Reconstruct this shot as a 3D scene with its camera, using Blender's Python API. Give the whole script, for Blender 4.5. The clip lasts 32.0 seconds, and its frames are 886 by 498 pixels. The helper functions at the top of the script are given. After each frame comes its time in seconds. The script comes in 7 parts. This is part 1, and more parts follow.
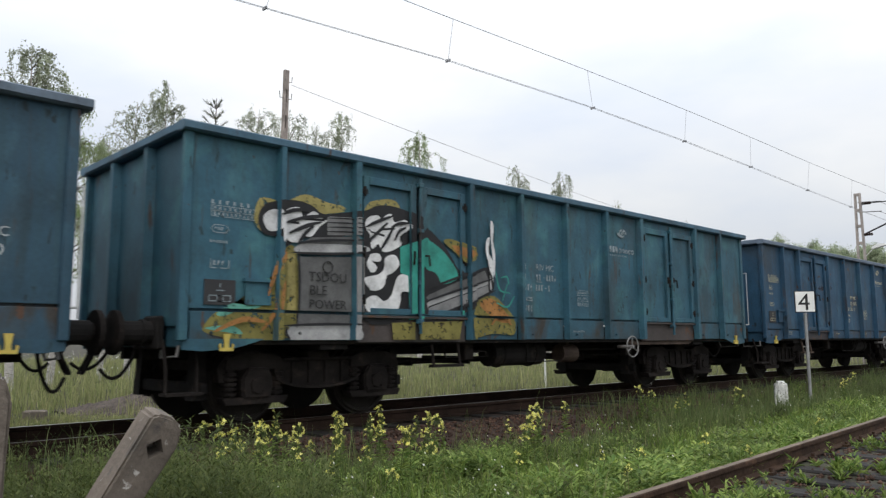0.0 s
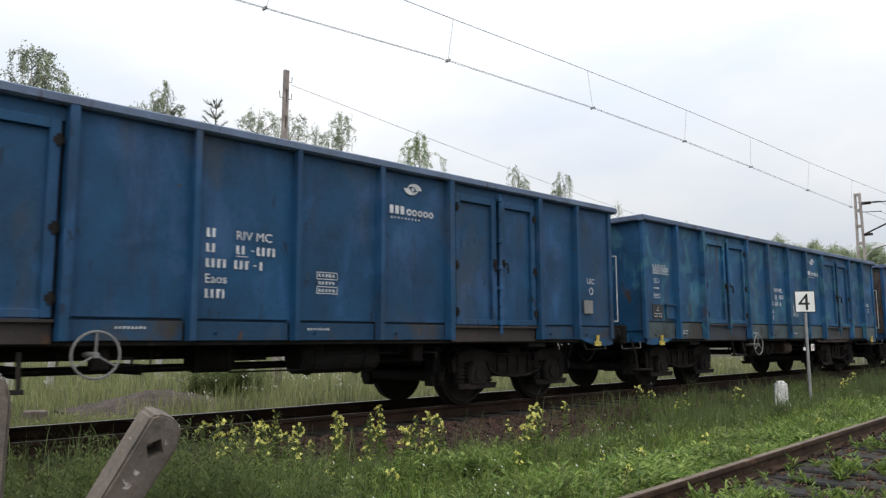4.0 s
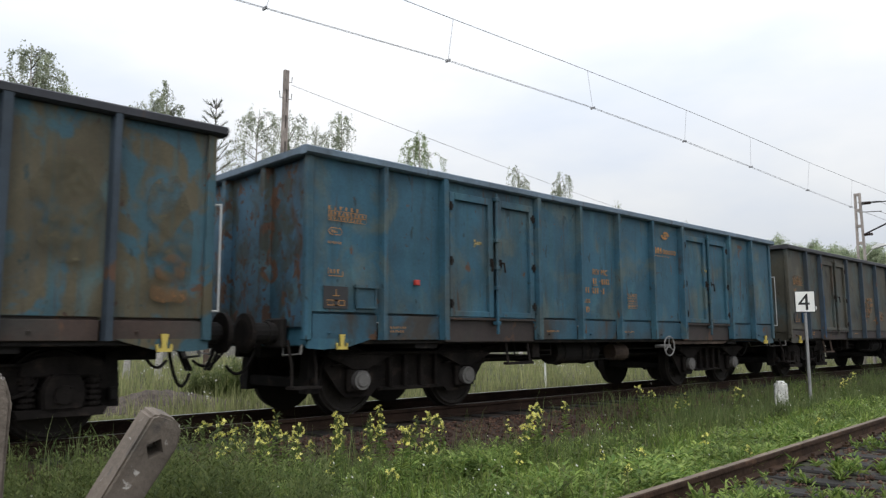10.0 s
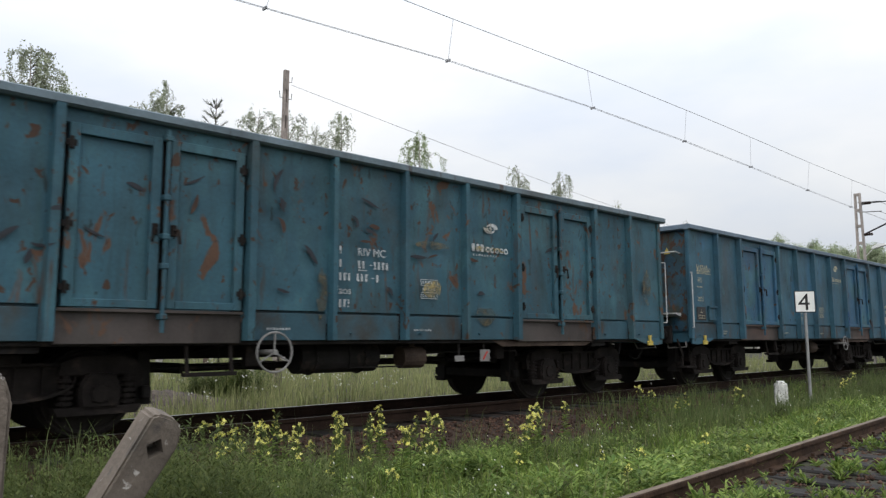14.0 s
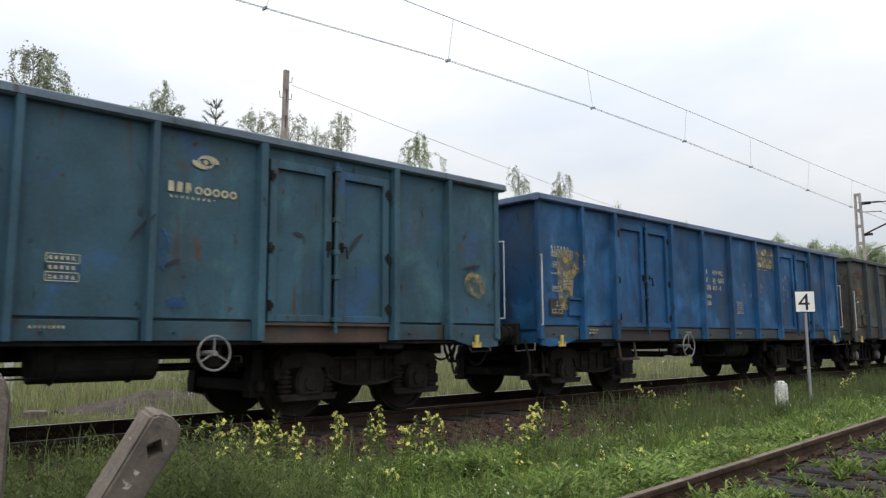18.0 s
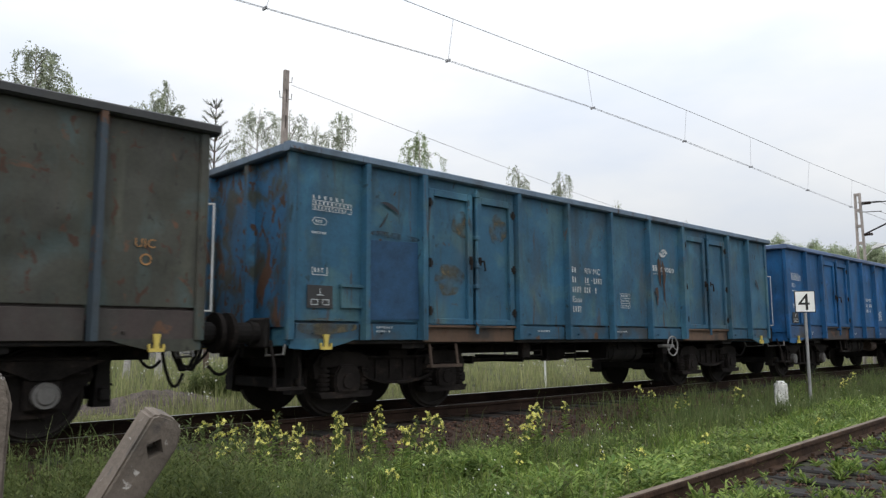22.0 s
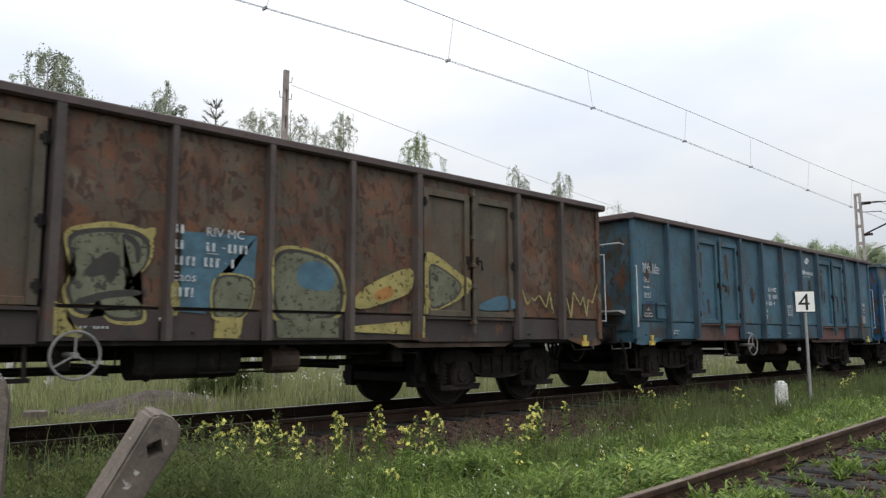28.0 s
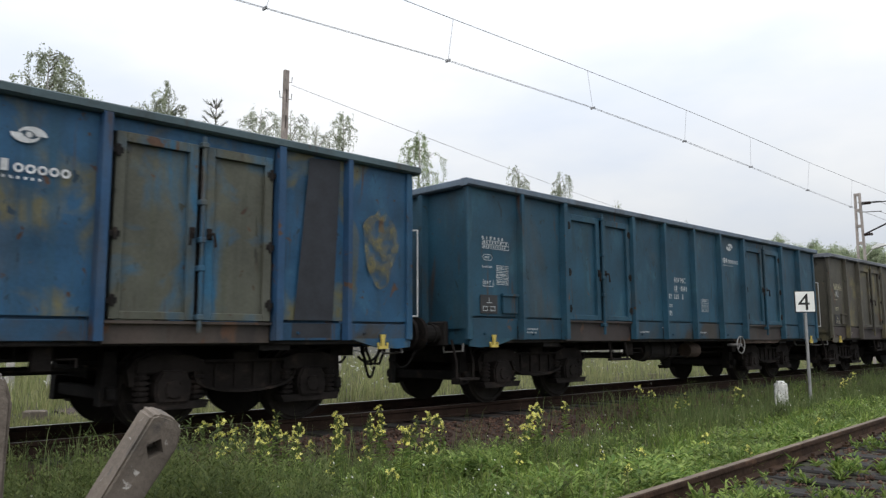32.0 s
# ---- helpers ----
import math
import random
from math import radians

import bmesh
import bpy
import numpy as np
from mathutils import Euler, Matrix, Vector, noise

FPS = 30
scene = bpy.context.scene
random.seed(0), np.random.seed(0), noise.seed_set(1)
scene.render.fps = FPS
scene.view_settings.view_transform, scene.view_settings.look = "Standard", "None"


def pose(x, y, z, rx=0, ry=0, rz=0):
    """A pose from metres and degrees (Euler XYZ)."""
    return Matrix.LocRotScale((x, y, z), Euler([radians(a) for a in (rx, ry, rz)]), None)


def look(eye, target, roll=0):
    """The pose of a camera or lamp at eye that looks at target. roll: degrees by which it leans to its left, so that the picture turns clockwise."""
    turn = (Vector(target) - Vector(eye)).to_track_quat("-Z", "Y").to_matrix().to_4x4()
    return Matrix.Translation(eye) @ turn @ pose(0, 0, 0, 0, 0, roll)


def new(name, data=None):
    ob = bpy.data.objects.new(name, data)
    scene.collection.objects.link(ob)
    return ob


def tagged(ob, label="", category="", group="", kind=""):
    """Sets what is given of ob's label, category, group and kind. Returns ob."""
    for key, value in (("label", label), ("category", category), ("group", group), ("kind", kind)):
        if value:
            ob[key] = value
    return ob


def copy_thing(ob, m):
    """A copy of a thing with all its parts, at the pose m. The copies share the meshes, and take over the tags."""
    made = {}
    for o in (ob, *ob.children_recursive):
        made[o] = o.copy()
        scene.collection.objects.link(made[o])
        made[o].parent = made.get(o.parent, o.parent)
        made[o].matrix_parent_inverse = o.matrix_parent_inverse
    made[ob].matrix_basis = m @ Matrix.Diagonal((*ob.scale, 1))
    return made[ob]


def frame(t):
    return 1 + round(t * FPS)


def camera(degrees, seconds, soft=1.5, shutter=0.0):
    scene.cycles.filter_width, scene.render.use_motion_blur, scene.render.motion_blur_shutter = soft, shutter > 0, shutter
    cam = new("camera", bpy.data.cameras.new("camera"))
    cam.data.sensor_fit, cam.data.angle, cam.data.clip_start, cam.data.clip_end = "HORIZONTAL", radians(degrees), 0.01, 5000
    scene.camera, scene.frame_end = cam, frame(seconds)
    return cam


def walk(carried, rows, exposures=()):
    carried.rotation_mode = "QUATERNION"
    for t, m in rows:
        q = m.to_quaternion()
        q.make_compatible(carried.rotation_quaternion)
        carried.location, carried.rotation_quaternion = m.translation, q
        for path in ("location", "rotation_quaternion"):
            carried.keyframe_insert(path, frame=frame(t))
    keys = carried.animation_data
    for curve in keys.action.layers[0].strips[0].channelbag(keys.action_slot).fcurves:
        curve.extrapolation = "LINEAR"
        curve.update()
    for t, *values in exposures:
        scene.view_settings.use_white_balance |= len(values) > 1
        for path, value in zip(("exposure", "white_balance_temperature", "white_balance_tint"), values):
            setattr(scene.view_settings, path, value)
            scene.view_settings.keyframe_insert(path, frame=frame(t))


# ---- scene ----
# ---- camera ----
cam = camera(61.37, 32.0, soft=1.3, shutter=0.1)
EYE = (0.0, -8.9351, 0.9504)
AIM = (EYE[0] + 0.68488, EYE[1] + 0.71819, EYE[2] + 0.12269)
walk(cam, [(0.0, look(EYE, AIM, -0.3133)), (32.0, look(EYE, AIM, -0.3133))])

# ---- sky and light ----
SUN_UP, SUN_TURN = radians(48), radians(229)
world = bpy.data.worlds.new("overcast_sky")
scene.world = world
world.use_nodes = True


def node(tree, kind, at=None, **values):
    n = tree.nodes.new(kind)
    for k, v in (at or {}).items():
        n.inputs[k].default_value = v
    if "blend" in values:
        n.blend_type = values["blend"]
    if "op" in values:
        n.operation = values["op"]
    return n


def ramp(tree, fac, stops):
    r = tree.nodes.new("ShaderNodeValToRGB")
    el = r.color_ramp.elements
    while len(el) < len(stops):
        el.new(0.5)
    for e, (p, c) in zip(el, stops):
        e.position, e.color = p, (*c, 1) if len(c) == 3 else c
    tree.links.new(fac, r.inputs[0])
    return r


def build_world():
    t = world.node_tree
    t.nodes.clear()
    sky = t.nodes.new("ShaderNodeTexSky")
    sky.sky_type, sky.sun_disc = "NISHITA", False
    sky.sun_elevation, sky.sun_rotation = SUN_UP, SUN_TURN
    sky.dust_density, sky.ozone_density = 4.0, 1.0
    co = t.nodes.new("ShaderNodeTexCoord")
    mp = node(t, "ShaderNodeMapping", {"Scale": (1.0, 1.0, 2.6), "Location": (0.3, 1.7, 0.2)})
    t.links.new(co.outputs["Generated"], mp.inputs[0])
    nz = node(t, "ShaderNodeTexNoise", {"Scale": 2.1, "Detail": 5.0, "Roughness": 0.52})
    t.links.new(mp.outputs[0], nz.inputs["Vector"])
    cl = ramp(t, nz.outputs["Fac"], [(0.36, (0.86, 0.92, 1.02)), (0.5, (0.97, 1.0, 1.04)), (0.6, (1.06, 1.07, 1.08))])
    mul = node(t, "ShaderNodeMix", {0: 1.0})
    mul.data_type, mul.blend_type = "RGBA", "MIX"
    scale = node(t, "ShaderNodeMix", {0: 1.0})
    scale.data_type, scale.blend_type = "RGBA", "MULTIPLY"
    t.links.new(sky.outputs[0], scale.inputs[6])
    scale.inputs[7].default_value = (0.12, 0.12, 0.12, 1)
    mul.inputs[0].default_value = 0.9
    t.links.new(scale.outputs[2], mul.inputs[6])
    t.links.new(cl.outputs[0], mul.inputs[7])
    # an overcast sky is brighter overhead than at the horizon
    xyz = t.nodes.new("ShaderNodeSeparateXYZ")
    t.links.new(co.outputs["Generated"], xyz.inputs[0])
    up = node(t, "ShaderNodeMapRange", {"From Min": 0.0, "From Max": 1.0, "To Min": 0.66, "To Max": 1.95})
    t.links.new(xyz.outputs["Z"], up.inputs["Value"])
    bg = node(t, "ShaderNodeBackground", {"Strength": 1.0})
    t.links.new(mul.outputs[2], bg.inputs[0])
    t.links.new(up.outputs[0], bg.inputs[1])
    out = t.nodes.new("ShaderNodeOutputWorld")
    t.links.new(bg.outputs[0], out.inputs[0])


build_world()
sun = new("sun", bpy.data.lights.new("sun", "SUN"))
sun.data.energy, sun.data.angle, sun.data.color = 0.7, radians(25), (1.0, 0.97, 0.93)
sun.matrix_world = look((0, 0, 30), (30 * math.cos(SUN_UP) * 0.75, 30 * math.cos(SUN_UP) * 0.65, 30 - 30 * math.sin(SUN_UP)))
scene.view_settings.exposure = 0.0


# ---- materials ----
def material(name, color, rough=0.7, metal=0.0, vary=0.12, scale=3.0, fine=40.0, bump=0.15, spots=(), random=0.0, space="Object", offset=0.0, stretch=(1, 1, 1), spec=0.4):
    """A surface with two scales of variation. spots: (colour, scale, threshold, softness, (sx, sy, sz)) laid over the base."""
    m = bpy.data.materials.new(name)
    m.use_nodes = True
    t = m.node_tree
    b = t.nodes["Principled BSDF"]
    co = t.nodes.new("ShaderNodeTexCoord")
    mp = node(t, "ShaderNodeMapping", {"Location": (offset, offset * 0.37, offset * 0.71), "Scale": stretch})
    t.links.new(co.outputs[space], mp.inputs[0])
    big = node(t, "ShaderNodeTexNoise", {"Scale": scale, "Detail": 6.0, "Roughness": 0.6})
    small = node(t, "ShaderNodeTexNoise", {"Scale": fine, "Detail": 4.0, "Roughness": 0.7})
    for n in (big, small):
        t.links.new(mp.outputs[0], n.inputs["Vector"])
    add = node(t, "ShaderNodeMath", {1: 0.45}, op="MULTIPLY_ADD")
    t.links.new(small.outputs["Fac"], add.inputs[0])
    t.links.new(big.outputs["Fac"], add.inputs[2])
    lo, hi = [max(0, 1 - 2.2 * vary)] * 3, [1 + 2.2 * vary] * 3
    rm = node(t, "ShaderNodeMapRange", {"From Min": 0.45, "From Max": 1.0, "To Min": lo[0], "To Max": hi[0]})
    t.links.new(add.outputs[0], rm.inputs["Value"])
    mix = node(t, "ShaderNodeMix", {0: 1.0})
    mix.data_type, mix.blend_type = "RGBA", "MULTIPLY"
    mix.inputs[6].default_value = (*color, 1)
    t.links.new(rm.outputs[0], mix.inputs[7])
    last = mix.outputs[2]
    if random:
        oi = t.nodes.new("ShaderNodeObjectInfo")
        rr = node(t, "ShaderNodeMapRange", {"To Min": 1 - random, "To Max": 1 + random})
        t.links.new(oi.outputs["Random"], rr.inputs["Value"])
        mr = node(t, "ShaderNodeMix", {0: 1.0})
        mr.data_type, mr.blend_type = "RGBA", "MULTIPLY"
        t.links.new(last, mr.inputs[6])
        t.links.new(rr.outputs[0], mr.inputs[7])
        last = mr.outputs[2]
    for i, (c, s, th, soft, st) in enumerate(spots):
        mp2 = node(t, "ShaderNodeMapping", {"Location": (offset + 7.3 * i, offset * 1.3 + i, 3.1 * i + offset * 0.2), "Scale": st})
        t.links.new(co.outputs[space], mp2.inputs[0])
        n = node(t, "ShaderNodeTexNoise", {"Scale": s, "Detail": 5.0, "Roughness": 0.58, "Distortion": 0.6})
        t.links.new(mp2.outputs[0], n.inputs["Vector"])
        f = node(t, "ShaderNodeMapRange", {"From Min": th, "From Max": th + soft})
        t.links.new(n.outputs["Fac"], f.inputs["Value"])
        mx = node(t, "ShaderNodeMix")
        mx.data_type = "RGBA"
        t.links.new(f.outputs[0], mx.inputs[0])
        t.links.new(last, mx.inputs[6])
        sp = node(t, "ShaderNodeMix", {0: 1.0})
        sp.data_type, sp.blend_type = "RGBA", "MULTIPLY"
        sp.inputs[6].default_value = (*c, 1)
        t.links.new(rm.outputs[0], sp.inputs[7])
        t.links.new(sp.outputs[2], mx.inputs[7])
        last = mx.outputs[2]
    t.links.new(last, b.inputs["Base Color"])
    b.inputs["Roughness"].default_value, b.inputs["Metallic"].default_value = rough, metal
    b.inputs["Specular IOR Level"].default_value = spec
    if bump:
        bp = node(t, "ShaderNodeBump", {"Strength": bump, "Distance": 0.02})
        t.links.new(add.outputs[0], bp.inputs["Height"])
        t.links.new(bp.outputs[0], b.inputs["Normal"])
    return m


M_UNDER = material("soot_black_steel", (0.015, 0.0135, 0.013), 0.85, vary=0.25, spec=0.2, spots=[((0.05, 0.038, 0.029), 4.0, 0.57, 0.2, (1, 1, 1))])
M_BOGIE = material("oily_brown_steel", (0.014, 0.0115, 0.0105), 0.85, vary=0.4, spec=0.15, spots=[((0.042, 0.031, 0.025), 5.0, 0.56, 0.22, (1, 1, 1))])
M_TREAD = material("worn_wheel_steel", (0.022, 0.019, 0.017), 0.75, 0.1, vary=0.25, spec=0.15)
M_CAP = material("grey_axle_cap", (0.12, 0.115, 0.11), 0.55, vary=0.2)
M_FLOOR = material("coal_dust_floor", (0.035, 0.032, 0.03), 0.95, vary=0.3)
M_DARKPLATE = material("plate_black", (0.03, 0.03, 0.032), 0.7)
M_YELLOW = material("hook_yellow", (0.5, 0.39, 0.09), 0.65, vary=0.15)
M_RODGREY = material("handrail_grey", (0.19, 0.185, 0.18), 0.55, vary=0.15)
M_RAILSIDE = material("rail_rust", (0.026, 0.016, 0.012), 0.9, vary=0.3, scale=2, spec=0.12)
M_RAILDIM = material("rail_dim_head", (0.07, 0.055, 0.048), 0.5, 0.5, vary=0.2)
M_STEPBROWN = material("rusty_step", (0.065, 0.047, 0.037), 0.8, vary=0.3, spec=0.2)
M_RAILTOP = material("rail_polished", (0.42, 0.4, 0.38), 0.28, 0.9, vary=0.1)
M_RAILOLD = material("rail_old_brown", (0.045, 0.027, 0.018), 0.85, 0.0, vary=0.3, scale=5, spec=0.15, spots=[((0.08, 0.046, 0.03), 9, 0.55, 0.15, (0.4, 1, 1))])
M_RAILDULL = material("rail_dull_head", (0.16, 0.12, 0.088), 0.6, 0.1, vary=0.25, scale=6)
M_SLEEPER = material("wet_sleeper_wood", (0.02, 0.018, 0.017), 0.78, spec=0.3, vary=0.3, scale=2, fine=25, stretch=(8, 1, 1), random=0.25)
M_BALLAST = material("rusty_ballast", (0.042, 0.026, 0.019), 0.95, vary=0.4, scale=6, fine=30, bump=1.0)
M_SOIL = material("grassy_soil", (0.036, 0.033, 0.021), 0.95, vary=0.35, scale=0.7, fine=14, bump=0.6,
                  spots=[((0.085, 0.068, 0.052), 0.9, 0.52, 0.15, (1, 1, 1)), ((0.045, 0.06, 0.02), 0.25, 0.55, 0.2, (1, 1, 1))])
M_CONCRETE = material("weathered_concrete", (0.15, 0.126, 0.104), 0.9, vary=0.22, scale=6, fine=60, bump=0.5,
                      spots=[((0.08, 0.075, 0.07), 7, 0.58, 0.1, (1, 1, 1)), ((0.42, 0.4, 0.37), 16, 0.63, 0.05, (1, 1, 1))])
M_STONEWHITE = material("whitewashed_stone", (0.6, 0.6, 0.57), 0.9, vary=0.2, scale=9, spots=[((0.16, 0.15, 0.13), 12, 0.56, 0.08, (1, 1, 1))])
M_SIGNWHITE = material("sign_white", (0.8, 0.8, 0.77), 0.5, vary=0.06)
M_BLACK = material("sign_black", (0.02, 0.02, 0.02), 0.6)
M_WIRE = material("wire_dark", (0.3, 0.3, 0.31), 0.5, 0.5)
M_PALEPOLE = material("pole_concrete", (0.3, 0.26, 0.235), 0.85, vary=0.25, scale=3)
M_POLEGREY = material("mast_grey", (0.33, 0.295, 0.27), 0.75, vary=0.2)
M_GALV = material("galvanised_pipe", (0.3, 0.3, 0.3), 0.5, 0.4)
M_BIRCHBARK = material("birch_bark", (0.42, 0.4, 0.37), 0.85, vary=0.2, scale=5, spots=[((0.03, 0.03, 0.03), 6, 0.6, 0.05, (1, 1, 4))])
M_BARK = material("pine_bark", (0.09, 0.065, 0.05), 0.9, vary=0.3)


def leafy(name, color, tint, rough=0.6, see=0.35):
    """Leaves or blades: colour varied leaf by leaf, with light passing through."""
    m = bpy.data.materials.new(name)
    m.use_nodes = True
    t = m.node_tree
    b = t.nodes["Principled BSDF"]
    g = t.nodes.new("ShaderNodeNewGeometry")
    r = ramp(t, g.outputs["Random Per Island"], [(0.0, color), (0.6, tuple((a + c) / 2 for a, c in zip(color, tint))), (1.0, tint)])
    co = t.nodes.new("ShaderNodeTexCoord")
    n = node(t, "ShaderNodeTexNoise", {"Scale": 1.3, "Detail": 5.0, "Roughness": 0.65})
    t.links.new(co.outputs["Object"], n.inputs["Vector"])
    rm = node(t, "ShaderNodeMapRange", {"From Min": 0.3, "From Max": 0.7, "To Min": 0.45, "To Max": 1.55})
    t.links.new(n.outputs["Fac"], rm.inputs["Value"])
    mx = node(t, "ShaderNodeMix", {0: 1.0})
    mx.data_type, mx.blend_type = "RGBA", "MULTIPLY"
    t.links.new(r.outputs[0], mx.inputs[6])
    t.links.new(rm.outputs[0], mx.inputs[7])
    t.links.new(mx.outputs[2], b.inputs["Base Color"])
    b.inputs["Roughness"].default_value = rough
    b.inputs["Specular IOR Level"].default_value = 0.25
    tr = t.nodes.new("ShaderNodeBsdfTranslucent")
    t.links.new(mx.outputs[2], tr.inputs[0])
    ms = node(t, "ShaderNodeMixShader", {0: see})
    t.links.new(b.outputs[0], ms.inputs[1])
    t.links.new(tr.outputs[0], ms.inputs[2])
    t.links.new(ms.outputs[0], t.nodes["Material Output"].inputs[0])
    return m


M_GRASS = leafy("grass_green", (0.095, 0.17, 0.028), (0.25, 0.32, 0.08))
M_GRASSDULL = leafy("grass_dull", (0.07, 0.11, 0.034), (0.18, 0.205, 0.085))
M_MEADOW = leafy("meadow_grass", (0.17, 0.21, 0.075), (0.36, 0.35, 0.17))
M_BROADLEAF = leafy("broad_leaf", (0.085, 0.16, 0.032), (0.29, 0.36, 0.095))
M_HERB = leafy("herb_leaf", (0.05, 0.078, 0.02), (0.15, 0.175, 0.055))
M_PEBBLE = leafy("ballast_stone", (0.024, 0.014, 0.011), (0.12, 0.068, 0.048), 0.9, 0.0)
M_STRAW = leafy("straw", (0.2, 0.18, 0.09), (0.32, 0.28, 0.15))
M_PETAL = leafy("petal_yellow", (0.8, 0.74, 0.1), (0.88, 0.86, 0.36))
M_PETALWHITE = leafy("petal_white", (0.6, 0.6, 0.55), (0.75, 0.75, 0.7))
M_STEM = leafy("stem_green", (0.07, 0.11, 0.03), (0.12, 0.15, 0.06))
M_BIRCH = leafy("birch_leaf", (0.22, 0.25, 0.17), (0.43, 0.46, 0.33), see=0.6)
M_WILLOW = leafy("bright_crown_leaf", (0.22, 0.29, 0.14), (0.38, 0.44, 0.24), see=0.6)
# distant leaves: haze is mixed into their colour as extra paleness
M_HAZYLEAF = leafy("hazy_far_leaf", (0.24, 0.3, 0.19), (0.46, 0.5, 0.34), see=0.55)
M_PINE = leafy("pine_needle", (0.08, 0.1, 0.06), (0.16, 0.18, 0.11), see=0.3)


# ---- mesh helpers ----
def mesh_ob(name, bm, mat, parent=None, label="", smooth=False):
    me = bpy.data.meshes.new(name)
    bm.to_mesh(me)
    bm.free()
    if smooth:
        me.polygons.foreach_set("use_smooth", [True] * len(me.polygons))
    me.materials.append(mat)
    ob = new(name, me)
    if parent:
        ob.parent = parent
    if label:
        ob["label"] = label
    return ob


def part(name, bm, mat, parent, label="", smooth=False):
    return mesh_ob(name, bm, mat, parent, label, smooth)


def pymesh(name, verts, faces, mat, parent=None, label=""):
    me = bpy.data.meshes.new(name)
    me.from_pydata(verts, [], faces)
    me.materials.append(mat)
    ob = new(name, me)
    if parent:
        ob.parent = parent
    if label:
        ob["label"] = label
    return ob


def box(bm, x0, x1, y0, y1, z0, z1, bevel=0.0):
    g = bmesh.ops.create_cube(bm, size=1.0, matrix=Matrix.LocRotScale(((x0 + x1) / 2, (y0 + y1) / 2, (z0 + z1) / 2), None, (x1 - x0, y1 - y0, z1 - z0)))
    if bevel:
        edges = {e for v in g["verts"] for e in v.link_edges}
        bmesh.ops.bevel(bm, geom=list(edges), offset=bevel, segments=1, affect="EDGES")
    return bm


def cyl(bm, a, b, r, n=10, r2=None):
    a, b = Vector(a), Vector(b)
    d = b - a
    m = Matrix.Translation((a + b) / 2) @ d.to_track_quat("Z", "Y").to_matrix().to_4x4()
    bmesh.ops.create_cone(bm, cap_ends=True, segments=n, radius1=r, radius2=r if r2 is None else r2, depth=d.length, matrix=m)
    return bm


def rod(bm, pts, r, n=6):
    """One bent tube through the points."""
    path, rows, side = [Vector(p) for p in pts], [], None
    for i, p in enumerate(path):
        a = (p - path[i - 1] if i else path[1] - p).normalized()
        b = (path[i + 1] - p).normalized() if i < len(path) - 1 else a
        d = (a + b).normalized() if (a + b).length > 1e-4 else a
        u = d.orthogonal() if side is None else side - side.dot(d) * d
        side = u.normalized()
        v = d.cross(side)
        rows.append([bm.verts.new(p + r * (side * math.cos(2 * math.pi * k / n) + v * math.sin(2 * math.pi * k / n))) for k in range(n)])
    for lo, hi in zip(rows, rows[1:]):
        for k in range(n):
            bm.faces.new((lo[k], lo[(k + 1) % n], hi[(k + 1) % n], hi[k]))
    bm.faces.new(rows[0][::-1])
    bm.faces.new(rows[-1])
    return bm


def ring(bm, c, axis, radius, r, n=20, k=6):
    """A torus round axis ('x' or 'y') at c."""
    vs = []
    for i in range(n):
        u = 2 * math.pi * i / n
        row = []
        for j in range(k):
            w = 2 * math.pi * j / k
            d = radius + r * math.cos(w)
            p = (d * math.cos(u), r * math.sin(w), d * math.sin(u)) if axis == "y" else (r * math.sin(w), d * math.cos(u), d * math.sin(u))
            row.append(bm.verts.new(Vector(c) + Vector(p)))
        vs.append(row)
    for i in range(n):
        for j in range(k):
            bm.faces.new((vs[i][j], vs[(i + 1) % n][j], vs[(i + 1) % n][(j + 1) % k], vs[i][(j + 1) % k]))
    return bm


def prism(bm, outline, axis, a, b):
    """Extrude an outline of (u, v) points along axis from a to b: 'y' takes (x, z), 'x' takes (y, z), 'z' takes (x, y)."""
    def at(u, v, w):
        return {"y": (u, w, v), "x": (w, u, v), "z": (u, v, w)}[axis]
    lo = [bm.verts.new(at(u, v, a)) for u, v in outline]
    hi = [bm.verts.new(at(u, v, b)) for u, v in outline]
    n = len(outline)
    bm.faces.new(lo)
    bm.faces.new(hi[::-1])
    for i in range(n):
        bm.faces.new((lo[i], hi[i], hi[(i + 1) % n], lo[(i + 1) % n]))
    bmesh.ops.recalc_face_normals(bm, faces=bm.faces)
    return bm


def B():
    return bmesh.new()


def worn_paint(name, color, cover=0.5, scale=7.0, rough=0.7, soft=0.05):
    """Thin painted marks that have flaked off in places."""
    m = material(name, color, rough, vary=0.2, scale=4)
    t = m.node_tree
    co = t.nodes.new("ShaderNodeTexCoord")
    n = node(t, "ShaderNodeTexNoise", {"Scale": scale, "Detail": 6.0, "Roughness": 0.68})
    t.links.new(co.outputs["Object"], n.inputs["Vector"])
    f = node(t, "ShaderNodeMapRange", {"From Min": 1 - cover - soft, "From Max": 1 - cover + soft})
    t.links.new(n.outputs["Fac"], f.inputs["Value"])
    t.links.new(f.outputs[0], t.nodes["Principled BSDF"].inputs["Alpha"])
    return m


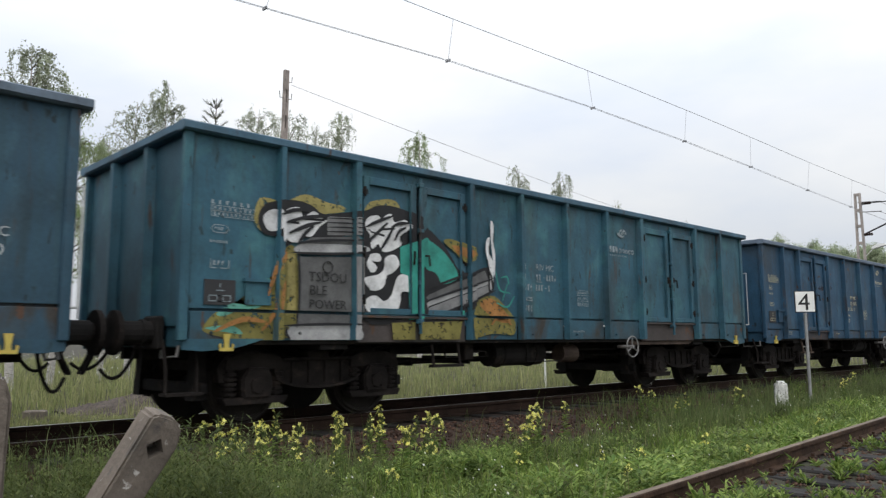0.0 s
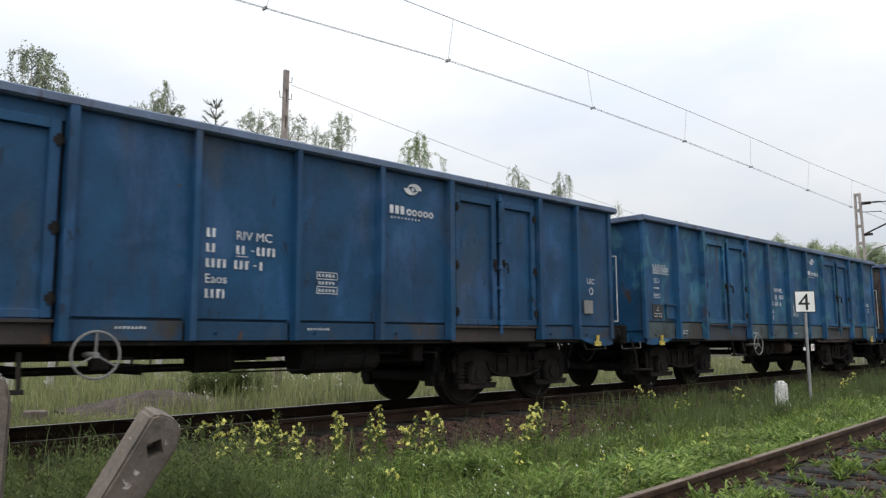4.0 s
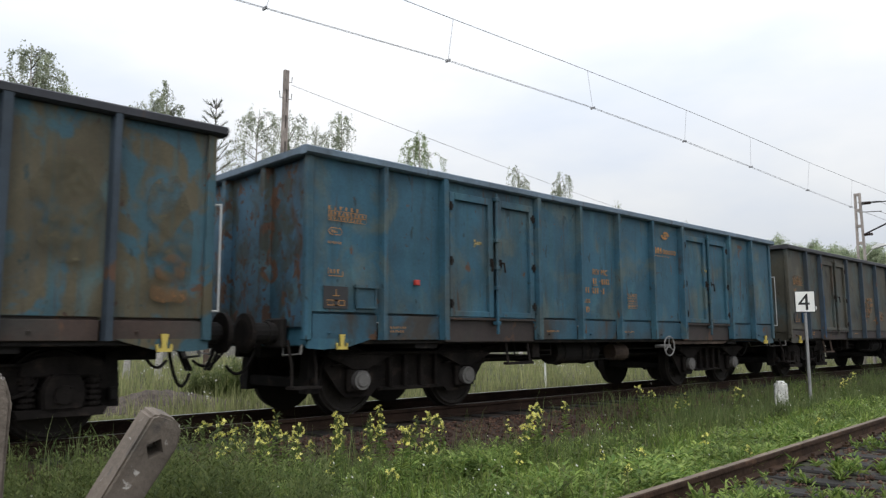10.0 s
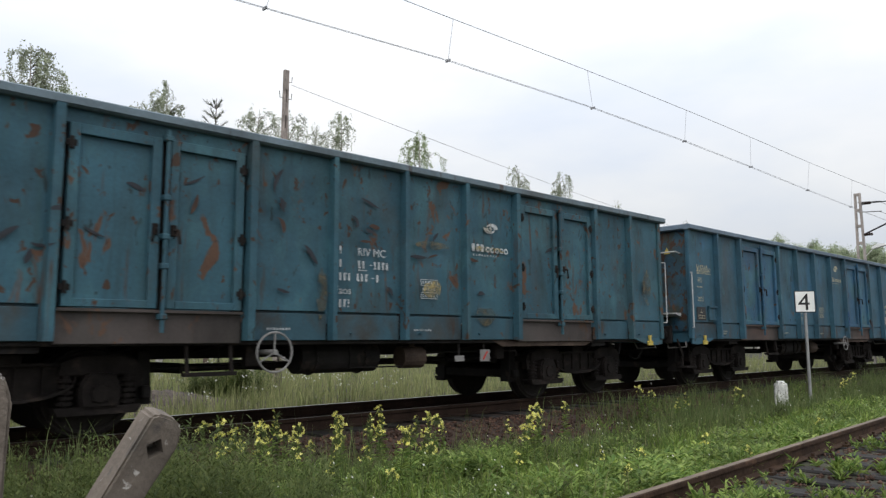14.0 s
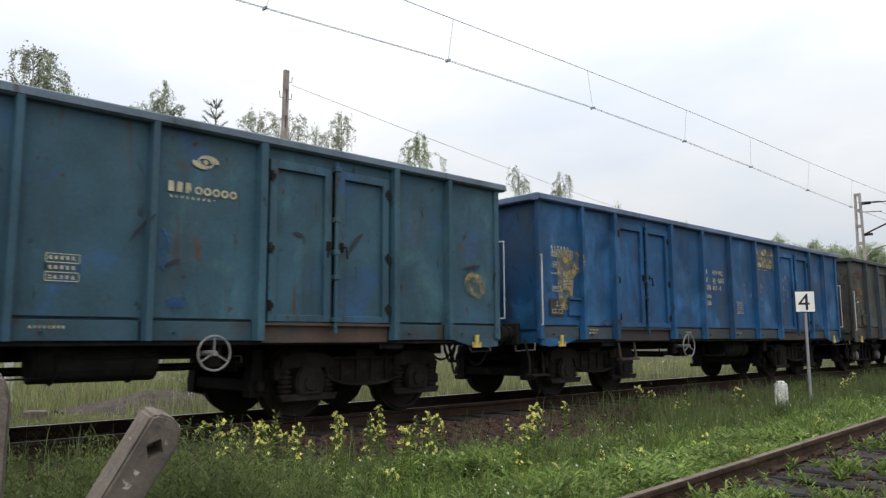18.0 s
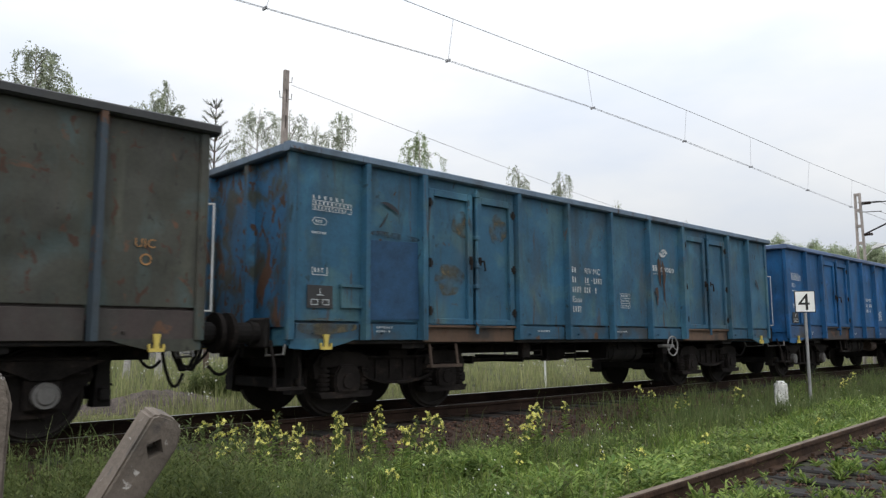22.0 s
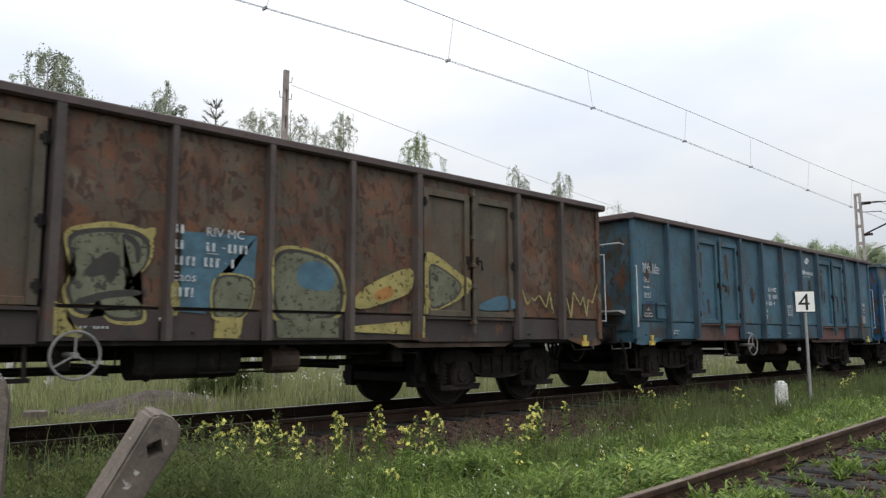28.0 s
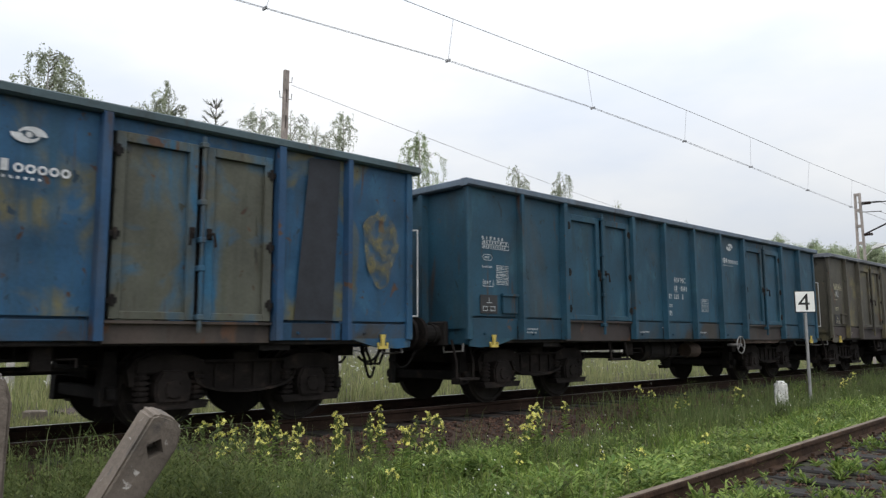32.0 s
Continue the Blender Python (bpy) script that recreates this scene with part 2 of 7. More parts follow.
M_WHITE = worn_paint("marking_white", (0.42, 0.45, 0.46), 0.6, 22.0)
M_FRESH = worn_paint("marking_fresh_white", (0.56, 0.58, 0.59), 0.74, 22.0)
M_FADED = worn_paint("marking_faded_white", (0.24, 0.29, 0.31), 0.58, 16.0)
M_CREAM = worn_paint("marking_cream", (0.42, 0.39, 0.27), 0.62, 22.0)
M_ORANGE = worn_paint("marking_orange", (0.33, 0.17, 0.06), 0.6, 12.0)
M_GRAVEL = material("heaped_gravel", (0.075, 0.06, 0.05), 0.95, vary=0.45, scale=14, fine=70, bump=1.0)

# ---- freight wagons ----
PITCH, RIM_X, RIM_Y, TOP, SOLE = 14.04, 6.57, 1.594, 3.29, 0.97
POST_WIDE, POST_SLIM = 0.06, 0.045
LAYOUTS = {"a": (1.14, 2.247, 4.277, 5.357), "b": (1.25, 2.49, 4.44, 5.41)}
M_RAILING = material("railing_pale", (0.42, 0.43, 0.43), 0.5, vary=0.12)
SILLS = {"a": 0.33, "b": 0.22}
M_SIGNRED = material("sign_red", (0.4, 0.04, 0.03), 0.5)
M_PAINT = material("wagon_paint_blank", (0.1, 0.2, 0.3))


def sheet(x0, x1, z0, z1, y, s, seed, dent=0.011):
    """A dented steel sheet facing side s."""
    nx, nz = (max(3, int((x1 - x0) / 0.16)), 9) if dent < 0.02 else (14, 22)
    vs, fs = [], []
    for j in range(nz + 1):
        for i in range(nx + 1):
            x, z = x0 + (x1 - x0) * i / nx, z0 + (z1 - z0) * j / nz
            edge = min(1.0, 4 * min(i, nx - i) / nx) * min(1.0, 4 * min(j, nz - j) / nz)
            d = noise.noise(Vector((x * 1.7 + seed * 3.7, z * 1.5, seed))) * dent + noise.noise(Vector((x * 5 + seed, z * 4, 9))) * dent * 0.4
            if dent > 0.02:
                d -= dent * 1.4 * abs(noise.noise(Vector((x * 2.3 + z * 1.6 + seed, z * 1.9 - x, seed + 5))))
            vs.append((x, s * (y + min(0.011, d) * edge), z))
    base = len(vs)
    vs += [(x0, s * (y - 0.045), z0), (x1, s * (y - 0.045), z0), (x1, s * (y - 0.045), z1), (x0, s * (y - 0.045), z1)]
    for j in range(nz):
        for i in range(nx):
            a = j * (nx + 1) + i
            q = (a, a + 1, a + nx + 2, a + nx + 1)
            fs.append(q if s < 0 else q[::-1])
    q = (base, base + 3, base + 2, base + 1)
    fs.append(q if s < 0 else q[::-1])
    return vs, fs


def door_leaf(w, x0, x1, s, hinge_side, low):
    bm = B()
    z0, z1 = SOLE + low, TOP - 0.25
    box(bm, x0, x1, s * 1.455, s * 1.49, z0, z1)
    f = 0.1
    for a, b, c, d in ((x0, x0 + f, z0, z1), (x1 - f, x1, z0, z1), (x0 + f, x1 - f, z1 - f, z1), (x0 + f, x1 - f, z0, z0 + f * 0.8)):
        box(bm, a, b, s * 1.486, s * 1.54, c, d, 0.006)
    # weathered inner panel with a shallow pressed rib
    bmesh.ops.recalc_face_normals(bm, faces=bm.faces)
    leaf = part("door_leaf", bm, M_PAINT, w)
    xh = x0 + 0.02 if hinge_side < 0 else x1 - 0.02
    for z in (z0 + 0.18, (z0 + z1) / 2 - 0.1, z1 - 0.2):
        bm = B()
        cyl(bm, (xh, s * 1.545, z - 0.06), (xh, s * 1.545, z + 0.06), 0.022, 6)
        box(bm, xh - 0.05, xh + 0.05, s * 1.53, s * 1.545, z - 0.03, z + 0.03)
        part("hinge", bm, M_UNDER, leaf)
    xk = x1 - 0.05 if hinge_side < 0 else x0 + 0.05
    bm = B()
    box(bm, xk - 0.03, xk + 0.03, s * 1.53, s * 1.56, SOLE + 1.06, SOLE + 1.18, 0.008)
    rod(bm, [(xk, s * 1.56, SOLE + 1.12), (xk + 0.03 * hinge_side, s * 1.6, SOLE + 1.12), (xk + 0.05 * hinge_side, s * 1.6, SOLE + 0.98)], 0.016, 5)
    part("handle", bm, M_BOGIE, leaf)
    return leaf


def wheelset(bogie, x):
    bm = B()
    cyl(bm, (0, -1.02, 0), (0, 1.02, 0), 0.075, 10)
    for s in (-1, 1):
        cyl(bm, (0, s * 0.685, 0), (0, s * 0.82, 0), 0.46, 36)
        cyl(bm, (0, s * 0.665, 0), (0, s * 0.695, 0), 0.485, 36)
        ring(bm, (0, s * 0.825, 0), "y", 0.41, 0.03, 32, 5)
        cyl(bm, (0, s * 0.78, 0), (0, s * 0.9, 0), 0.13, 16)
        for k in range(6):
            a = k * math.pi / 3
            cyl(bm, (0.27 * math.cos(a), s * 0.815, 0.27 * math.sin(a)), (0.27 * math.cos(a), s * 0.828, 0.27 * math.sin(a)), 0.045, 8)
    ob = part("wheelset", bm, M_TREAD, bogie)
    ob.location = (x, 0, 0.46)
    return ob


def bogie_leafless(w, x):
    """A welded bogie with coil springs beside its axle boxes."""
    bm = B()
    for s in (-1, 1):
        belly = [(0.64 * math.cos(math.pi * k / 10), 0.62 - 0.21 * math.sin(math.pi * k / 10) ** 0.8) for k in range(11)]
        out = [(-1.3, 0.5), (-1.33, 0.66), (-1.24, 0.79), (-1.08, 0.83), (-0.66, 0.82), (-0.5, 0.75), (0.5, 0.75), (0.66, 0.82), (1.08, 0.83), (1.24, 0.79), (1.33, 0.66), (1.3, 0.5), (1.22, 0.5), (1.18, 0.62)]
        prism(bm, out + belly + [(-1.18, 0.62), (-1.22, 0.5)], "y", s * 0.95, s * 1.06)
        # lips along the beam's edges and its stiffening ribs
        for (xa, za), (xb, zb) in zip(belly, belly[1:]):
            prism(bm, [(xa, za + 0.012), (xb, zb + 0.012), (xb, zb - 0.02), (xa, za - 0.02)], "y", s * 0.92, s * 1.14)
        box(bm, -0.5, 0.5, s * 1.04, s * 1.11, 0.73, 0.765, 0.006)
        for xa in (-0.36, -0.12, 0.12, 0.36):
            box(bm, xa - 0.012, xa + 0.012, s * 1.05, s * 1.09, 0.46, 0.74)
        for xa in (-0.87, 0.87):
            prism(bm, [(xa - 0.38, 0.64), (xa - 0.36, 0.76), (xa - 0.2, 0.82), (xa + 0.2, 0.82), (xa + 0.36, 0.76), (xa + 0.38, 0.64)], "y", s * 0.94, s * 1.1)
        box(bm, -0.16, 0.16, s * 0.8, s * 1.12, 0.74, 0.86, 0.02)
    box(bm, -0.22, 0.22, -0.95, 0.95, 0.52, 0.76, 0.03)
    for xe in (-1.25, 1.25):
        box(bm, xe - 0.05, xe + 0.05, -0.95, 0.95, 0.62, 0.74)
    bg = part("bogie", bm, M_BOGIE, w)
    bg.location = (x, 0, 0)
    for xa in (-0.87, 0.87):
        wheelset(bg, xa)
        for s in (-1, 1):
            bm = B()
            prism(bm, [(xa - 0.17, 0.31), (xa - 0.2, 0.4), (xa - 0.2, 0.54), (xa - 0.13, 0.66), (xa + 0.13, 0.66), (xa + 0.2, 0.54), (xa + 0.2, 0.4), (xa + 0.17, 0.31)], "y", s * 0.93, s * 1.17)
            bmesh.ops.bevel(bm, geom=list(bm.edges), offset=0.022, segments=2, affect="EDGES")
            prism(bm, [(xa - 0.42, 0.33), (xa - 0.38, 0.25), (xa + 0.38, 0.25), (xa + 0.42, 0.33)], "y", s * 0.95, s * 1.14)
            cyl(bm, (xa, s * 1.15, 0.46), (xa, s * 1.19, 0.46), 0.1, 14, 0.09)
            for k in range(4):
                a = math.pi * (k / 2 + 0.25)
                cyl(bm, (xa + 0.09 * math.cos(a), s * 1.16, 0.46 + 0.09 * math.sin(a)), (xa + 0.09 * math.cos(a), s * 1.2, 0.46 + 0.09 * math.sin(a)), 0.014, 6)
            part("axle_box", bm, M_BOGIE, bg)
            for xs in (-0.3, 0.3):
                bm = B()
                for k in range(5):
                    ring_at = 0.35 + k * 0.055
                    cyl(bm, (xa + xs, s * 1.04, ring_at), (xa + xs, s * 1.04, ring_at + 0.034), 0.085, 12)
                cyl(bm, (xa + xs, s * 1.04, 0.33), (xa + xs, s * 1.04, 0.64), 0.055, 8)
                part("coil_spring", bm, M_BOGIE, bg)
            bm = B()
            side = 1 if xa < 0 else -1
            box(bm, xa + side * 0.5 - 0.04, xa + side * 0.5 + 0.04, s * 0.7, s * 0.82, 0.34, 0.6, 0.015)
            part("brake_block", bm, M_UNDER, bg)
    return bg


def bogie_capped(w, x):
    """A plate-framed bogie with round axle-box covers and leaf springs."""
    bm = B()
    for s in (-1, 1):
        out = [(-1.45, 0.62), (-1.42, 0.8), (1.42, 0.8), (1.45, 0.62), (1.25, 0.36), (1.12, 0.24), (0.7, 0.24), (0.62, 0.32), (-0.62, 0.32), (-0.7, 0.24), (-1.12, 0.24), (-1.25, 0.36)]
        prism(bm, out, "y", s * 0.96, s * 1.0)
        box(bm, -1.45, 1.45, s * 0.96, s * 1.09, 0.78, 0.82, 0.008)
        for k in (-0.42, -0.15, 0.15, 0.42):
            box(bm, k - 0.03, k + 0.03, s * 1.0, s * 1.08, 0.34, 0.78, 0.01)
        box(bm, -0.6, 0.6, s * 1.0, s * 1.06, 0.3, 0.35, 0.01)
    box(bm, -0.25, 0.25, -0.95, 0.95, 0.5, 0.8, 0.03)
    bg = part("bogie", bm, M_BOGIE, w)
    bg.location = (x, 0, 0)
    for xa in (-0.97, 0.97):
        wheelset(bg, xa)
        for s in (-1, 1):
            bm = B()
            box(bm, xa - 0.17, xa + 0.17, s * 1.0, s * 1.1, 0.3, 0.62, 0.03)
            prism(bm, [(xa - 0.55, 0.78), (xa - 0.2, 0.64), (xa - 0.12, 0.6), (xa + 0.12, 0.6), (xa + 0.2, 0.64), (xa + 0.55, 0.78)], "y", s * 1.0, s * 1.13)
            part("axle_box", bm, M_BOGIE, bg)
            bm = B()
            cyl(bm, (xa, s * 1.08, 0.46), (xa, s * 1.18, 0.46), 0.125, 18)
            cyl(bm, (xa, s * 1.17, 0.46), (xa, s * 1.2, 0.46), 0.105, 18, 0.08)
            part("axle_cover", bm, M_CAP, bg, "grey round axle cover")
            bm = B()
            for k in range(5):
                h = 0.4 - k * 0.07
                prism(bm, [(xa - h, 0.7 + 0.02 * k - 0.06 * (h / 0.4)), (xa, 0.66 + 0.022 * k), (xa + h, 0.7 + 0.02 * k - 0.06 * (h / 0.4)), (xa + h, 0.715 + 0.02 * k - 0.06 * (h / 0.4)),
                           (xa, 0.68 + 0.022 * k), (xa - h, 0.715 + 0.02 * k - 0.06 * (h / 0.4))], "y", s * 1.02, s * 1.1)
            part("leaf_spring", bm, M_BOGIE, bg)
    return bg


def glyph_mesh(text, size):
    cu = bpy.data.curves.new("writing", "FONT")
    cu.body, cu.size, cu.extrude, cu.resolution_u = text, size, 0.0015, 2
    ob = bpy.data.objects.new("writing", cu)
    scene.collection.objects.link(ob)
    me = bpy.data.meshes.new_from_object(ob.evaluated_get(bpy.context.evaluated_depsgraph_get()))
    bpy.data.objects.remove(ob)
    bpy.data.curves.remove(cu)
    return me


GLYPHS = {}


def writing(name, text, size, mat, parent, m, label=""):
    if (text, size) not in GLYPHS:
        GLYPHS[text, size] = glyph_mesh(text, size)
    me = GLYPHS[text, size].copy()
    me.materials.clear()
    me.materials.append(mat)
    ob = new(name, me)
    ob.parent = parent
    ob.matrix_basis = m
    if label:
        ob["label"] = label
    return ob


def on_side(x, z, y=1.5):
    """Pose of upright writing on the near side, reading along +x."""
    return pose(x, -y, z, 90, 0, 0)


def grab_rail(w, x, s, z0=1.28, z1=2.42):
    e = 1 if x > 0 else -1
    bm = rod(B(), [(x - e * 0.04, s * 1.5, z0), (x, s * 1.57, z0), (x, s * 1.57, z1), (x - e * 0.04, s * 1.5, z1)], 0.013)
    part("grab_rail", bm, M_RAILING, w, "pale grey grab rail")


def build_wagon(layout, capped):
    d1, d2, d3, d4 = LAYOUTS[layout]
    lip = SILLS[layout]
    w = new("open_wagon")
    ex = 6.45
    bays = [(-ex, -d4), (-d4, -d3), (-d2, -d1), (-d1, 0), (0, d1), (d1, d2), (d3, d4), (d4, ex)]
    for s in (-1, 1):
        for n, (a, b) in enumerate(bays):
            vs, fs = sheet(a, b, SOLE + lip + 0.012, TOP - 0.1, 1.49, s, n + (20 if s > 0 else 0))
            pymesh("side_panel", vs, fs, M_PAINT, w)
        for x in (-d4, -d3, -d2, -d1, 0, d1, d2, d3, d4):
            wide = POST_WIDE if abs(x) in (d2, d3) else POST_SLIM
            bm = B()
            prism(bm, [(x - wide, s * 1.485), (x + wide, s * 1.485), (x + wide * 0.72, s * 1.588), (x - wide * 0.72, s * 1.588)], "z", SOLE, TOP - 0.09)
            part("post", bm, M_PAINT, w)
        for x in (-1, 1):
            bm = B()
            box(bm, x * ex - 0.07, x * ex + 0.03, s * 1.44, s * 1.525, SOLE, TOP - 0.09, 0.012)
            part("corner_post", bm, M_PAINT, w)
        for a, b in bays:
            bm = B()
            box(bm, a + 0.06, b - 0.06, s * 1.42, s * 1.482, SOLE, SOLE + lip - 0.02, 0.006)
            box(bm, a + 0.06, b - 0.06, s * 1.42, s * 1.44, SOLE + lip - 0.03, SOLE + lip + 0.02)
            xm = a + 0.3
            cyl(bm, (xm, s * 1.47, SOLE + 0.09), (xm, s * 1.51, SOLE + 0.08), 0.016, 6)
            part("sill_panel", bm, M_PAINT, w)
        for c in (-1, 1):
            a, b = (-d3, -d2) if c < 0 else (d2, d3)
            m = (a + b) / 2 + 0.02
            bm = B()
            box(bm, a + 0.07, b - 0.07, s * 1.42, s * 1.475, SOLE - 0.03, SOLE + lip - 0.02, 0.006)
            box(bm, a + 0.07, b - 0.07, s * 1.47, s * 1.53, SOLE + lip - 0.05, SOLE + lip - 0.02)
            part("door_threshold", bm, M_RAILSIDE, w)
            # added near-black strips: the shade in the door gaps as colour
            bm = B()
            for xc in (a + 0.08, m, b - 0.08):
                box(bm, xc - 0.1, xc + 0.1, s * 1.425, s * 1.452, SOLE + lip - 0.03, TOP - 0.1)
            part("door_seal", bm, M_UNDER, w)
            bm = B()
            box(bm, a + 0.06, b - 0.06, s * 1.44, s * 1.5, TOP - 0.25, TOP - 0.1)
            part("door_lintel", bm, M_PAINT, w)
            door_leaf(w, a + 0.1, m - 0.04, s, -1, lip - 0.01)
            door_leaf(w, m + 0.05, b - 0.1, s, 1, lip - 0.01)
            bm = B()
            cyl(bm, (m + 0.01, s * 1.565, SOLE + 0.08), (m + 0.01, s * 1.565, TOP - 0.16), 0.024, 8)
            for z in (SOLE + 0.24, SOLE + 0.75, SOLE + 1.05, SOLE + 1.45, TOP - 0.25):
                box(bm, m - 0.03, m + 0.05, s * 1.5, s * 1.595, z - 0.03, z + 0.03, 0.008)
            part("lock_bar", bm, M_PAINT, w)
        bm = B()
        prism(bm, [(s * 1.44, TOP - 0.11), (s * 1.56, TOP - 0.11), (s * RIM_Y, TOP - 0.09), (s * RIM_Y, TOP - 0.02), (s * 1.56, TOP), (s * 1.44, TOP)], "x", -RIM_X, RIM_X)
        part("top_rail", bm, M_PAINT, w)
        bm = B()
        box(bm, -6.4, 6.4, s * 1.36, s * 1.44, SOLE - 0.05, SOLE + 0.2, 0.01)
        part("side_beam", bm, M_UNDER, w)
    for e in (-1, 1):
        vs, fs = sheet(-1.44, 1.44, SOLE + 0.16, TOP - 0.1, 6.44, 1, 40 + e)
        vs = [(e * y, x * e, z) for x, y, z in vs]
        pymesh("end_wall", vs, fs, M_PAINT, w)
        for y in (-0.52, 0.52):
            bm = B()
            prism(bm, [(y - 0.09, e * 6.42), (y + 0.09, e * 6.42), (y + 0.05, e * 6.54), (y - 0.05, e * 6.54)], "z", SOLE + 0.1, TOP - 0.09)
            me = bm
            for v in me.verts:
                v.co.x, v.co.y = v.co.y, v.co.x
            bmesh.ops.recalc_face_normals(bm, faces=bm.faces)
            part("end_post", bm, M_PAINT, w)
        bm = B()
        prism(bm, [(e * 6.4, TOP - 0.11), (e * 6.54, TOP - 0.11), (e * 6.57, TOP - 0.09), (e * 6.57, TOP - 0.012), (e * 6.54, TOP + 0.004), (e * 6.4, TOP + 0.004)], "y", -1.44, 1.44)
        part("end_rail", bm, M_PAINT, w)
        bm = B()
        box(bm, e * 6.36 - 0.05, e * 6.36 + 0.12, -1.42, 1.42, SOLE - 0.07, SOLE + 0.27, 0.015)
        part("headstock", bm, M_PAINT, w)
        for s in (-1, 1):
            bm = B()
            box(bm, e * 6.5 - 0.05, e * 6.5 + 0.03, s * 0.875 - 0.2, s * 0.875 + 0.2, 0.88, 1.24, 0.02)
            cyl(bm, (e * 6.5, s * 0.875, 1.06), (e * 6.86, s * 0.875, 1.06), 0.125, 14)
            cyl(bm, (e * 6.62, s * 0.875, 1.06), (e * 6.66, s * 0.875, 1.06), 0.145, 14)
            bf = part("buffer", bm, M_UNDER, w)
            bm = B()
            cyl(bm, (e * 6.84, s * 0.875, 1.06), (e * 6.96, s * 0.875, 1.06), 0.1, 14)
            cyl(bm, (e * 6.9, s * 0.875, 1.06), (e * 6.955, s * 0.875, 1.06), 0.235, 20)
            cyl(bm, (e * 6.955, s * 0.875, 1.06), (e * 6.975, s * 0.875, 1.06), 0.235, 20, 0.16)
            part("buffer_head", bm, M_BOGIE, bf)
            bm = B()
            rod(bm, [(e * 6.42, s * 1.32, SOLE - 0.05), (e * 6.45, s * 1.34, SOLE - 0.16), (e * 6.45, s * 0.95, SOLE - 0.18), (e * 6.42, s * 0.9, SOLE - 0.05)], 0.016)
            part("shunter_handle", bm, M_RODGREY, w)
            bm = B()
            xs = e * 5.98
            prism(bm, [(xs - 0.06, SOLE + 0.07), (xs + 0.06, SOLE + 0.07), (xs + 0.035, SOLE - 0.03), (xs + 0.045, SOLE - 0.075), (xs + 0.1, SOLE - 0.075), (xs + 0.11, SOLE - 0.03), (xs + 0.135, SOLE - 0.045),
                       (xs + 0.12, SOLE - 0.11), (xs - 0.12, SOLE - 0.11), (xs - 0.135, SOLE - 0.045), (xs - 0.11, SOLE - 0.03), (xs - 0.1, SOLE - 0.075), (xs - 0.045, SOLE - 0.075), (xs - 0.035, SOLE - 0.03)], "y", s * 1.5, s * 1.53)
            for v in bm.verts:
                v.co.x = xs + (v.co.x - xs) * 0.62
            part("rope_hook", bm, M_YELLOW, w, "yellow painted rope hook")
            if e * s < 0:
                grab_rail(w, e * 6.52, s)
            bm = B()
            xg = e * 6.2
            rod(bm, [(xg, s * 1.2, SOLE), (xg, s * 1.3, 0.66), (xg, s * 1.3, 0.42)], 0.02)
            rod(bm, [(xg + e * 0.34, s * 1.2, SOLE), (xg + e * 0.34, s * 1.3, 0.66), (xg + e * 0.34, s * 1.3, 0.42)], 0.02)
            box(bm, xg + e * 0.17 - 0.2, xg + e * 0.17 + 0.2, s * 1.22, s * 1.4, 0.4, 0.43)
            if s * e > 0:
                part("corner_step", bm, M_BOGIE, w)
            else:
                bm.free()
        bm = B()
        box(bm, e * 6.5 - 0.1, e * 6.5 + 0.1, -0.14, 0.14, 0.92, 1.18, 0.02)
        box(bm, e * 6.7 - 0.16, e * 6.7 + 0.16, -0.035, 0.035, 0.99, 1.09, 0.015)
        cyl(bm, (e * 6.84, 0, 0.98), (e * 6.84, 0, 1.15), 0.04, 8)
        rod(bm, [(e * 6.8, 0.05, 1.04), (e * 6.86, 0.06, 0.8), (e * 6.95, 0.06, 0.62), (e * 6.95, -0.06, 0.62), (e * 6.86, -0.06, 0.8), (e * 6.8, -0.05, 1.04)], 0.024)
        part("coupling", bm, M_UNDER, w)
        for y, far, deep in ((-0.42, 0.34, 0.42 + 0.06 * e), (0.38, 0.4, 0.28)):
            bm = B()
            pts = [(e * (6.5 + far * u), y + 0.16 * u, 0.92 - deep * math.sin(u * math.pi * 0.78) ** 0.8) for u in [k / 9 for k in range(10)]]
            rod(bm, pts, 0.02)
            box(bm, e * 6.5 - 0.04, e * 6.5 + 0.04, y - 0.04, y + 0.04, 0.88, 0.98, 0.01)
            part("brake_hose", bm, M_UNDER, w)
    for e in (-1, 1):
        for s in (-1, 1):
            bm = prism(B(), [(e * 6.46, SOLE + 0.02), (e * 5.5, SOLE + 0.02), (e * 5.62, SOLE - 0.02), (e * 5.9, SOLE - 0.09), (e * 6.25, SOLE - 0.11), (e * 6.46, SOLE - 0.09)], "y", s * 1.455, s * 1.486)
            part("corner_gusset", bm, M_PAINT, w)
    bm = B()
    box(bm, -6.4, 6.4, -1.44, 1.44, 1.1, 1.16)
    part("floor", bm, M_FLOOR, w)
    bm = B()
    for y in (-0.28, 0.28):
        box(bm, -6.4, 6.4, y - 0.05, y + 0.05, 0.76, 1.1)
    for x in (-4.5, 4.5):
        box(bm, x - 0.2, x + 0.2, -1.4, 1.4, 0.86, 1.1)
    part("centre_sill", bm, M_UNDER, w)
    for x in (-5.7, -3.2, -2.25, -1.14, 0, 1.14, 2.25, 3.2, 5.7):
        bm = B()
        prism(bm, [(-1.42, 0.98), (-0.3, 0.84), (0.3, 0.84), (1.42, 0.98), (1.42, 1.1), (-1.42, 1.1)], "x", x - 0.05, x + 0.05)
        part("cross_bearer", bm, M_UNDER, w)
    # brake gear
    bm = B()
    xr = -1.3 if layout == "a" else 0.35
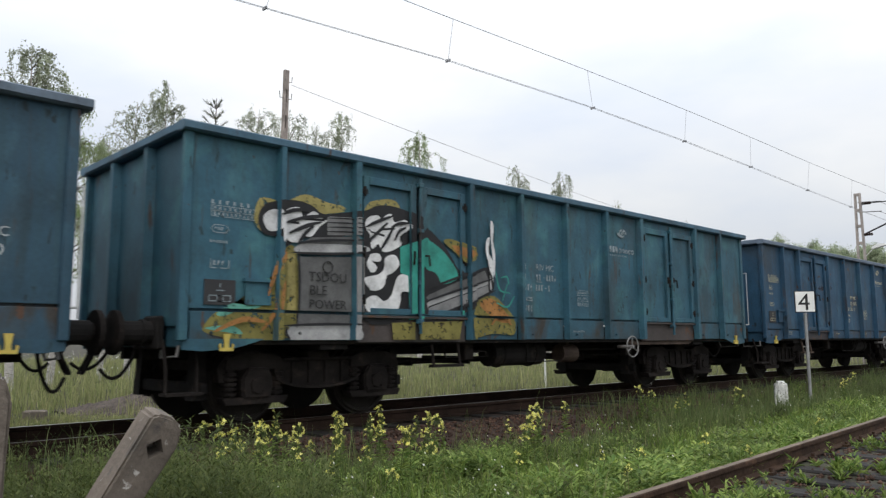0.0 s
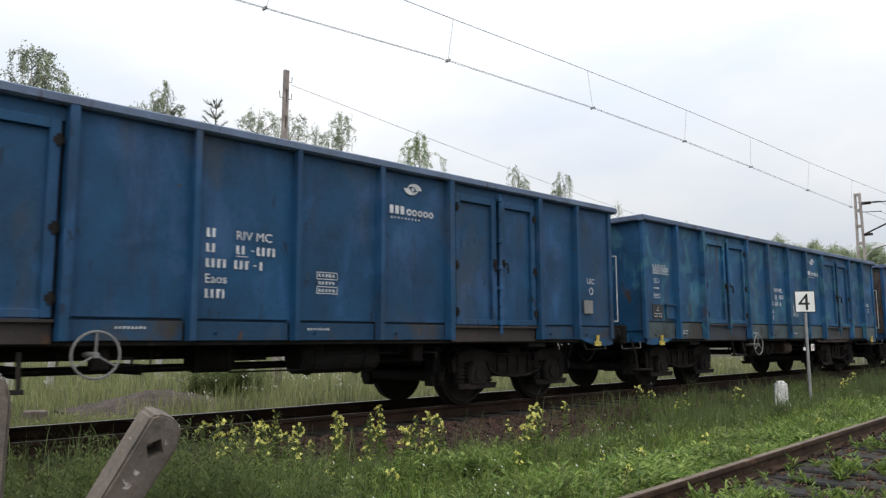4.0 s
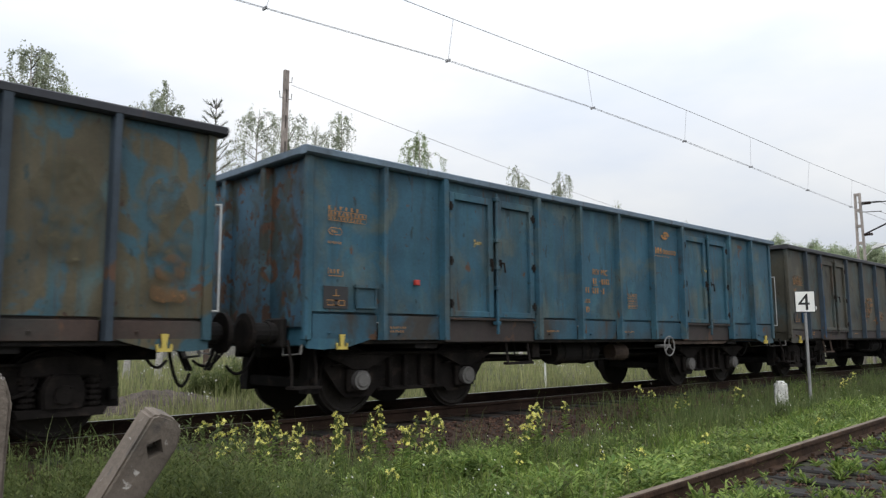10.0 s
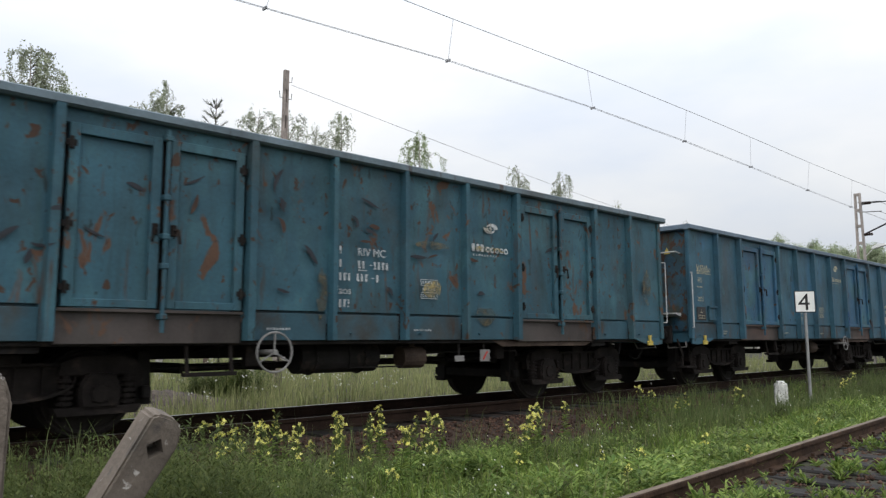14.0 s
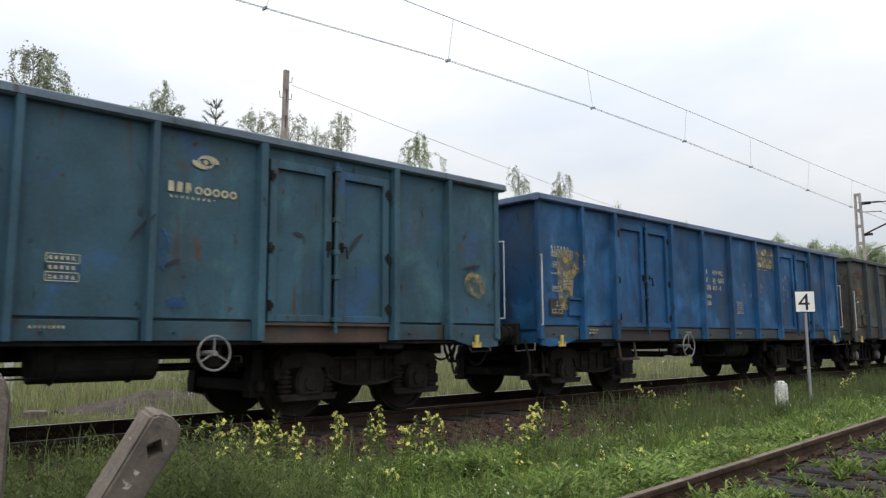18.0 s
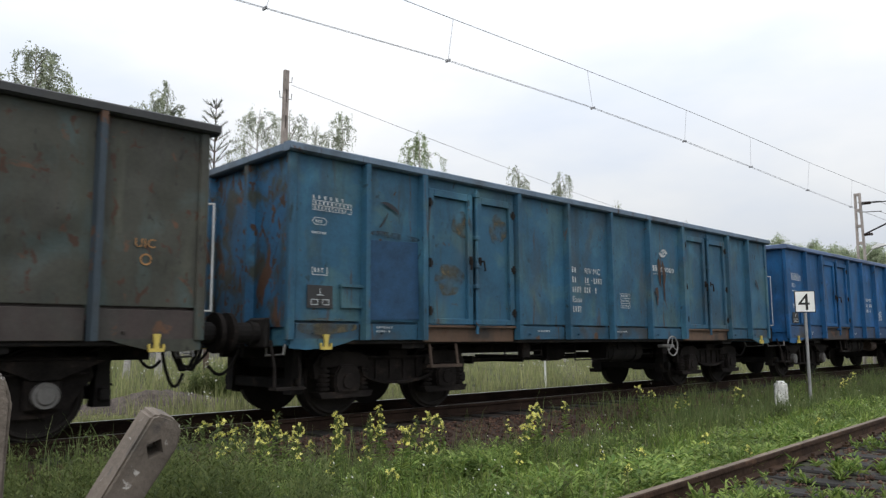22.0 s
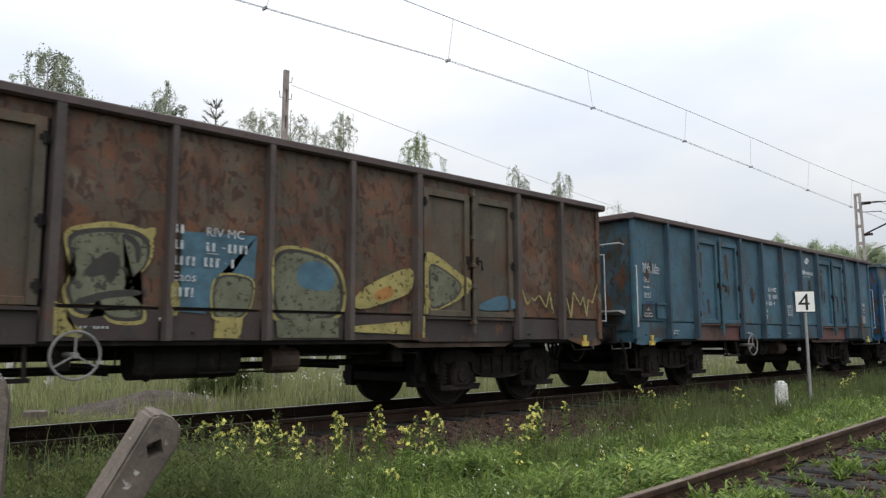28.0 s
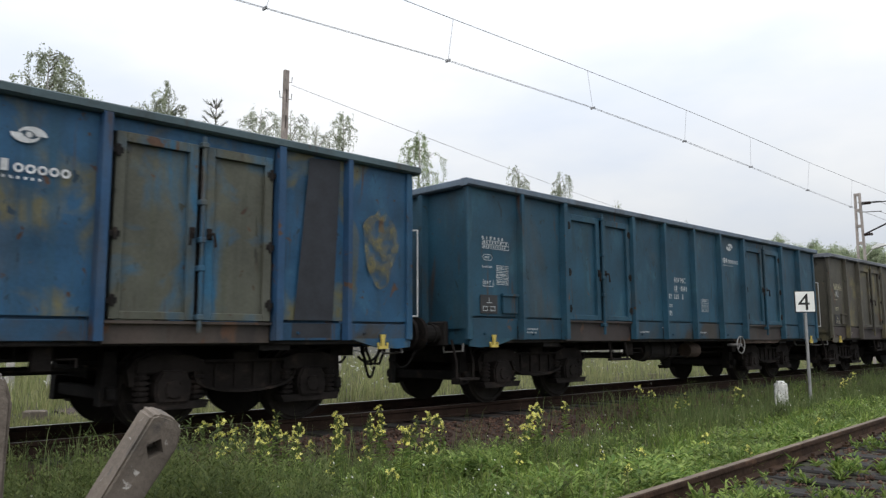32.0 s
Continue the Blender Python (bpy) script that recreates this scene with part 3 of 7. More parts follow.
    cyl(bm, (xr, -0.95, 0.76), (xr + 1.2, -0.95, 0.76), 0.2, 16)
    for x in (xr + 0.2, xr + 0.95):
        ring(bm, (x, -0.95, 0.76), "x", 0.21, 0.015, 16, 4)
        box(bm, x - 0.03, x + 0.03, -1.0, -0.9, 0.9, 1.1)
    part("air_reservoir", bm, M_UNDER, w)
    bm = B()
    cyl(bm, (-0.75, -0.55, 0.76), (-0.3, -0.55, 0.76), 0.16, 14)
    cyl(bm, (-0.3, -0.55, 0.76), (0.2, -0.55, 0.76), 0.03, 8)
    box(bm, -0.8, -0.74, -0.7, -0.4, 0.62, 1.0)
    part("brake_cylinder", bm, M_UNDER, w)
    if layout == "a":
        bm = B()
        cyl(bm, (0.25, -1.12, 0.74), (0.6, -1.16, 0.74), 0.15, 16)
        box(bm, 0.36, 0.46, -1.2, -1.05, 0.85, 1.0)
        part("brake_valve", bm, M_STEPBROWN, w)
        bm = B()
        prism(bm, [(1.75, SOLE - 0.005), (4.35, SOLE - 0.005), (4.05, SOLE - 0.1), (2.0, SOLE - 0.1)], "y", -1.44, -1.42)
        part("sole_stiffener", bm, M_STEPBROWN, w)
    for a, b, z in ((-2.4, -1.5, 0.72), (0.7, 1.9, 0.8), (-0.6, 0.4, 0.62)):
        part("safety_hanger", rod(B(), [(a, -1.15, 0.98), (a, -1.15, z), (b, -1.15, z), (b, -1.15, 0.98)], 0.014, 5), M_UNDER, w)
    for xb in (-4.52, 4.3):
        for d in (-1.42, 1.42):
            bm = B()
            box(bm, xb + d - 0.05, xb + d + 0.05, -0.95, 0.95, 0.36, 0.5, 0.02)
            for y in (-0.75, 0.75):
                prism(bm, [(xb + d - 0.09, 0.3), (xb + d + 0.09, 0.3), (xb + d + 0.06, 0.86), (xb + d - 0.06, 0.86)], "y", y - 0.09, y + 0.09)
            part("brake_beam", bm, M_UNDER, w)
    bm = B()
    for y, z in ((-0.62, 0.66), (-0.2, 0.62), (0.4, 0.66)):
        cyl(bm, (-3.5, y, z), (3.4, y, z + 0.02), 0.018, 6)
    for x in (-2.6, -1.4, 1.6, 2.7):
        box(bm, x - 0.02, x + 0.02, -0.66, 0.44, 0.6, 0.72)
    part("brake_rigging", bm, M_UNDER, w)
    for x in (-2.05, 2.1):
        bm = B()
        box(bm, x - 0.09, x + 0.09, -1.3, -1.18, 0.68, 0.94, 0.015)
        rod(bm, [(x + 0.12, -1.25, 0.8), (x + 0.28, -1.36, 0.8), (x + 0.28, -1.36, 0.72)], 0.014)
        part("changeover_lever", bm, M_BOGIE, w)
    for s in (-1, 1):
        bm = B()
        xs = 2.9 * s if layout == "a" else 4.22 * s if s < 0 else 3.68
        for dx in (0.0, 0.5):
            rod(bm, [(xs + dx, s * 1.4, SOLE), (xs + dx, s * 1.46, 0.61)], 0.022)
        box(bm, xs - 0.04, xs + 0.54, s * 1.4, s * 1.5, 0.6, 0.64)
        part("foot_step", bm, M_BOGIE if layout == "a" else M_STEPBROWN, w)
    for x in (-4.43, 4.12) if capped else (-4.52, 4.3):
        (bogie_capped if capped else bogie_leafless)(w, x)
    # placards
    bm = B()
    box(bm, -5.78, -5.46, -1.516, -1.5, 1.36, 1.62, 0.004)
    for a, b, c, d in ((-5.78, -5.755, 1.36, 1.62), (-5.485, -5.46, 1.36, 1.62), (-5.755, -5.485, 1.36, 1.385)):
        box(bm, a, b, -1.53, -1.515, c, d)
    box(bm, -5.8, -5.44, -1.55, -1.5, 1.615, 1.65)
    part("placard_box", bm, M_PAINT, w)
    bm = B()
    box(bm, -6.25, -5.89, -1.507, -1.5, 1.35, 1.62)
    part("load_table_plate", bm, M_DARKPLATE, w, "black plate with a white load table")
    return w


def handwheel(w, x, z):
    bm = B()
    r = 0.18 if x > 0 else 0.22
    ring(bm, (x, -1.6, z), "y", r, 0.0125, 24, 6)
    cyl(bm, (x, -1.62, z), (x, -1.3, z), 0.03, 8)
    for k in range(3):
        a = math.pi * (0.5 + k * 2 / 3)
        cyl(bm, (x, -1.59, z), (x + r * math.cos(a), -1.6, z + r * math.sin(a)), 0.01, 6)
    part("handbrake_wheel", bm, M_RODGREY, w, "bare grey spoked handbrake wheel")


class Strokes:
    """Flat painted strokes on the near side, gathered into one mesh."""

    def __init__(self):
        self.vs, self.fs = [], []

    def quad(self, x0, x1, z0, z1, y=1.508):
        self.poly([(x0, z0), (x1, z0), (x1, z1), (x0, z1)], y)

    def poly(self, pts, y=1.508):
        n = len(self.vs)
        self.vs += [(a, -y, b) for a, b in pts]
        self.fs.append(tuple(range(n, n + len(pts))))

    def dashes(self, x0, x1, z, h, step=0.062, width=0.045, y=1.508):
        """A row of upright bars that stand for figures or letters."""
        x, k = x0, 0
        while x < x1 - 0.015:
            e = min(x1, x + width)
            self.quad(x, e, z - h / 2, z + h / 2, y)
            if k % 2 == 0:
                self.quad(e, min(x1, e + step * 0.22), z + h * (0.3 if k % 4 else -0.5), z + h * (0.5 if k % 4 else -0.3), y)
            x += step
            k += 1

    def lines(self, cells, y=1.508, th=0.008):
        """Thin painted frames: (x0, x1, z0, z1) each."""
        for x0, x1, z0, z1 in cells:
            for a, b, c, d in ((x0, x1, z0, z0 + th), (x0, x1, z1 - th, z1), (x0, x0 + th, z0 + th, z1 - th), (x1 - th, x1, z0 + th, z1 - th)):
                self.quad(a, b, c, d, y)

    def hoop(self, x, z, r, th, n=12, y=1.508, f=1.0):
        for k in range(n):
            a, b = 2 * math.pi * k / n, 2 * math.pi * (k + 1) / n
            self.poly([(x + r * math.cos(a), z + f * r * math.sin(a)), (x + r * math.cos(b), z + f * r * math.sin(b)), (x + (r - th) * math.cos(b), z + f * (r - th) * math.sin(b)), (x + (r - th) * math.cos(a), z + f * (r - th) * math.sin(a))], y)

    def put(self, name, mat, w, kind="stuff"):
        return tagged(pymesh(name, self.vs, self.fs, mat, w), kind=kind)


TABLE_Z = {14: 2.42, 13: 2.52, 6: 2.42, 17: 2.2, 16: 2.1, 10: 2.28, 2: 2.14, 4: 2.2, 3: 2.2, 12: 2.24}
NUMBER_Z = {5: 1.96, 11: 2.36, 10: 2.02, 8: 2.07, 12: 2.06, 14: 2.1, 4: 2.03, 0: 2.1}
LOGO_DROP = {5: 0.96, 8: 0.36, 13: 0.37, 10: 0.11, 18: 0.13, 12: 0.17, 9: 0.08, 0: 0.1}


def lettering(w, n, layout, mat):
    """The tables, class and owner marks that every wagon carries on its side."""
    t = TABLE_Z.get(n, 2.3)
    p = Strokes()
    p.lines([(-6.2, -5.62, t, t + 0.065), (-6.2, -5.62, t + 0.06, t + 0.125)])
    p.dashes(-6.17, -5.66, t + 0.033, 0.036, 0.05, 0.02)
    p.dashes(-6.17, -5.66, t + 0.093, 0.036, 0.06, 0.024)
    p.dashes(-6.2, -5.7, t + 0.16, 0.045, 0.085, 0.025)
    p.put("data_table", mat, w)
    if n != 16:
        z = t - 0.13
        p = Strokes()
        rim = [(-6.2, z), (-6.16, z + 0.045), (-6.02, z + 0.045), (-5.98, z), (-6.02, z - 0.045), (-6.16, z - 0.045)]
        inner = [(-6.09 + (a + 6.09) * 0.92, z + (b - z) * 0.82) for a, b in rim]
        for k in range(6):
            p.poly([rim[k], inner[k], inner[(k + 1) % 6], rim[(k + 1) % 6]])
        p.dashes(-6.15, -6.03, z, 0.035, 0.035, 0.018)
        p.put("class_badge", mat, w)
        p = Strokes()
        p.dashes(-6.2, -5.98, t - 0.27, 0.028, 0.036, 0.018)
        for a, b, c, d in ((-6.19, -6.18, 1.74, 1.84), (-5.98, -5.97, 1.74, 1.84), (-6.18, -5.98, 1.74, 1.75)):
            p.quad(a, b, c, d)
        p.dashes(-6.16, -6.0, 1.8, 0.05, 0.05, 0.022)
        p.put("length_mark", mat, w)
    if n in (2, 4, 5, 8, 11, 18, 19):
        p = Strokes()
        p.lines([(-5.9, -5.64, z, z + 0.085) for z in (1.78, 1.88, 1.98)])
        for z in (1.78, 1.88, 1.98):
            p.dashes(-5.88, -5.66, z + 0.043, 0.04, 0.045, 0.02)
        p.put("brake_table", mat, w)
    p = Strokes()
    p.lines([(-6.2, -5.94, 1.385, 1.455), (-6.11, -6.03, 1.385, 1.455)], 1.51, 0.01)
    p.quad(-6.12, -6.02, 1.5, 1.51, 1.51)
    p.quad(-6.076, -6.066, 1.51, 1.58, 1.51)
    p.put("load_table_marking", mat, w)
    over = 0.03 if n == 16 else 0.0
    z, dz = NUMBER_Z.get(n, 2.12), 0.163
    p = Strokes()
    for x0, x1, r in ((-1.1, -0.98, 0), (-1.1, -0.98, 1), (-0.75, -0.62, 1), (-0.5, -0.24, 1), (-1.1, -0.86, 2), (-0.77, -0.59, 2), (-1.1, -0.88, 4)):
        p.dashes(x0, x1, z - r * dz, 0.095, 0.066, 0.03)
    p.quad(-0.75, -0.61, z - dz - 0.075, z - dz - 0.065)
    p.quad(-0.57, -0.53, z - dz - 0.006, z - dz + 0.006)
    p.quad(-0.54, -0.5, z - 2 * dz - 0.006, z - 2 * dz + 0.006)
    p.quad(-0.46, -0.43, z - 2 * dz - 0.048, z - 2 * dz + 0.048)
    p.put("number_marking", mat, w).location.y = -over
    for text, x, zz in (("RIV MC", -0.76, z - 0.05), ("Eaos", -1.11, z - 3 * dz - 0.05)):
        writing("type_marking", text, 0.14, mat, w, on_side(x, zz, 1.508 + over))
    x, z = (1.69, 2.96) if layout == "a" else (1.82, 2.98)
    z -= LOGO_DROP.get(n, 0)
    if n != 16:
        p = Strokes()
        p.lines([(0.3, 0.6, 1.52, 1.78), (0.3, 0.6, 1.6, 1.7)])
        for zz in (1.56, 1.65, 1.74):
            p.dashes(0.33, 0.58, zz, 0.035, 0.05, 0.022)
        p.put("revision_marking", mat, w)
        # an almond of two crescents round a disc, and blocks for the owner's name
        p = Strokes()
        for sg in (1, -1):
            upper = [(x + sg * (0.125 * math.cos(math.pi * k / 10) + 0.03), z + sg * (0.085 * math.sin(math.pi * k / 10) - 0.005)) for k in range(11)]
            lower = [(x + sg * (0.07 * math.cos(math.pi * k / 10) - 0.015), z + sg * (0.042 * math.sin(math.pi * k / 10) - 0.005)) for k in range(11)]
            for k in range(10):
                p.poly([upper[k], upper[k + 1], lower[k + 1], lower[k]])
        p.poly([(x + 0.028 * math.cos(k * 0.524), z + 0.028 * math.sin(k * 0.524)) for k in range(12)])
        p.put("logo_marking", mat, w)
        p = Strokes()
        for k in range(3):
            p.quad(x - 0.4 + 0.092 * k, x - 0.34 + 0.092 * k, z - 0.36, z - 0.25)
        for k in range(5):
            p.hoop(x - 0.07 + 0.1 * k, z - 0.318, 0.045, 0.022, 10)
        p.dashes(x - 0.38, x + 0.12, z - 0.41, 0.025, 0.06, 0.02)
        p.put("operator_marking", mat, w)
    p = Strokes()
    for x0, x1, zz in ((-5.2, -4.92, 1.13), (-5.2, -4.96, 1.08), (-2.0, -1.7, 1.1), (0.2, 0.5, 1.1)):
        p.dashes(x0, x1, zz, 0.026, 0.04, 0.018, 1.489)
    p.put("sill_marking", mat, w)
    if n in (-1, 1, 2, 3, 4, 9, 12, 14, 17):
        writing("approval_marking", "UIC", 0.13, mat, w, on_side(5.72, 1.9, 1.508))
        p = Strokes()
        p.hoop(5.84, 1.78, 0.06, 0.016, 16)
        p.put("approval_mark", mat, w, "")


TEMPLATES = {(l, c): build_wagon(l, c) for l, c in (("a", False), ("a", True), ("b", False), ("b", True))}


def wagon_paint(name, base, seed, patch=None, patch_at=0.55, rust=0.66, dirt=0.54, patch_size=1.1, rust_color=(0.085, 0.044, 0.026), grime=(0.05, 0.05, 0.045), patch_soft=0.13, plain=False, clean=False):
    spots = []
    if patch:
        spots.append((tuple(0.8 * c for c in patch), patch_size, patch_at - 0.03, patch_soft, (1, 1, 0.8)))
    spots.append((grime, 0.9, dirt, 0.28, (1.3, 1, 0.5)))
    spots.append((tuple(0.3 * c + 0.008 for c in base), 1.6, 0.56, 0.2, (2.2, 1, 0.35)))
    spots.append((tuple(0.85 * c + 0.012 for c in base), 1.3, 0.57, 0.16, (1.4, 1, 0.8)))
    spots.append((tuple(0.5 * c + 0.012 for c in rust_color), 2.4, 0.62, 0.1, (3.5, 1, 0.3)))
    spots.append((tuple(0.22 * c + 0.006 for c in base), 6.5, 0.645, 0.03, (1.6, 1, 0.55)))
    spots.append((tuple(0.55 * c + 0.004 for c in base), 1.1, 0.54, 0.2, (7.0, 1, 0.22)))
    spots.append((rust_color, 3.2, rust, 0.04, (1, 1, 0.7)))
    spots.append((tuple(0.6 * c for c in rust_color), 9.0, rust - 0.005, 0.03, (1, 1, 0.6)))
    if clean:
        del spots[-5]
    if plain:
        spots = [q for k, q in enumerate(spots) if k in ((0, 1, 4, 7) if patch else (0, 3, 6))]
    base = (0.62 * base[0], 0.6 * base[1], (0.53 if base[2] > 2 * base[1] else 0.68) * base[2])
    return material(name, base, 0.62, vary=0.18, scale=1.4, fine=26, bump=0.1, spots=spots, offset=seed * 5.31, random=0.07, spec=0.35)


PAINTED = ("side_panel", "post", "corner_post", "top_rail", "door_leaf", "lock_bar", "door_lintel", "end_wall", "end_post", "end_rail", "headstock", "sill_panel", "corner_gusset", "door_threshold", "placard_box")
TEAL, NAVY, PALE, OLIVE = (0.045, 0.12, 0.16), (0.009, 0.08, 0.21), (0.08, 0.18, 0.23), (0.092, 0.088, 0.06)
# number, layout, capped bogies, base, patch, patch level, rust level, handwheel x, mark, doors, sill, rim, label
TRAIN = [
    (-1, "a", False, TEAL, None, 0.6, 0.7, 1.8, M_WHITE, None, None, None, "teal blue steel open wagon with ribbed sides on the rails"),
    (0, "a", False, (0.046, 0.15, 0.188), (0.055, 0.165, 0.195), 0.56, 0.7, 1.77, M_FADED, None, None, PALE, "teal open wagon with large colourful graffiti beside its door"),
    (1, "b", False, (0.03, 0.105, 0.17), None, 0.6, 0.68, 1.78, M_CREAM, None, None, None, "dark teal-blue open wagon with brown stains on its doors"),
    (2, "b", False, NAVY, (0.03, 0.09, 0.2), 0.55, 0.72, -2.2, M_FRESH, None, None, None, "deep blue open wagon with white lettering and handrails"),
    (3, "a", False, (0.01, 0.098, 0.26), (0.035, 0.14, 0.215), 0.54, 0.72, -2.0, M_FRESH, None, (0.1, 0.145, 0.14), None, "bright dented blue open wagon with white lettering"),
    (4, "a", False, (0.012, 0.092, 0.265), None, 0.6, 0.74, 1.77, M_FRESH, (0.11, 0.135, 0.115), None, None, "royal blue open wagon with grey-green doors"),
    (5, "b", False, (0.058, 0.15, 0.175), (0.105, 0.09, 0.055), 0.49, 0.67, 1.79, M_ORANGE, (0.06, 0.165, 0.21), (0.08, 0.055, 0.04), (0.05, 0.055, 0.06), "faded blue open wagon with brown blotches and orange marks"),
    (6, "a", True, (0.042, 0.14, 0.185), (0.085, 0.12, 0.12), 0.53, 0.68, 1.52, M_ORANGE, None, None, None, "mid-blue open wagon with faded orange marks and round axle covers"),
    # wagon 7's brown sill tone is darkened for shade low on the side
    (7, "b", False, OLIVE, (0.065, 0.09, 0.09), 0.52, 0.69, 1.89, M_ORANGE, None, (0.055, 0.045, 0.038), (0.07, 0.075, 0.075), "grimy olive-grey open wagon with orange marks"),
    (8, "a", False, (0.045, 0.14, 0.17), (0.045, 0.12, 0.15), 0.52, 0.62, -1.96, M_WHITE, None, None, (0.2, 0.28, 0.29), "scratched light blue open wagon with rust nicks"),
    (9, "a", False, (0.045, 0.14, 0.18), (0.04, 0.13, 0.22), 0.57, 0.7, 1.8, M_CREAM, (0.04, 0.14, 0.22), None, None, "teal open wagon with bluer doors and cream lettering"),
    (10, "b", False, (0.045, 0.125, 0.155), (0.035, 0.1, 0.22), 0.6, 0.67, 1.94, M_CREAM, None, None, None, "teal-grey open wagon with dark blue touched-up patches"),
    (11, "b", False, (0.01, 0.1, 0.285), (0.03, 0.135, 0.3), 0.55, 0.72, -2.06, M_CREAM, None, (0.06, 0.09, 0.1), None, "vivid blue open wagon with a worn yellow patch"),
    (12, "a", True, (0.07, 0.074, 0.052), (0.06, 0.085, 0.08), 0.54, 0.63, 1.4, M_ORANGE, None, (0.07, 0.055, 0.045), (0.06, 0.065, 0.06), "dirty olive-brown open wagon with worn paint"),
    (13, "b", False, (0.035, 0.142, 0.215), (0.06, 0.14, 0.17), 0.53, 0.69, 1.87, M_WHITE, None, None, None, "light blue open wagon with faded panels and brown stain"),
    (14, "a", True, (0.008, 0.118, 0.35), None, 0.6, 0.74, 1.48, M_FRESH, None, (0.03, 0.085, 0.17), None, "clean bright blue open wagon with white lettering"),
    (15, "b", False, (0.092, 0.172, 0.18), (0.075, 0.145, 0.165), 0.53, 0.66, 0.0, M_CREAM, None, (0.05, 0.05, 0.05), None, "pale grey-teal open wagon with scraped doors"),
    (16, "a", False, (0.125, 0.098, 0.06), (0.15, 0.062, 0.03), 0.52, 0.54, -2.02, M_WHITE, (0.12, 0.105, 0.065), (0.07, 0.05, 0.04), (0.12, 0.09, 0.075), "rust-brown open wagon with yellow graffiti along its side"),
    (17, "a", False, (0.06, 0.155, 0.195), (0.05, 0.13, 0.17), 0.55, 0.63, -1.94, M_FRESH, None, None, (0.16, 0.12, 0.1), "teal open wagon with rust-streaked doors and brown rim"),
    (18, "b", False, (0.025, 0.112, 0.2), (0.13, 0.125, 0.07), 0.55, 0.66, -2.05, M_FRESH, (0.13, 0.14, 0.095), None, (0.1, 0.16, 0.16), "blue open wagon blotched with mustard yellow patches"),
    (19, "a", False, (0.02, 0.09, 0.13), None, 0.6, 0.7, 1.8, M_WHITE, None, None, None, "dark blue open wagon with grimy lower panels"),
    (20, "a", False, OLIVE, (0.15, 0.13, 0.06), 0.55, 0.66, 1.8, M_CREAM, None, (0.07, 0.055, 0.045), None, "olive-grey open wagon with yellowish blotches"),
]
WAGONS = {}
POST_TONES = {5: (0.05, 0.075, 0.09), 7: (0.05, 0.08, 0.098), 12: (0.05, 0.075, 0.085), 16: (0.11, 0.09, 0.072), 18: (0.03, 0.1, 0.19), 17: (0.05, 0.1, 0.125)}
LEDGES = {17: (0.17, 0.075, 0.058), 13: (0.17, 0.105, 0.06), 0: (0.1, 0.085, 0.07), 1: (0.06, 0.055, 0.055), 8: (0.1, 0.085, 0.07), 9: (0.12, 0.08, 0.06), 10: (0.13, 0.085, 0.06), 18: (0.1, 0.08, 0.06), 3: (0.06, 0.07, 0.085)}
DOOR_PATCH = {18: (0.025, 0.12, 0.22), 16: (0.11, 0.06, 0.035), 4: (0.07, 0.13, 0.125), 9: (0.05, 0.14, 0.17)}
END_TONES = {10: (0.05, 0.16, 0.24), 13: (0.03, 0.16, 0.29), 18: (0.025, 0.12, 0.24), 4: (0.13, 0.1, 0.085), 6: (0.06, 0.16, 0.22), 12: (0.085, 0.1, 0.075), 17: (0.05, 0.12, 0.15), 9: (0.05, 0.14, 0.19), 16: (0.1, 0.07, 0.05)}
DENTED = {3: 0.034, 11: 0.04, 8: 0.024, 16: 0.026, 18: 0.022, 12: 0.026, 5: 0.022}
END_RAILS = (2, 9, 17)
LEFT_RAILS = (2, 8, 9, 11, 12, 16, 17, 18)
SLACK = {4: -0.04, 6: 0.11, 7: 0.05, 8: -0.03, 10: 0.09, 11: -0.02, 12: 0.09, 13: 0.05, 14: 0.12, 15: 0.1, 16: -0.02}


def base_name(ob):
    return ob.name.split(".")[0]


def paint_object(ob, mat):
    ob.material_slots[0].link = "OBJECT"
    ob.material_slots[0].material = mat


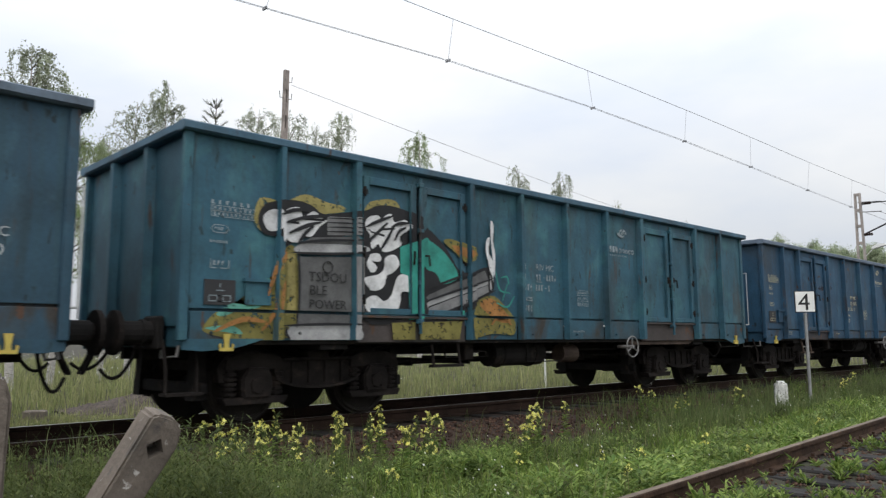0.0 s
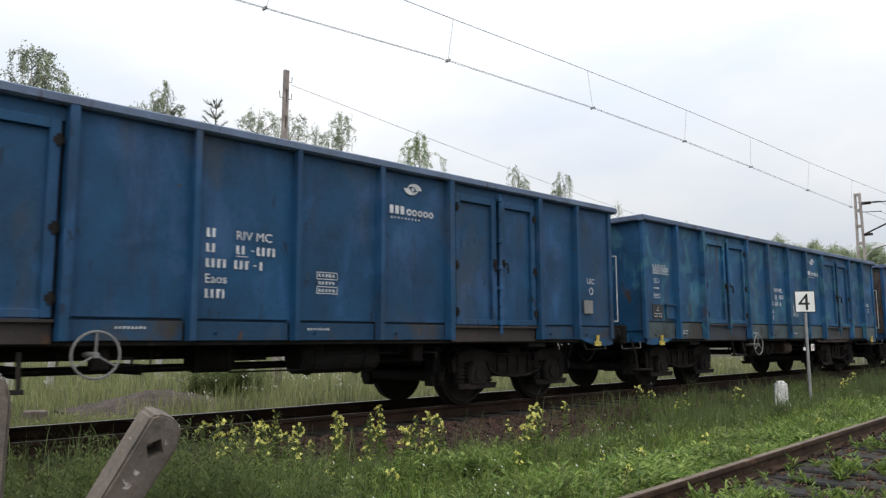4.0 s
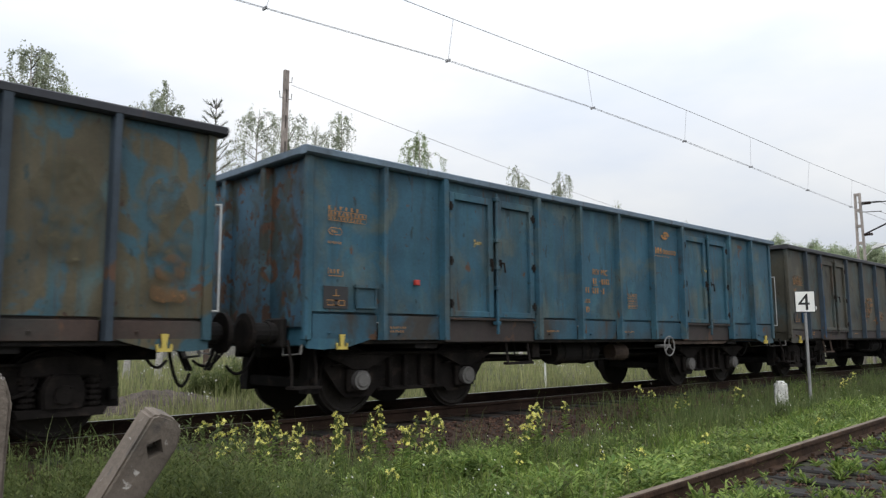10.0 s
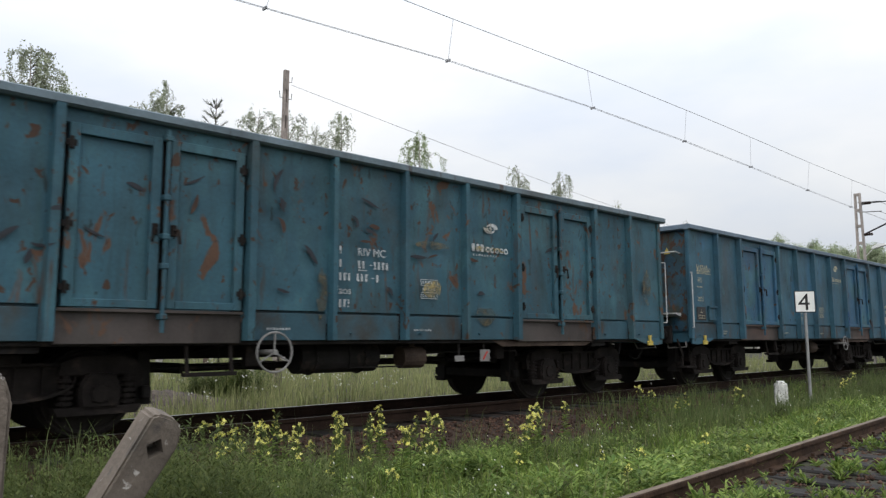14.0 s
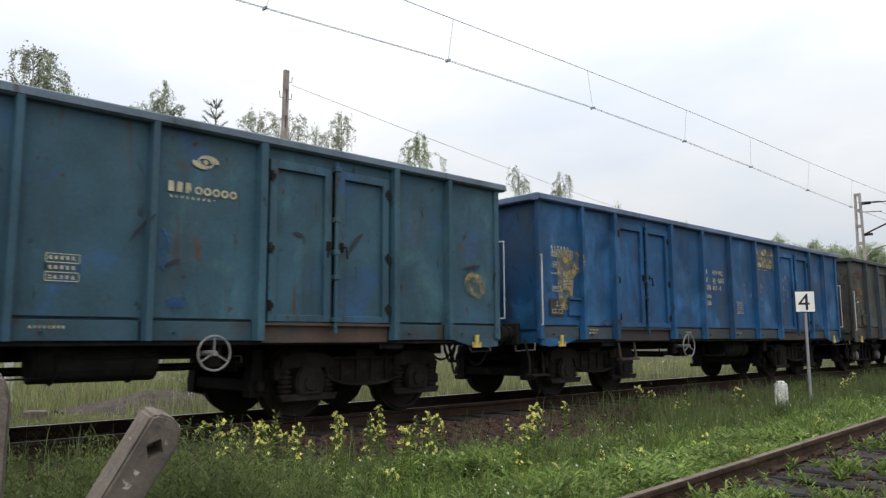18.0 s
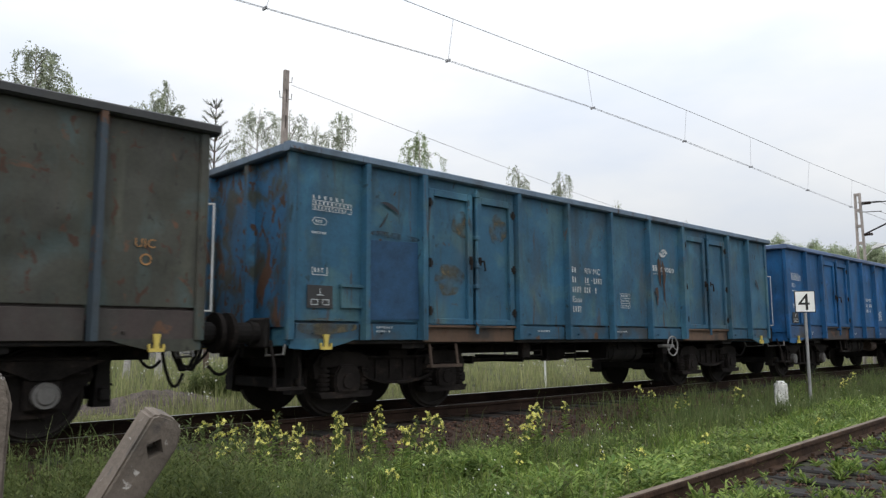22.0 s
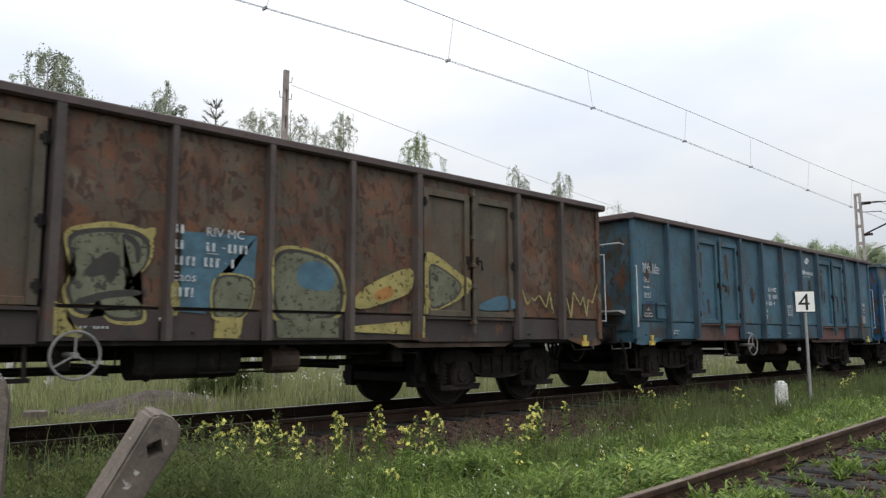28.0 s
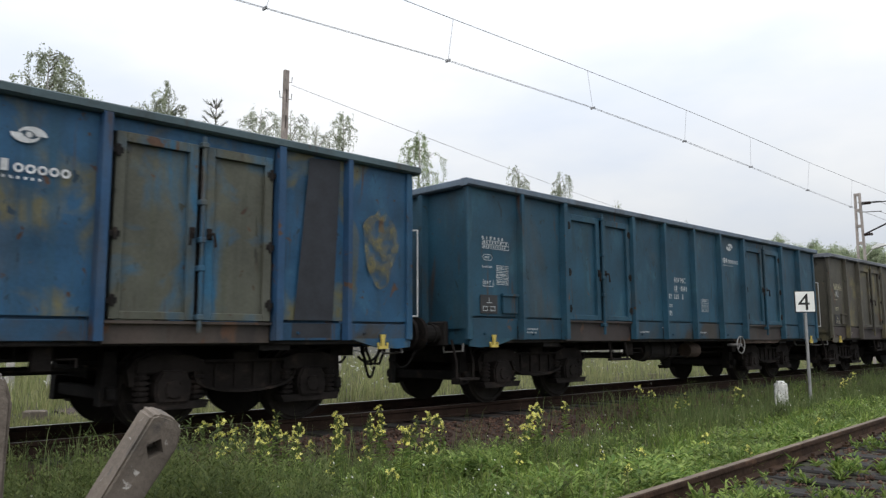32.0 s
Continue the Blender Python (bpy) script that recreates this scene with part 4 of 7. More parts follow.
def build_train():
    for n, lay, cap, base, patch, level, rust, hw, mark, doors, sill, rim, label in TRAIN:
        w = copy_thing(TEMPLATES[lay, cap], pose(9.851 + PITCH * n + SLACK.get(n, 0), 0, 0))
        w.name = "open_wagon"
        tagged(w, label, "freight wagon", "wagons of the train")
        main = wagon_paint("paint_body", base, n + 2, patch, level, rust, patch_size={16: 3.2, 5: 1.3, 3: 2.0}.get(n, 1.4), patch_soft={5: 0.05, 3: 0.07, 18: 0.12, 16: 0.08}.get(n, 0.13), clean=n in (2, 4, 14))
        door = wagon_paint("paint_doors", doors, n + 40, DOOR_PATCH.get(n), 0.5, 0.66) if doors else main
        low = wagon_paint("paint_sill", sill or tuple(0.85 * c + 0.006 for c in base), n + 60, (0.05, 0.045, 0.04), 0.53, 0.64, plain=True)
        # default ledge brown includes painted shade for the low, sheltered edge
        ledge = wagon_paint("paint_ledge", LEDGES.get(n, (0.06, 0.048, 0.04)), n + 70, (0.04, 0.033, 0.03), 0.53, 0.6, plain=True)
        # default rim: weathered base paled halfway, with the sky's sheen painted in
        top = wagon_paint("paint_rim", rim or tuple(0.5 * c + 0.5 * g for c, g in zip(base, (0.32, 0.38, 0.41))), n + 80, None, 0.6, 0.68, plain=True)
        rib = wagon_paint("paint_posts", POST_TONES[n], n + 90, None, 0.6, 0.64, plain=True) if n in POST_TONES else main
        kids = [(base_name(ob), ob) for ob in w.children_recursive]
        for k, ob in kids:
            if k in PAINTED:
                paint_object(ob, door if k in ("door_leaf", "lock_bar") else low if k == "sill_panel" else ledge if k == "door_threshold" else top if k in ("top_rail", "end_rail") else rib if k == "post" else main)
        lettering(w, n, lay, mark)
        if n in DENTED:
            d1, d2, d3, d4 = LAYOUTS[lay]
            near = [ob for k, ob in kids if k == "side_panel" and ob.data.vertices[0].co.y < 0]
            for k, ob in enumerate(near):
                a, b = min(v.co.x for v in ob.data.vertices), max(v.co.x for v in ob.data.vertices)
                vs, fs = sheet(a, b, SOLE + SILLS[lay] + 0.012, TOP - 0.1, 1.49, -1, 7 * n + k, DENTED[n])
                me = bpy.data.meshes.new("side_panel")
                me.from_pydata(vs, [], fs)
                me.materials.append(M_PAINT)
                me.polygons.foreach_set("use_smooth", [True] * len(me.polygons))
                ob.data = me
                paint_object(ob, main)
        handwheel(w, hw, 0.84)
        if n in END_TONES:
            end = wagon_paint("paint_end", END_TONES[n], n + 120, (0.05, 0.06, 0.05), 0.5, 0.58, patch_size=3.0)
            for k, ob in kids:
                if k in ("end_wall", "end_post"):
                    paint_object(ob, end)
        if n in (2, 9):
            part("warning_sticker", prism(B(), [(-1.08, 2.72), (-0.94, 2.72), (-1.01, 2.85)], "x", -6.475, -6.465), M_YELLOW, w, "yellow warning triangle")
        if n == 2:
            for k, ob in kids:
                if k == "foot_step" and ob.data.vertices[0].co.y < 0:
                    ob.location = (0.92, 0, -0.1)
                    paint_object(ob, M_UNDER)
        if n == 7:
            for k, ob in kids:
                if k == "placard_box":
                    paint_object(ob, wagon_paint("paint_box", (0.02, 0.09, 0.17), 3))
        if n in END_RAILS:
            for y in (-1.05, -0.1):
                part("end_handrail", rod(B(), [(-6.47, y - 0.24, 2.72), (-6.6, y - 0.22, 2.74), (-6.6, y + 0.2, 2.74), (-6.47, y + 0.22, 2.72)], 0.014), M_RAILING, w, "pale grey handrail")
            for y, z in ((-1.0, 1.5), (0.1, 1.78)):
                step = prism(B(), [(-6.45, z), (-6.66, z), (-6.66, z - 0.03), (-6.45, z - 0.08)], "y", y - 0.26, y + 0.26)
                part("end_step", step, M_RAILING, w, "pale grey step plate")
        if n in (3, 8, 17):
            plate = part("changeover_plate", box(B(), 1.53, 1.73, -1.42, -1.41, 0.66, 0.83), M_SIGNWHITE if n == 3 else M_RODGREY, w, "small square brake plate")
            part("plate_stroke", prism(B(), [(1.58, 0.7), (1.6, 0.68), (1.69, 0.79), (1.67, 0.81)], "y", -1.425, -1.4205), M_SIGNRED, plate, "red diagonal stroke")
            part("changeover_plate", box(B(), 1.02, 1.2, -1.42, -1.41, 0.67, 0.75), M_SIGNWHITE if n == 3 else M_RODGREY, w, "small oblong brake plate")
            for x in (1.11, 1.62):
                part("plate_hanger", box(B(), x - 0.015, x + 0.015, -1.408, -1.395, 0.69, 1.0), M_UNDER, w)
        if n in (2, 9, 17, 20):
            part("label_holder", box(B(), 5.62, 5.86, -1.522, -1.502, 1.4, 1.62), M_RODGREY, w, "small grey paper holder")
        if n in LEFT_RAILS:
            grab_rail(w, -6.52, -1, 1.2, 2.3)
        WAGONS[n] = w
    bpy.data.batch_remove([ob for t in TEMPLATES.values() for ob in (*t.children_recursive, t)])


build_train()


def run(t):
    """Metres that the train has rolled after t seconds."""
    return 8.32 * t - 0.003617 * t * t

# ---- ground and tracks ----
def lane(x):
    """The siding's near-side rail, which draws in towards the main track."""
    return -5.86 + 0.062 * (x - 5.0)


def height(x, y):
    h = -0.34
    if -2.6 < y < 2.6:
        u = abs(y)
        h = -0.19 if u < 1.35 else -0.19 - 0.3 * min(1.0, (u - 1.35) / 1.1)
    elif y >= 2.6:
        h = -0.49 + 0.05 * noise.noise(Vector((x * 0.3, y * 0.3, 0))) + 0.006 * min(60.0, y - 2.6)
    else:
        k = min(1.0, (-2.6 - y) / 1.4)
        h = -0.49 + 0.18 * k + 0.05 * noise.noise(Vector((x * 0.8, y * 0.8, 2))) * k
    if lane(x) - 1.9 < y < lane(x) + 0.12 and -14 < x < 40:
        h = -0.338 + 0.035 * noise.noise(Vector((x * 3.0, y * 3.0, 6)))
    return h


def build_ground():
    xs = [-900, -300, -120, -60, -30] + [-12 + 0.35 * k for k in range(160)] + [48, 55, 65, 80, 110, 160, 300, 700, 2000]
    ys = [-600, -200, -80, -40, -20, -14] + [-11 + 0.3 * k for k in range(27)] + [-2.8, -2.6, -2.45, -2.3, -2.0, -1.7, -1.35, -1.2, -0.6, 0, 0.6, 1.2, 1.35, 1.7, 2.0, 2.3, 2.45, 2.6, 3.0] + [3.4 + 0.4 * k for k in range(20)] + [12, 14, 17, 20, 25, 30, 40, 60, 100, 200, 500, 1500]
    vs = [(x, y, height(x, y)) for y in ys for x in xs]
    n = len(xs)
    fs = [(j * n + i, j * n + i + 1, (j + 1) * n + i + 1, (j + 1) * n + i) for j in range(len(ys) - 1) for i in range(n - 1)]
    g = pymesh("ground", vs, fs, M_SOIL)
    g.data.materials.append(M_BALLAST)
    for p in g.data.polygons:
        if abs(p.center.y) < 2.2:
            p.material_index = 1
    tagged(g, "grassy ground with a strip of rusty ballast under the track", "ground", kind="structure")


build_ground()
RAIL = [(-0.075, -0.16), (0.075, -0.16), (0.075, -0.148), (0.012, -0.13), (0.009, -0.05), (0.036, -0.038), (0.036, -0.006), (0.028, 0.0), (-0.028, 0.0), (-0.036, -0.006), (-0.036, -0.038), (-0.009, -0.05), (-0.012, -0.13), (-0.075, -0.148)]


def build_main_track():
    t = new("railway_track")
    tagged(t, "main railway track with shiny rail heads on rusty ballast", "railway track", kind="structure")
    for s in (-1, 1):
        bm = prism(B(), [(s * 0.7535 + u, v) for u, v in RAIL], "x", -220, 420)
        r = part("rail", bm, M_RAILSIDE, t)
        bm = B()
        box(bm, -220, 420, s * 0.7535 - 0.026, s * 0.7535 + 0.026, 0.0005, 0.003)
        # near head coloured darker for the wagons' dark reflection in it
        part("running_surface", bm, M_RAILTOP if s > 0 else M_RAILDIM, r, "worn rail head")
    bm = B()
    box(bm, -0.12, 0.12, -1.3, 1.3, -0.3, -0.162, 0.015)
    first = part("sleeper", bm, M_SLEEPER, t)
    first.location.x = -14.4
    for k in range(1, 130):
        s = new("sleeper", first.data)
        s.parent = t
        s.location.x = -14.4 + 0.6 * k


build_main_track()


def build_siding():
    t = new("siding_track")
    tagged(t, "overgrown siding with brown rails and dark wet sleepers", "railway track", kind="structure")
    t.matrix_basis = pose(5.0, lane(5.0) - 0.7535, -0.15, 0, 0, math.degrees(math.atan(0.062)))
    for s in (-1, 1):
        bm = prism(B(), [(s * 0.7535 + u, v) for u, v in RAIL], "x", -40, 60)
        r = part("rail", bm, M_RAILOLD, t, "brown rusted rail")
        bm = B()
        box(bm, -40, 60, s * 0.7535 - 0.03, s * 0.7535 + 0.03, 0.0005, 0.003)
        part("running_surface", bm, M_RAILDULL, r, "dull worn rail head")
    bm = B()
    box(bm, -0.125, 0.125, -1.3, 1.3, -0.3, -0.162, 0.018)
    me = None
    for k in range(70):
        if me is None:
            me = part("sleeper", bm, M_SLEEPER, t)
            o = me
        else:
            o = new("sleeper", me.data)
            o.parent = t
        o.location.x = -12 + 0.62 * k
    bm = B()
    for k in range(70):
        for s in (-1, 1):
            for d in (-1, 1):
                x, y = -12 + 0.62 * k, s * 0.7535 + d * 0.1
                box(bm, x - 0.05, x + 0.05, y - 0.035, y + 0.035, -0.162, -0.135)
                cyl(bm, (x, y, -0.135), (x, y, -0.1), 0.018, 6)
    tagged(part("rail_fastening", bm, M_RAILOLD, t), kind="stuff")


build_siding()


# ---- line equipment ----
def build_wires():
    w = new("overhead_line")
    tagged(w, "overhead contact line with two contact wires and droppers", "overhead line")
    def yc(x):
        return float(np.interp(x, (-30, 0, 4.5, 8.2, 12, 15.7, 19.4, 23.8, 28.7, 44, 70), (2.4, 0.35, -0.11, -0.48, -0.62, -0.6, -0.5, -0.31, -0.17, 0.2, -0.1)))
    def zm(x):
        return float(np.interp(x, (-30, 7.5, 12.7, 16.9, 20.4, 24.6, 31, 60), (6.3, 6.49, 6.59, 6.62, 6.61, 6.57, 6.59, 6.8)))
    xs = [-30, -15, -5, 0, 2.5, 4.5, 6.3, 8.2, 10, 12, 14, 15.7, 17.5, 19.4, 21.6, 23.8, 26.2, 28.7, 33, 38, 44, 70, 110, 130]
    for dy, dz in ((-0.06, 0.0), (0.06, 0.045)):
        part("contact_wire", rod(B(), [(x, yc(x) + dy, 5.5 + dz) for x in xs], 0.0044, 5), M_WIRE, w)
    part("carrier_wire", rod(B(), [(x, -0.1, zm(x)) for x in xs], 0.0066, 5), M_WIRE, w)
    for x, u in ((1.0, 0.3), (5.0, 0.4), (8.2, 0.5), (12.05, 0.6), (15.7, 1.1), (19.4, 1.0), (23.8, 0.85), (28.0, 0.6), (32.5, 0.5), (36.5, 0.5), (42.0, 0.5), (48.0, 0.5), (55.0, 0.5)):
        bm = rod(B(), [(x + u, -0.1, zm(x + u)), (x, yc(x), 5.5)], 0.0045, 4)
        box(bm, x - 0.012, x + 0.012, yc(x) - 0.05, yc(x) + 0.05, 5.5, 5.54)
        part("dropper", bm, M_WIRE, w)
    return w


build_wires()


def build_mast():
    m = new("catenary_mast")
    tagged(m, "slim concrete catenary mast with a pipe bracket beside the track", "mast")
    x, y, h = 40.2, 3.3, 8.15
    def spread(z):
        return 0.24 - 0.14 * (z + 0.6) / (h + 0.6)
    for sg in (-1, 1):
        bm = B()
        prism(bm, [(y + sg * spread(-0.6) - 0.05, -0.6), (y + sg * spread(-0.6) + 0.05, -0.6), (y + sg * spread(h) + 0.045, h), (y + sg * spread(h) - 0.045, h)], "x", x - 0.07, x + 0.07)
        part("leg", bm, M_POLEGREY, m)
    for z in (0.2, 1.4, 2.6, 3.7, 4.7, 5.65, 6.5, 7.3, 8.08):
        bm = B()
        box(bm, x - 0.06, x + 0.06, y - spread(z), y + spread(z), z - 0.07, z + 0.07, 0.01)
        part("batten", bm, M_POLEGREY, m)
    bm = B()
    rod(bm, [(x, y - 0.15, 6.05), (x, -0.5, 7.6)], 0.04, 8)
    rod(bm, [(x, y - 0.15, 7.6), (x, -0.3, 7.55)], 0.025, 6)
    rod(bm, [(x, 1.6, 6.75), (x, -1.0, 5.75)], 0.025, 6)
    part("bracket", bm, M_BLACK, m, "dark pipe bracket")
    bm = B()
    for z in (6.05, 7.6):
        for k in range(4):
            cyl(bm, (x, y - 0.2 - 0.1 * k, z), (x, y - 0.26 - 0.1 * k, z), 0.07, 10)
    part("insulator", bm, M_RAILSIDE, m)
    bm = B()
    rod(bm, [(x, y - 0.1, 4.9), (x, y - 0.55, 5.35)], 0.02, 6)
    prism(bm, [(y - 0.5, 5.3), (y - 1.15, 5.45), (y - 1.1, 5.52), (y - 0.8, 5.56), (y - 0.5, 5.42)], "x", x - 0.12, x + 0.12)
    part("lamp_head", bm, M_SIGNWHITE, m, "white lamp head")
    for dz in (7.2, 7.7):
        bm = B()
        rod(bm, [(x, y, dz), (x + 0.5, y - 0.9, dz)], 0.02, 5)
        part("arm", bm, M_BLACK, m)
    bm = B()
    rod(bm, [(x + 0.4, y - 0.8, 7.7), (x + 40, y - 1.0, 7.7)], 0.012, 4)
    rod(bm, [(x + 0.4, y - 0.8, 7.2), (x + 40, y - 1.0, 7.2)], 0.012, 4)
    part("feeder_wire", bm, M_WIRE, m)


build_mast()


def build_pole():
    p = new("utility_pole")
    tagged(p, "tall slender concrete pole with cut-outs and wire hooks", "utility pole")
    a, b = Vector((11.94, 10.8, -0.6)), Vector((12.03, 10.75, 9.41))
    bm = B()
    for s in (-1, 1):
        vs = []
        for t, w in ((0, 0.09), (1, 0.058)):
            c = a.lerp(b, t)
            vs += [bm.verts.new(c + Vector((s * w * 0.9 + dx, dy, 0))) for dx, dy in ((-0.024, -w), (0.024, -w), (0.024, w), (-0.024, w))]
        for q in ((0, 1, 5, 4), (1, 2, 6, 5), (2, 3, 7, 6), (3, 0, 4, 7), (3, 2, 1, 0), (4, 5, 6, 7)):
            bm.faces.new([vs[i] for i in q])
    bmesh.ops.recalc_face_normals(bm, faces=bm.faces)
    part("shaft", bm, M_PALEPOLE, p)
    for k in range(12):
        t0, t1 = k / 12 + 0.02, k / 12 + 0.062
        if k == 11:
            t1 = 1.0
        bm = B()
        c0, c1 = a.lerp(b, t0), a.lerp(b, t1)
        box(bm, c0.x - 0.055, c0.x + 0.055, c0.y - 0.05, c0.y + 0.05, c0.z, c1.z)
        part("web", bm, M_PALEPOLE, p)
    for z, s in ((9.15, 1), (8.6, -1), (8.6, 1)):
        c = a.lerp(b, (z + 0.6) / 10.0)
        bm = rod(B(), [(c.x + s * 0.08, c.y, z - 0.1), (c.x + s * 0.2, c.y, z - 0.1), (c.x + s * 0.22, c.y, z + 0.1)], 0.012, 5)
        part("hook", bm, M_BLACK, p)
    top = a.lerp(b, 0.957) + Vector((0.2, 0, 0))
    end = Vector((85.0, 20.8, 8.7))
    pts = [top.lerp(end, k / 14) - Vector((0, 0, 0.75 * 4 * (k / 14) * (1 - k / 14))) for k in range(15)]
    part("line_wire", rod(B(), [tuple(q) for q in pts], 0.008, 4), M_WIRE, p)


build_pole()


def build_sign():
    s = new("track_sign")
    tagged(s, "white square sign with a black figure four on a post", "sign")
    x, y = 16.36, -2.8
    d = (Vector((x, y, 0)) - Vector(EYE)).to_2d().normalized()
    turn = math.degrees(math.atan2(d.y, d.x)) - 90
    s.matrix_basis = pose(x, y, 0, 0, 0, turn * 0.75)
    part("post", cyl(B(), (0, 0.02, -0.5), (0, 0.02, 1.5), 0.032, 10), M_GALV, s)
    bm = B()
    box(bm, -0.205, 0.205, -0.012, 0.012, 1.51, 1.965, 0.006)
    part("rim_plate", bm, M_BLACK, s)
    bm = B()
    box(bm, -0.188, 0.188, -0.016, -0.0125, 1.527, 1.948)
    part("board", bm, M_SIGNWHITE, s)
    writing("figure", "4", 0.5, M_BLACK, s, pose(-0.145, -0.019, 1.56, 90, 0, 0))
    bm = B()
    box(bm, -0.05, 0.05, 0.013, 0.05, 1.6, 1.66)
    part("clamp", bm, M_GALV, s)


build_sign()


def build_stones():
    rng = random.Random(3)
    bm = B()
    prism(bm, [(-0.13, -0.13), (0.13, -0.13), (0.13, 0.13), (-0.13, 0.13)], "z", -0.55, 0.2)
    top = [v for v in bm.verts if v.co.z > 0]
    for v in top:
        v.co.x *= 0.82
        v.co.y *= 0.82
        v.co.z += rng.uniform(-0.03, 0.03)
    bmesh.ops.bevel(bm, geom=list(bm.edges), offset=0.04, segments=2, affect="EDGES")
    bmesh.ops.subdivide_edges(bm, edges=bm.edges, cuts=2, use_grid_fill=True)
    for v in bm.verts:
        v.co += 0.018 * noise.noise_vector(v.co * 7)
    o = mesh_ob("marker_stone", bm, M_STONEWHITE)
    o.matrix_basis = pose(14.9, -2.8, -0.06, 0, 0, 30)
    tagged(o, "small whitewashed marker stone half hidden in grass", "marker stone")
    for x, y, r in ((4.23, 6.45, 8), (25.0, 6.0, 12)):
        bm = B()
        box(bm, -0.13, 0.13, -0.2, 0.2, -0.2, 0.12, 0.02)
        o = mesh_ob("concrete_block", bm, M_CONCRETE)
        o.matrix_basis = pose(x, y, height(x, y) + 0.06, 0, 0, r + 60)
        tagged(o, "small pale concrete block lying in the meadow", "concrete block")
    vs, fs, n = [], [], 40
    for j in range(n + 1):
        for i in range(n + 1):
            x, y = 4.9 + 4.4 * i / n, 5.4 + 3.4 * j / n
            h = (0.42 + 0.08 * noise.noise(Vector((x * 1.3, y, 4)))) * math.exp(-((x - 6.9) ** 2) / 2.2 - ((y - 7.1) ** 2) / 0.9) - 0.03
            vs.append((x, y, height(x, y) + h + 0.05 * noise.noise(Vector((x * 6, y * 6, 0))) + 0.03 * noise.noise(Vector((x * 17, y * 17, 3)))))
    for j in range(n):
        for i in range(n):
            a = j * (n + 1) + i
            fs.append((a, a + 1, a + n + 2, a + n + 1))
    tagged(pymesh("spoil_heap", vs, fs, M_GRAVEL), "low heap of grey-brown gravel beyond the track", "gravel heap", kind="stuff")
    bm = cyl(B(), (16.9, 4.6, -0.7), (16.88, 4.6, 0.9), 0.03, 8)
    o = mesh_ob("marker_post", bm, M_SIGNWHITE)
    tagged(o, "thin white post standing in the meadow", "post")


build_stones()


def fence_post(name, base, tip, width, label, hole):
    """A weathered concrete post of square section, with a square hole near its top."""
    a, b = Vector(base), Vector(tip)
    L = (b - a).length
    h = width / 2
    bm = B()
    prof = [(-h, 0), (h, 0), (h, L - width * 0.55), (h * 0.7, L - width * 0.12), (h * 0.1, L), (-h * 0.75, L - 0.01), (-h, L - width * 0.2)]
    prism(bm, prof, "y", -h * 0.8, h * 0.8)
    bmesh.ops.bevel(bm, geom=list(bm.edges), offset=0.008, segments=2, affect="EDGES")
    bmesh.ops.triangulate(bm, faces=bm.faces)
    bmesh.ops.subdivide_edges(bm, edges=[e for e in bm.edges if e.calc_length() > 0.05], cuts=5, use_grid_fill=True)
    for v in bm.verts:
        v.co += 0.004 * noise.noise_vector(v.co * 25) + 0.006 * noise.noise_vector(v.co * 6)
    p = mesh_ob(name, bm, M_CONCRETE)
    tagged(p, label, "concrete post")
    if hole:
        cut = bpy.data.meshes.new("cut")
        bm = B()
        q = width * 0.19
        zc = L - width * 0.83
        prism(bm, [(-q * 1.3, zc), (0, zc - q * 1.45), (q * 1.3, zc), (0, zc + q * 1.45)], "y", -1, h * 0.45)
        bm.to_mesh(cut)
        bm.free()
        c = bpy.data.objects.new("cut", cut)
        scene.collection.objects.link(c)
        md = p.modifiers.new("hole", "BOOLEAN")
        md.object, md.solver = c, "EXACT"
        me = bpy.data.meshes.new_from_object(p.evaluated_get(bpy.context.evaluated_depsgraph_get()))
        p.modifiers.clear()
        p.data = me
        bpy.data.objects.remove(c)
    return p


def build_posts():
    side, fwd = Vector((0.927, -0.375, 0)), Vector((0.375, 0.927, 0))
    tip = Vector((1.0, -6.652, 0.735))
    low = tip - 0.6 * side - Vector((0, 0, 1)) * 1.06
    p = fence_post("concrete_post", (0, 0, 0), (0, 0, 1.22), 0.124, "leaning weathered concrete post with a square hole", True)
    z = (tip - low).normalized()
    y = (fwd - fwd.dot(z) * z).normalized()
    x = y.cross(z)
    m = Matrix((x, y, z)).transposed().to_4x4() @ Matrix.Rotation(radians(26), 4, "Z")
    m.translation = tip - z * 1.22
    p.matrix_basis = m
    r = fence_post("concrete_post", (0, 0, 0), (0, 0, 1.05), 0.17, "short grey concrete post standing in the meadow", False)
    r.matrix_basis = pose(10.9, 9.0, -0.55, 0, 1, 20)
    q = fence_post("concrete_post", (0, 0, 0), (0, 0, 1.25), 0.15, "upright weathered concrete post in the grass", False)
    q.matrix_basis = pose(0.51, -6.48, -0.37, 1, 1, -12)


build_posts()


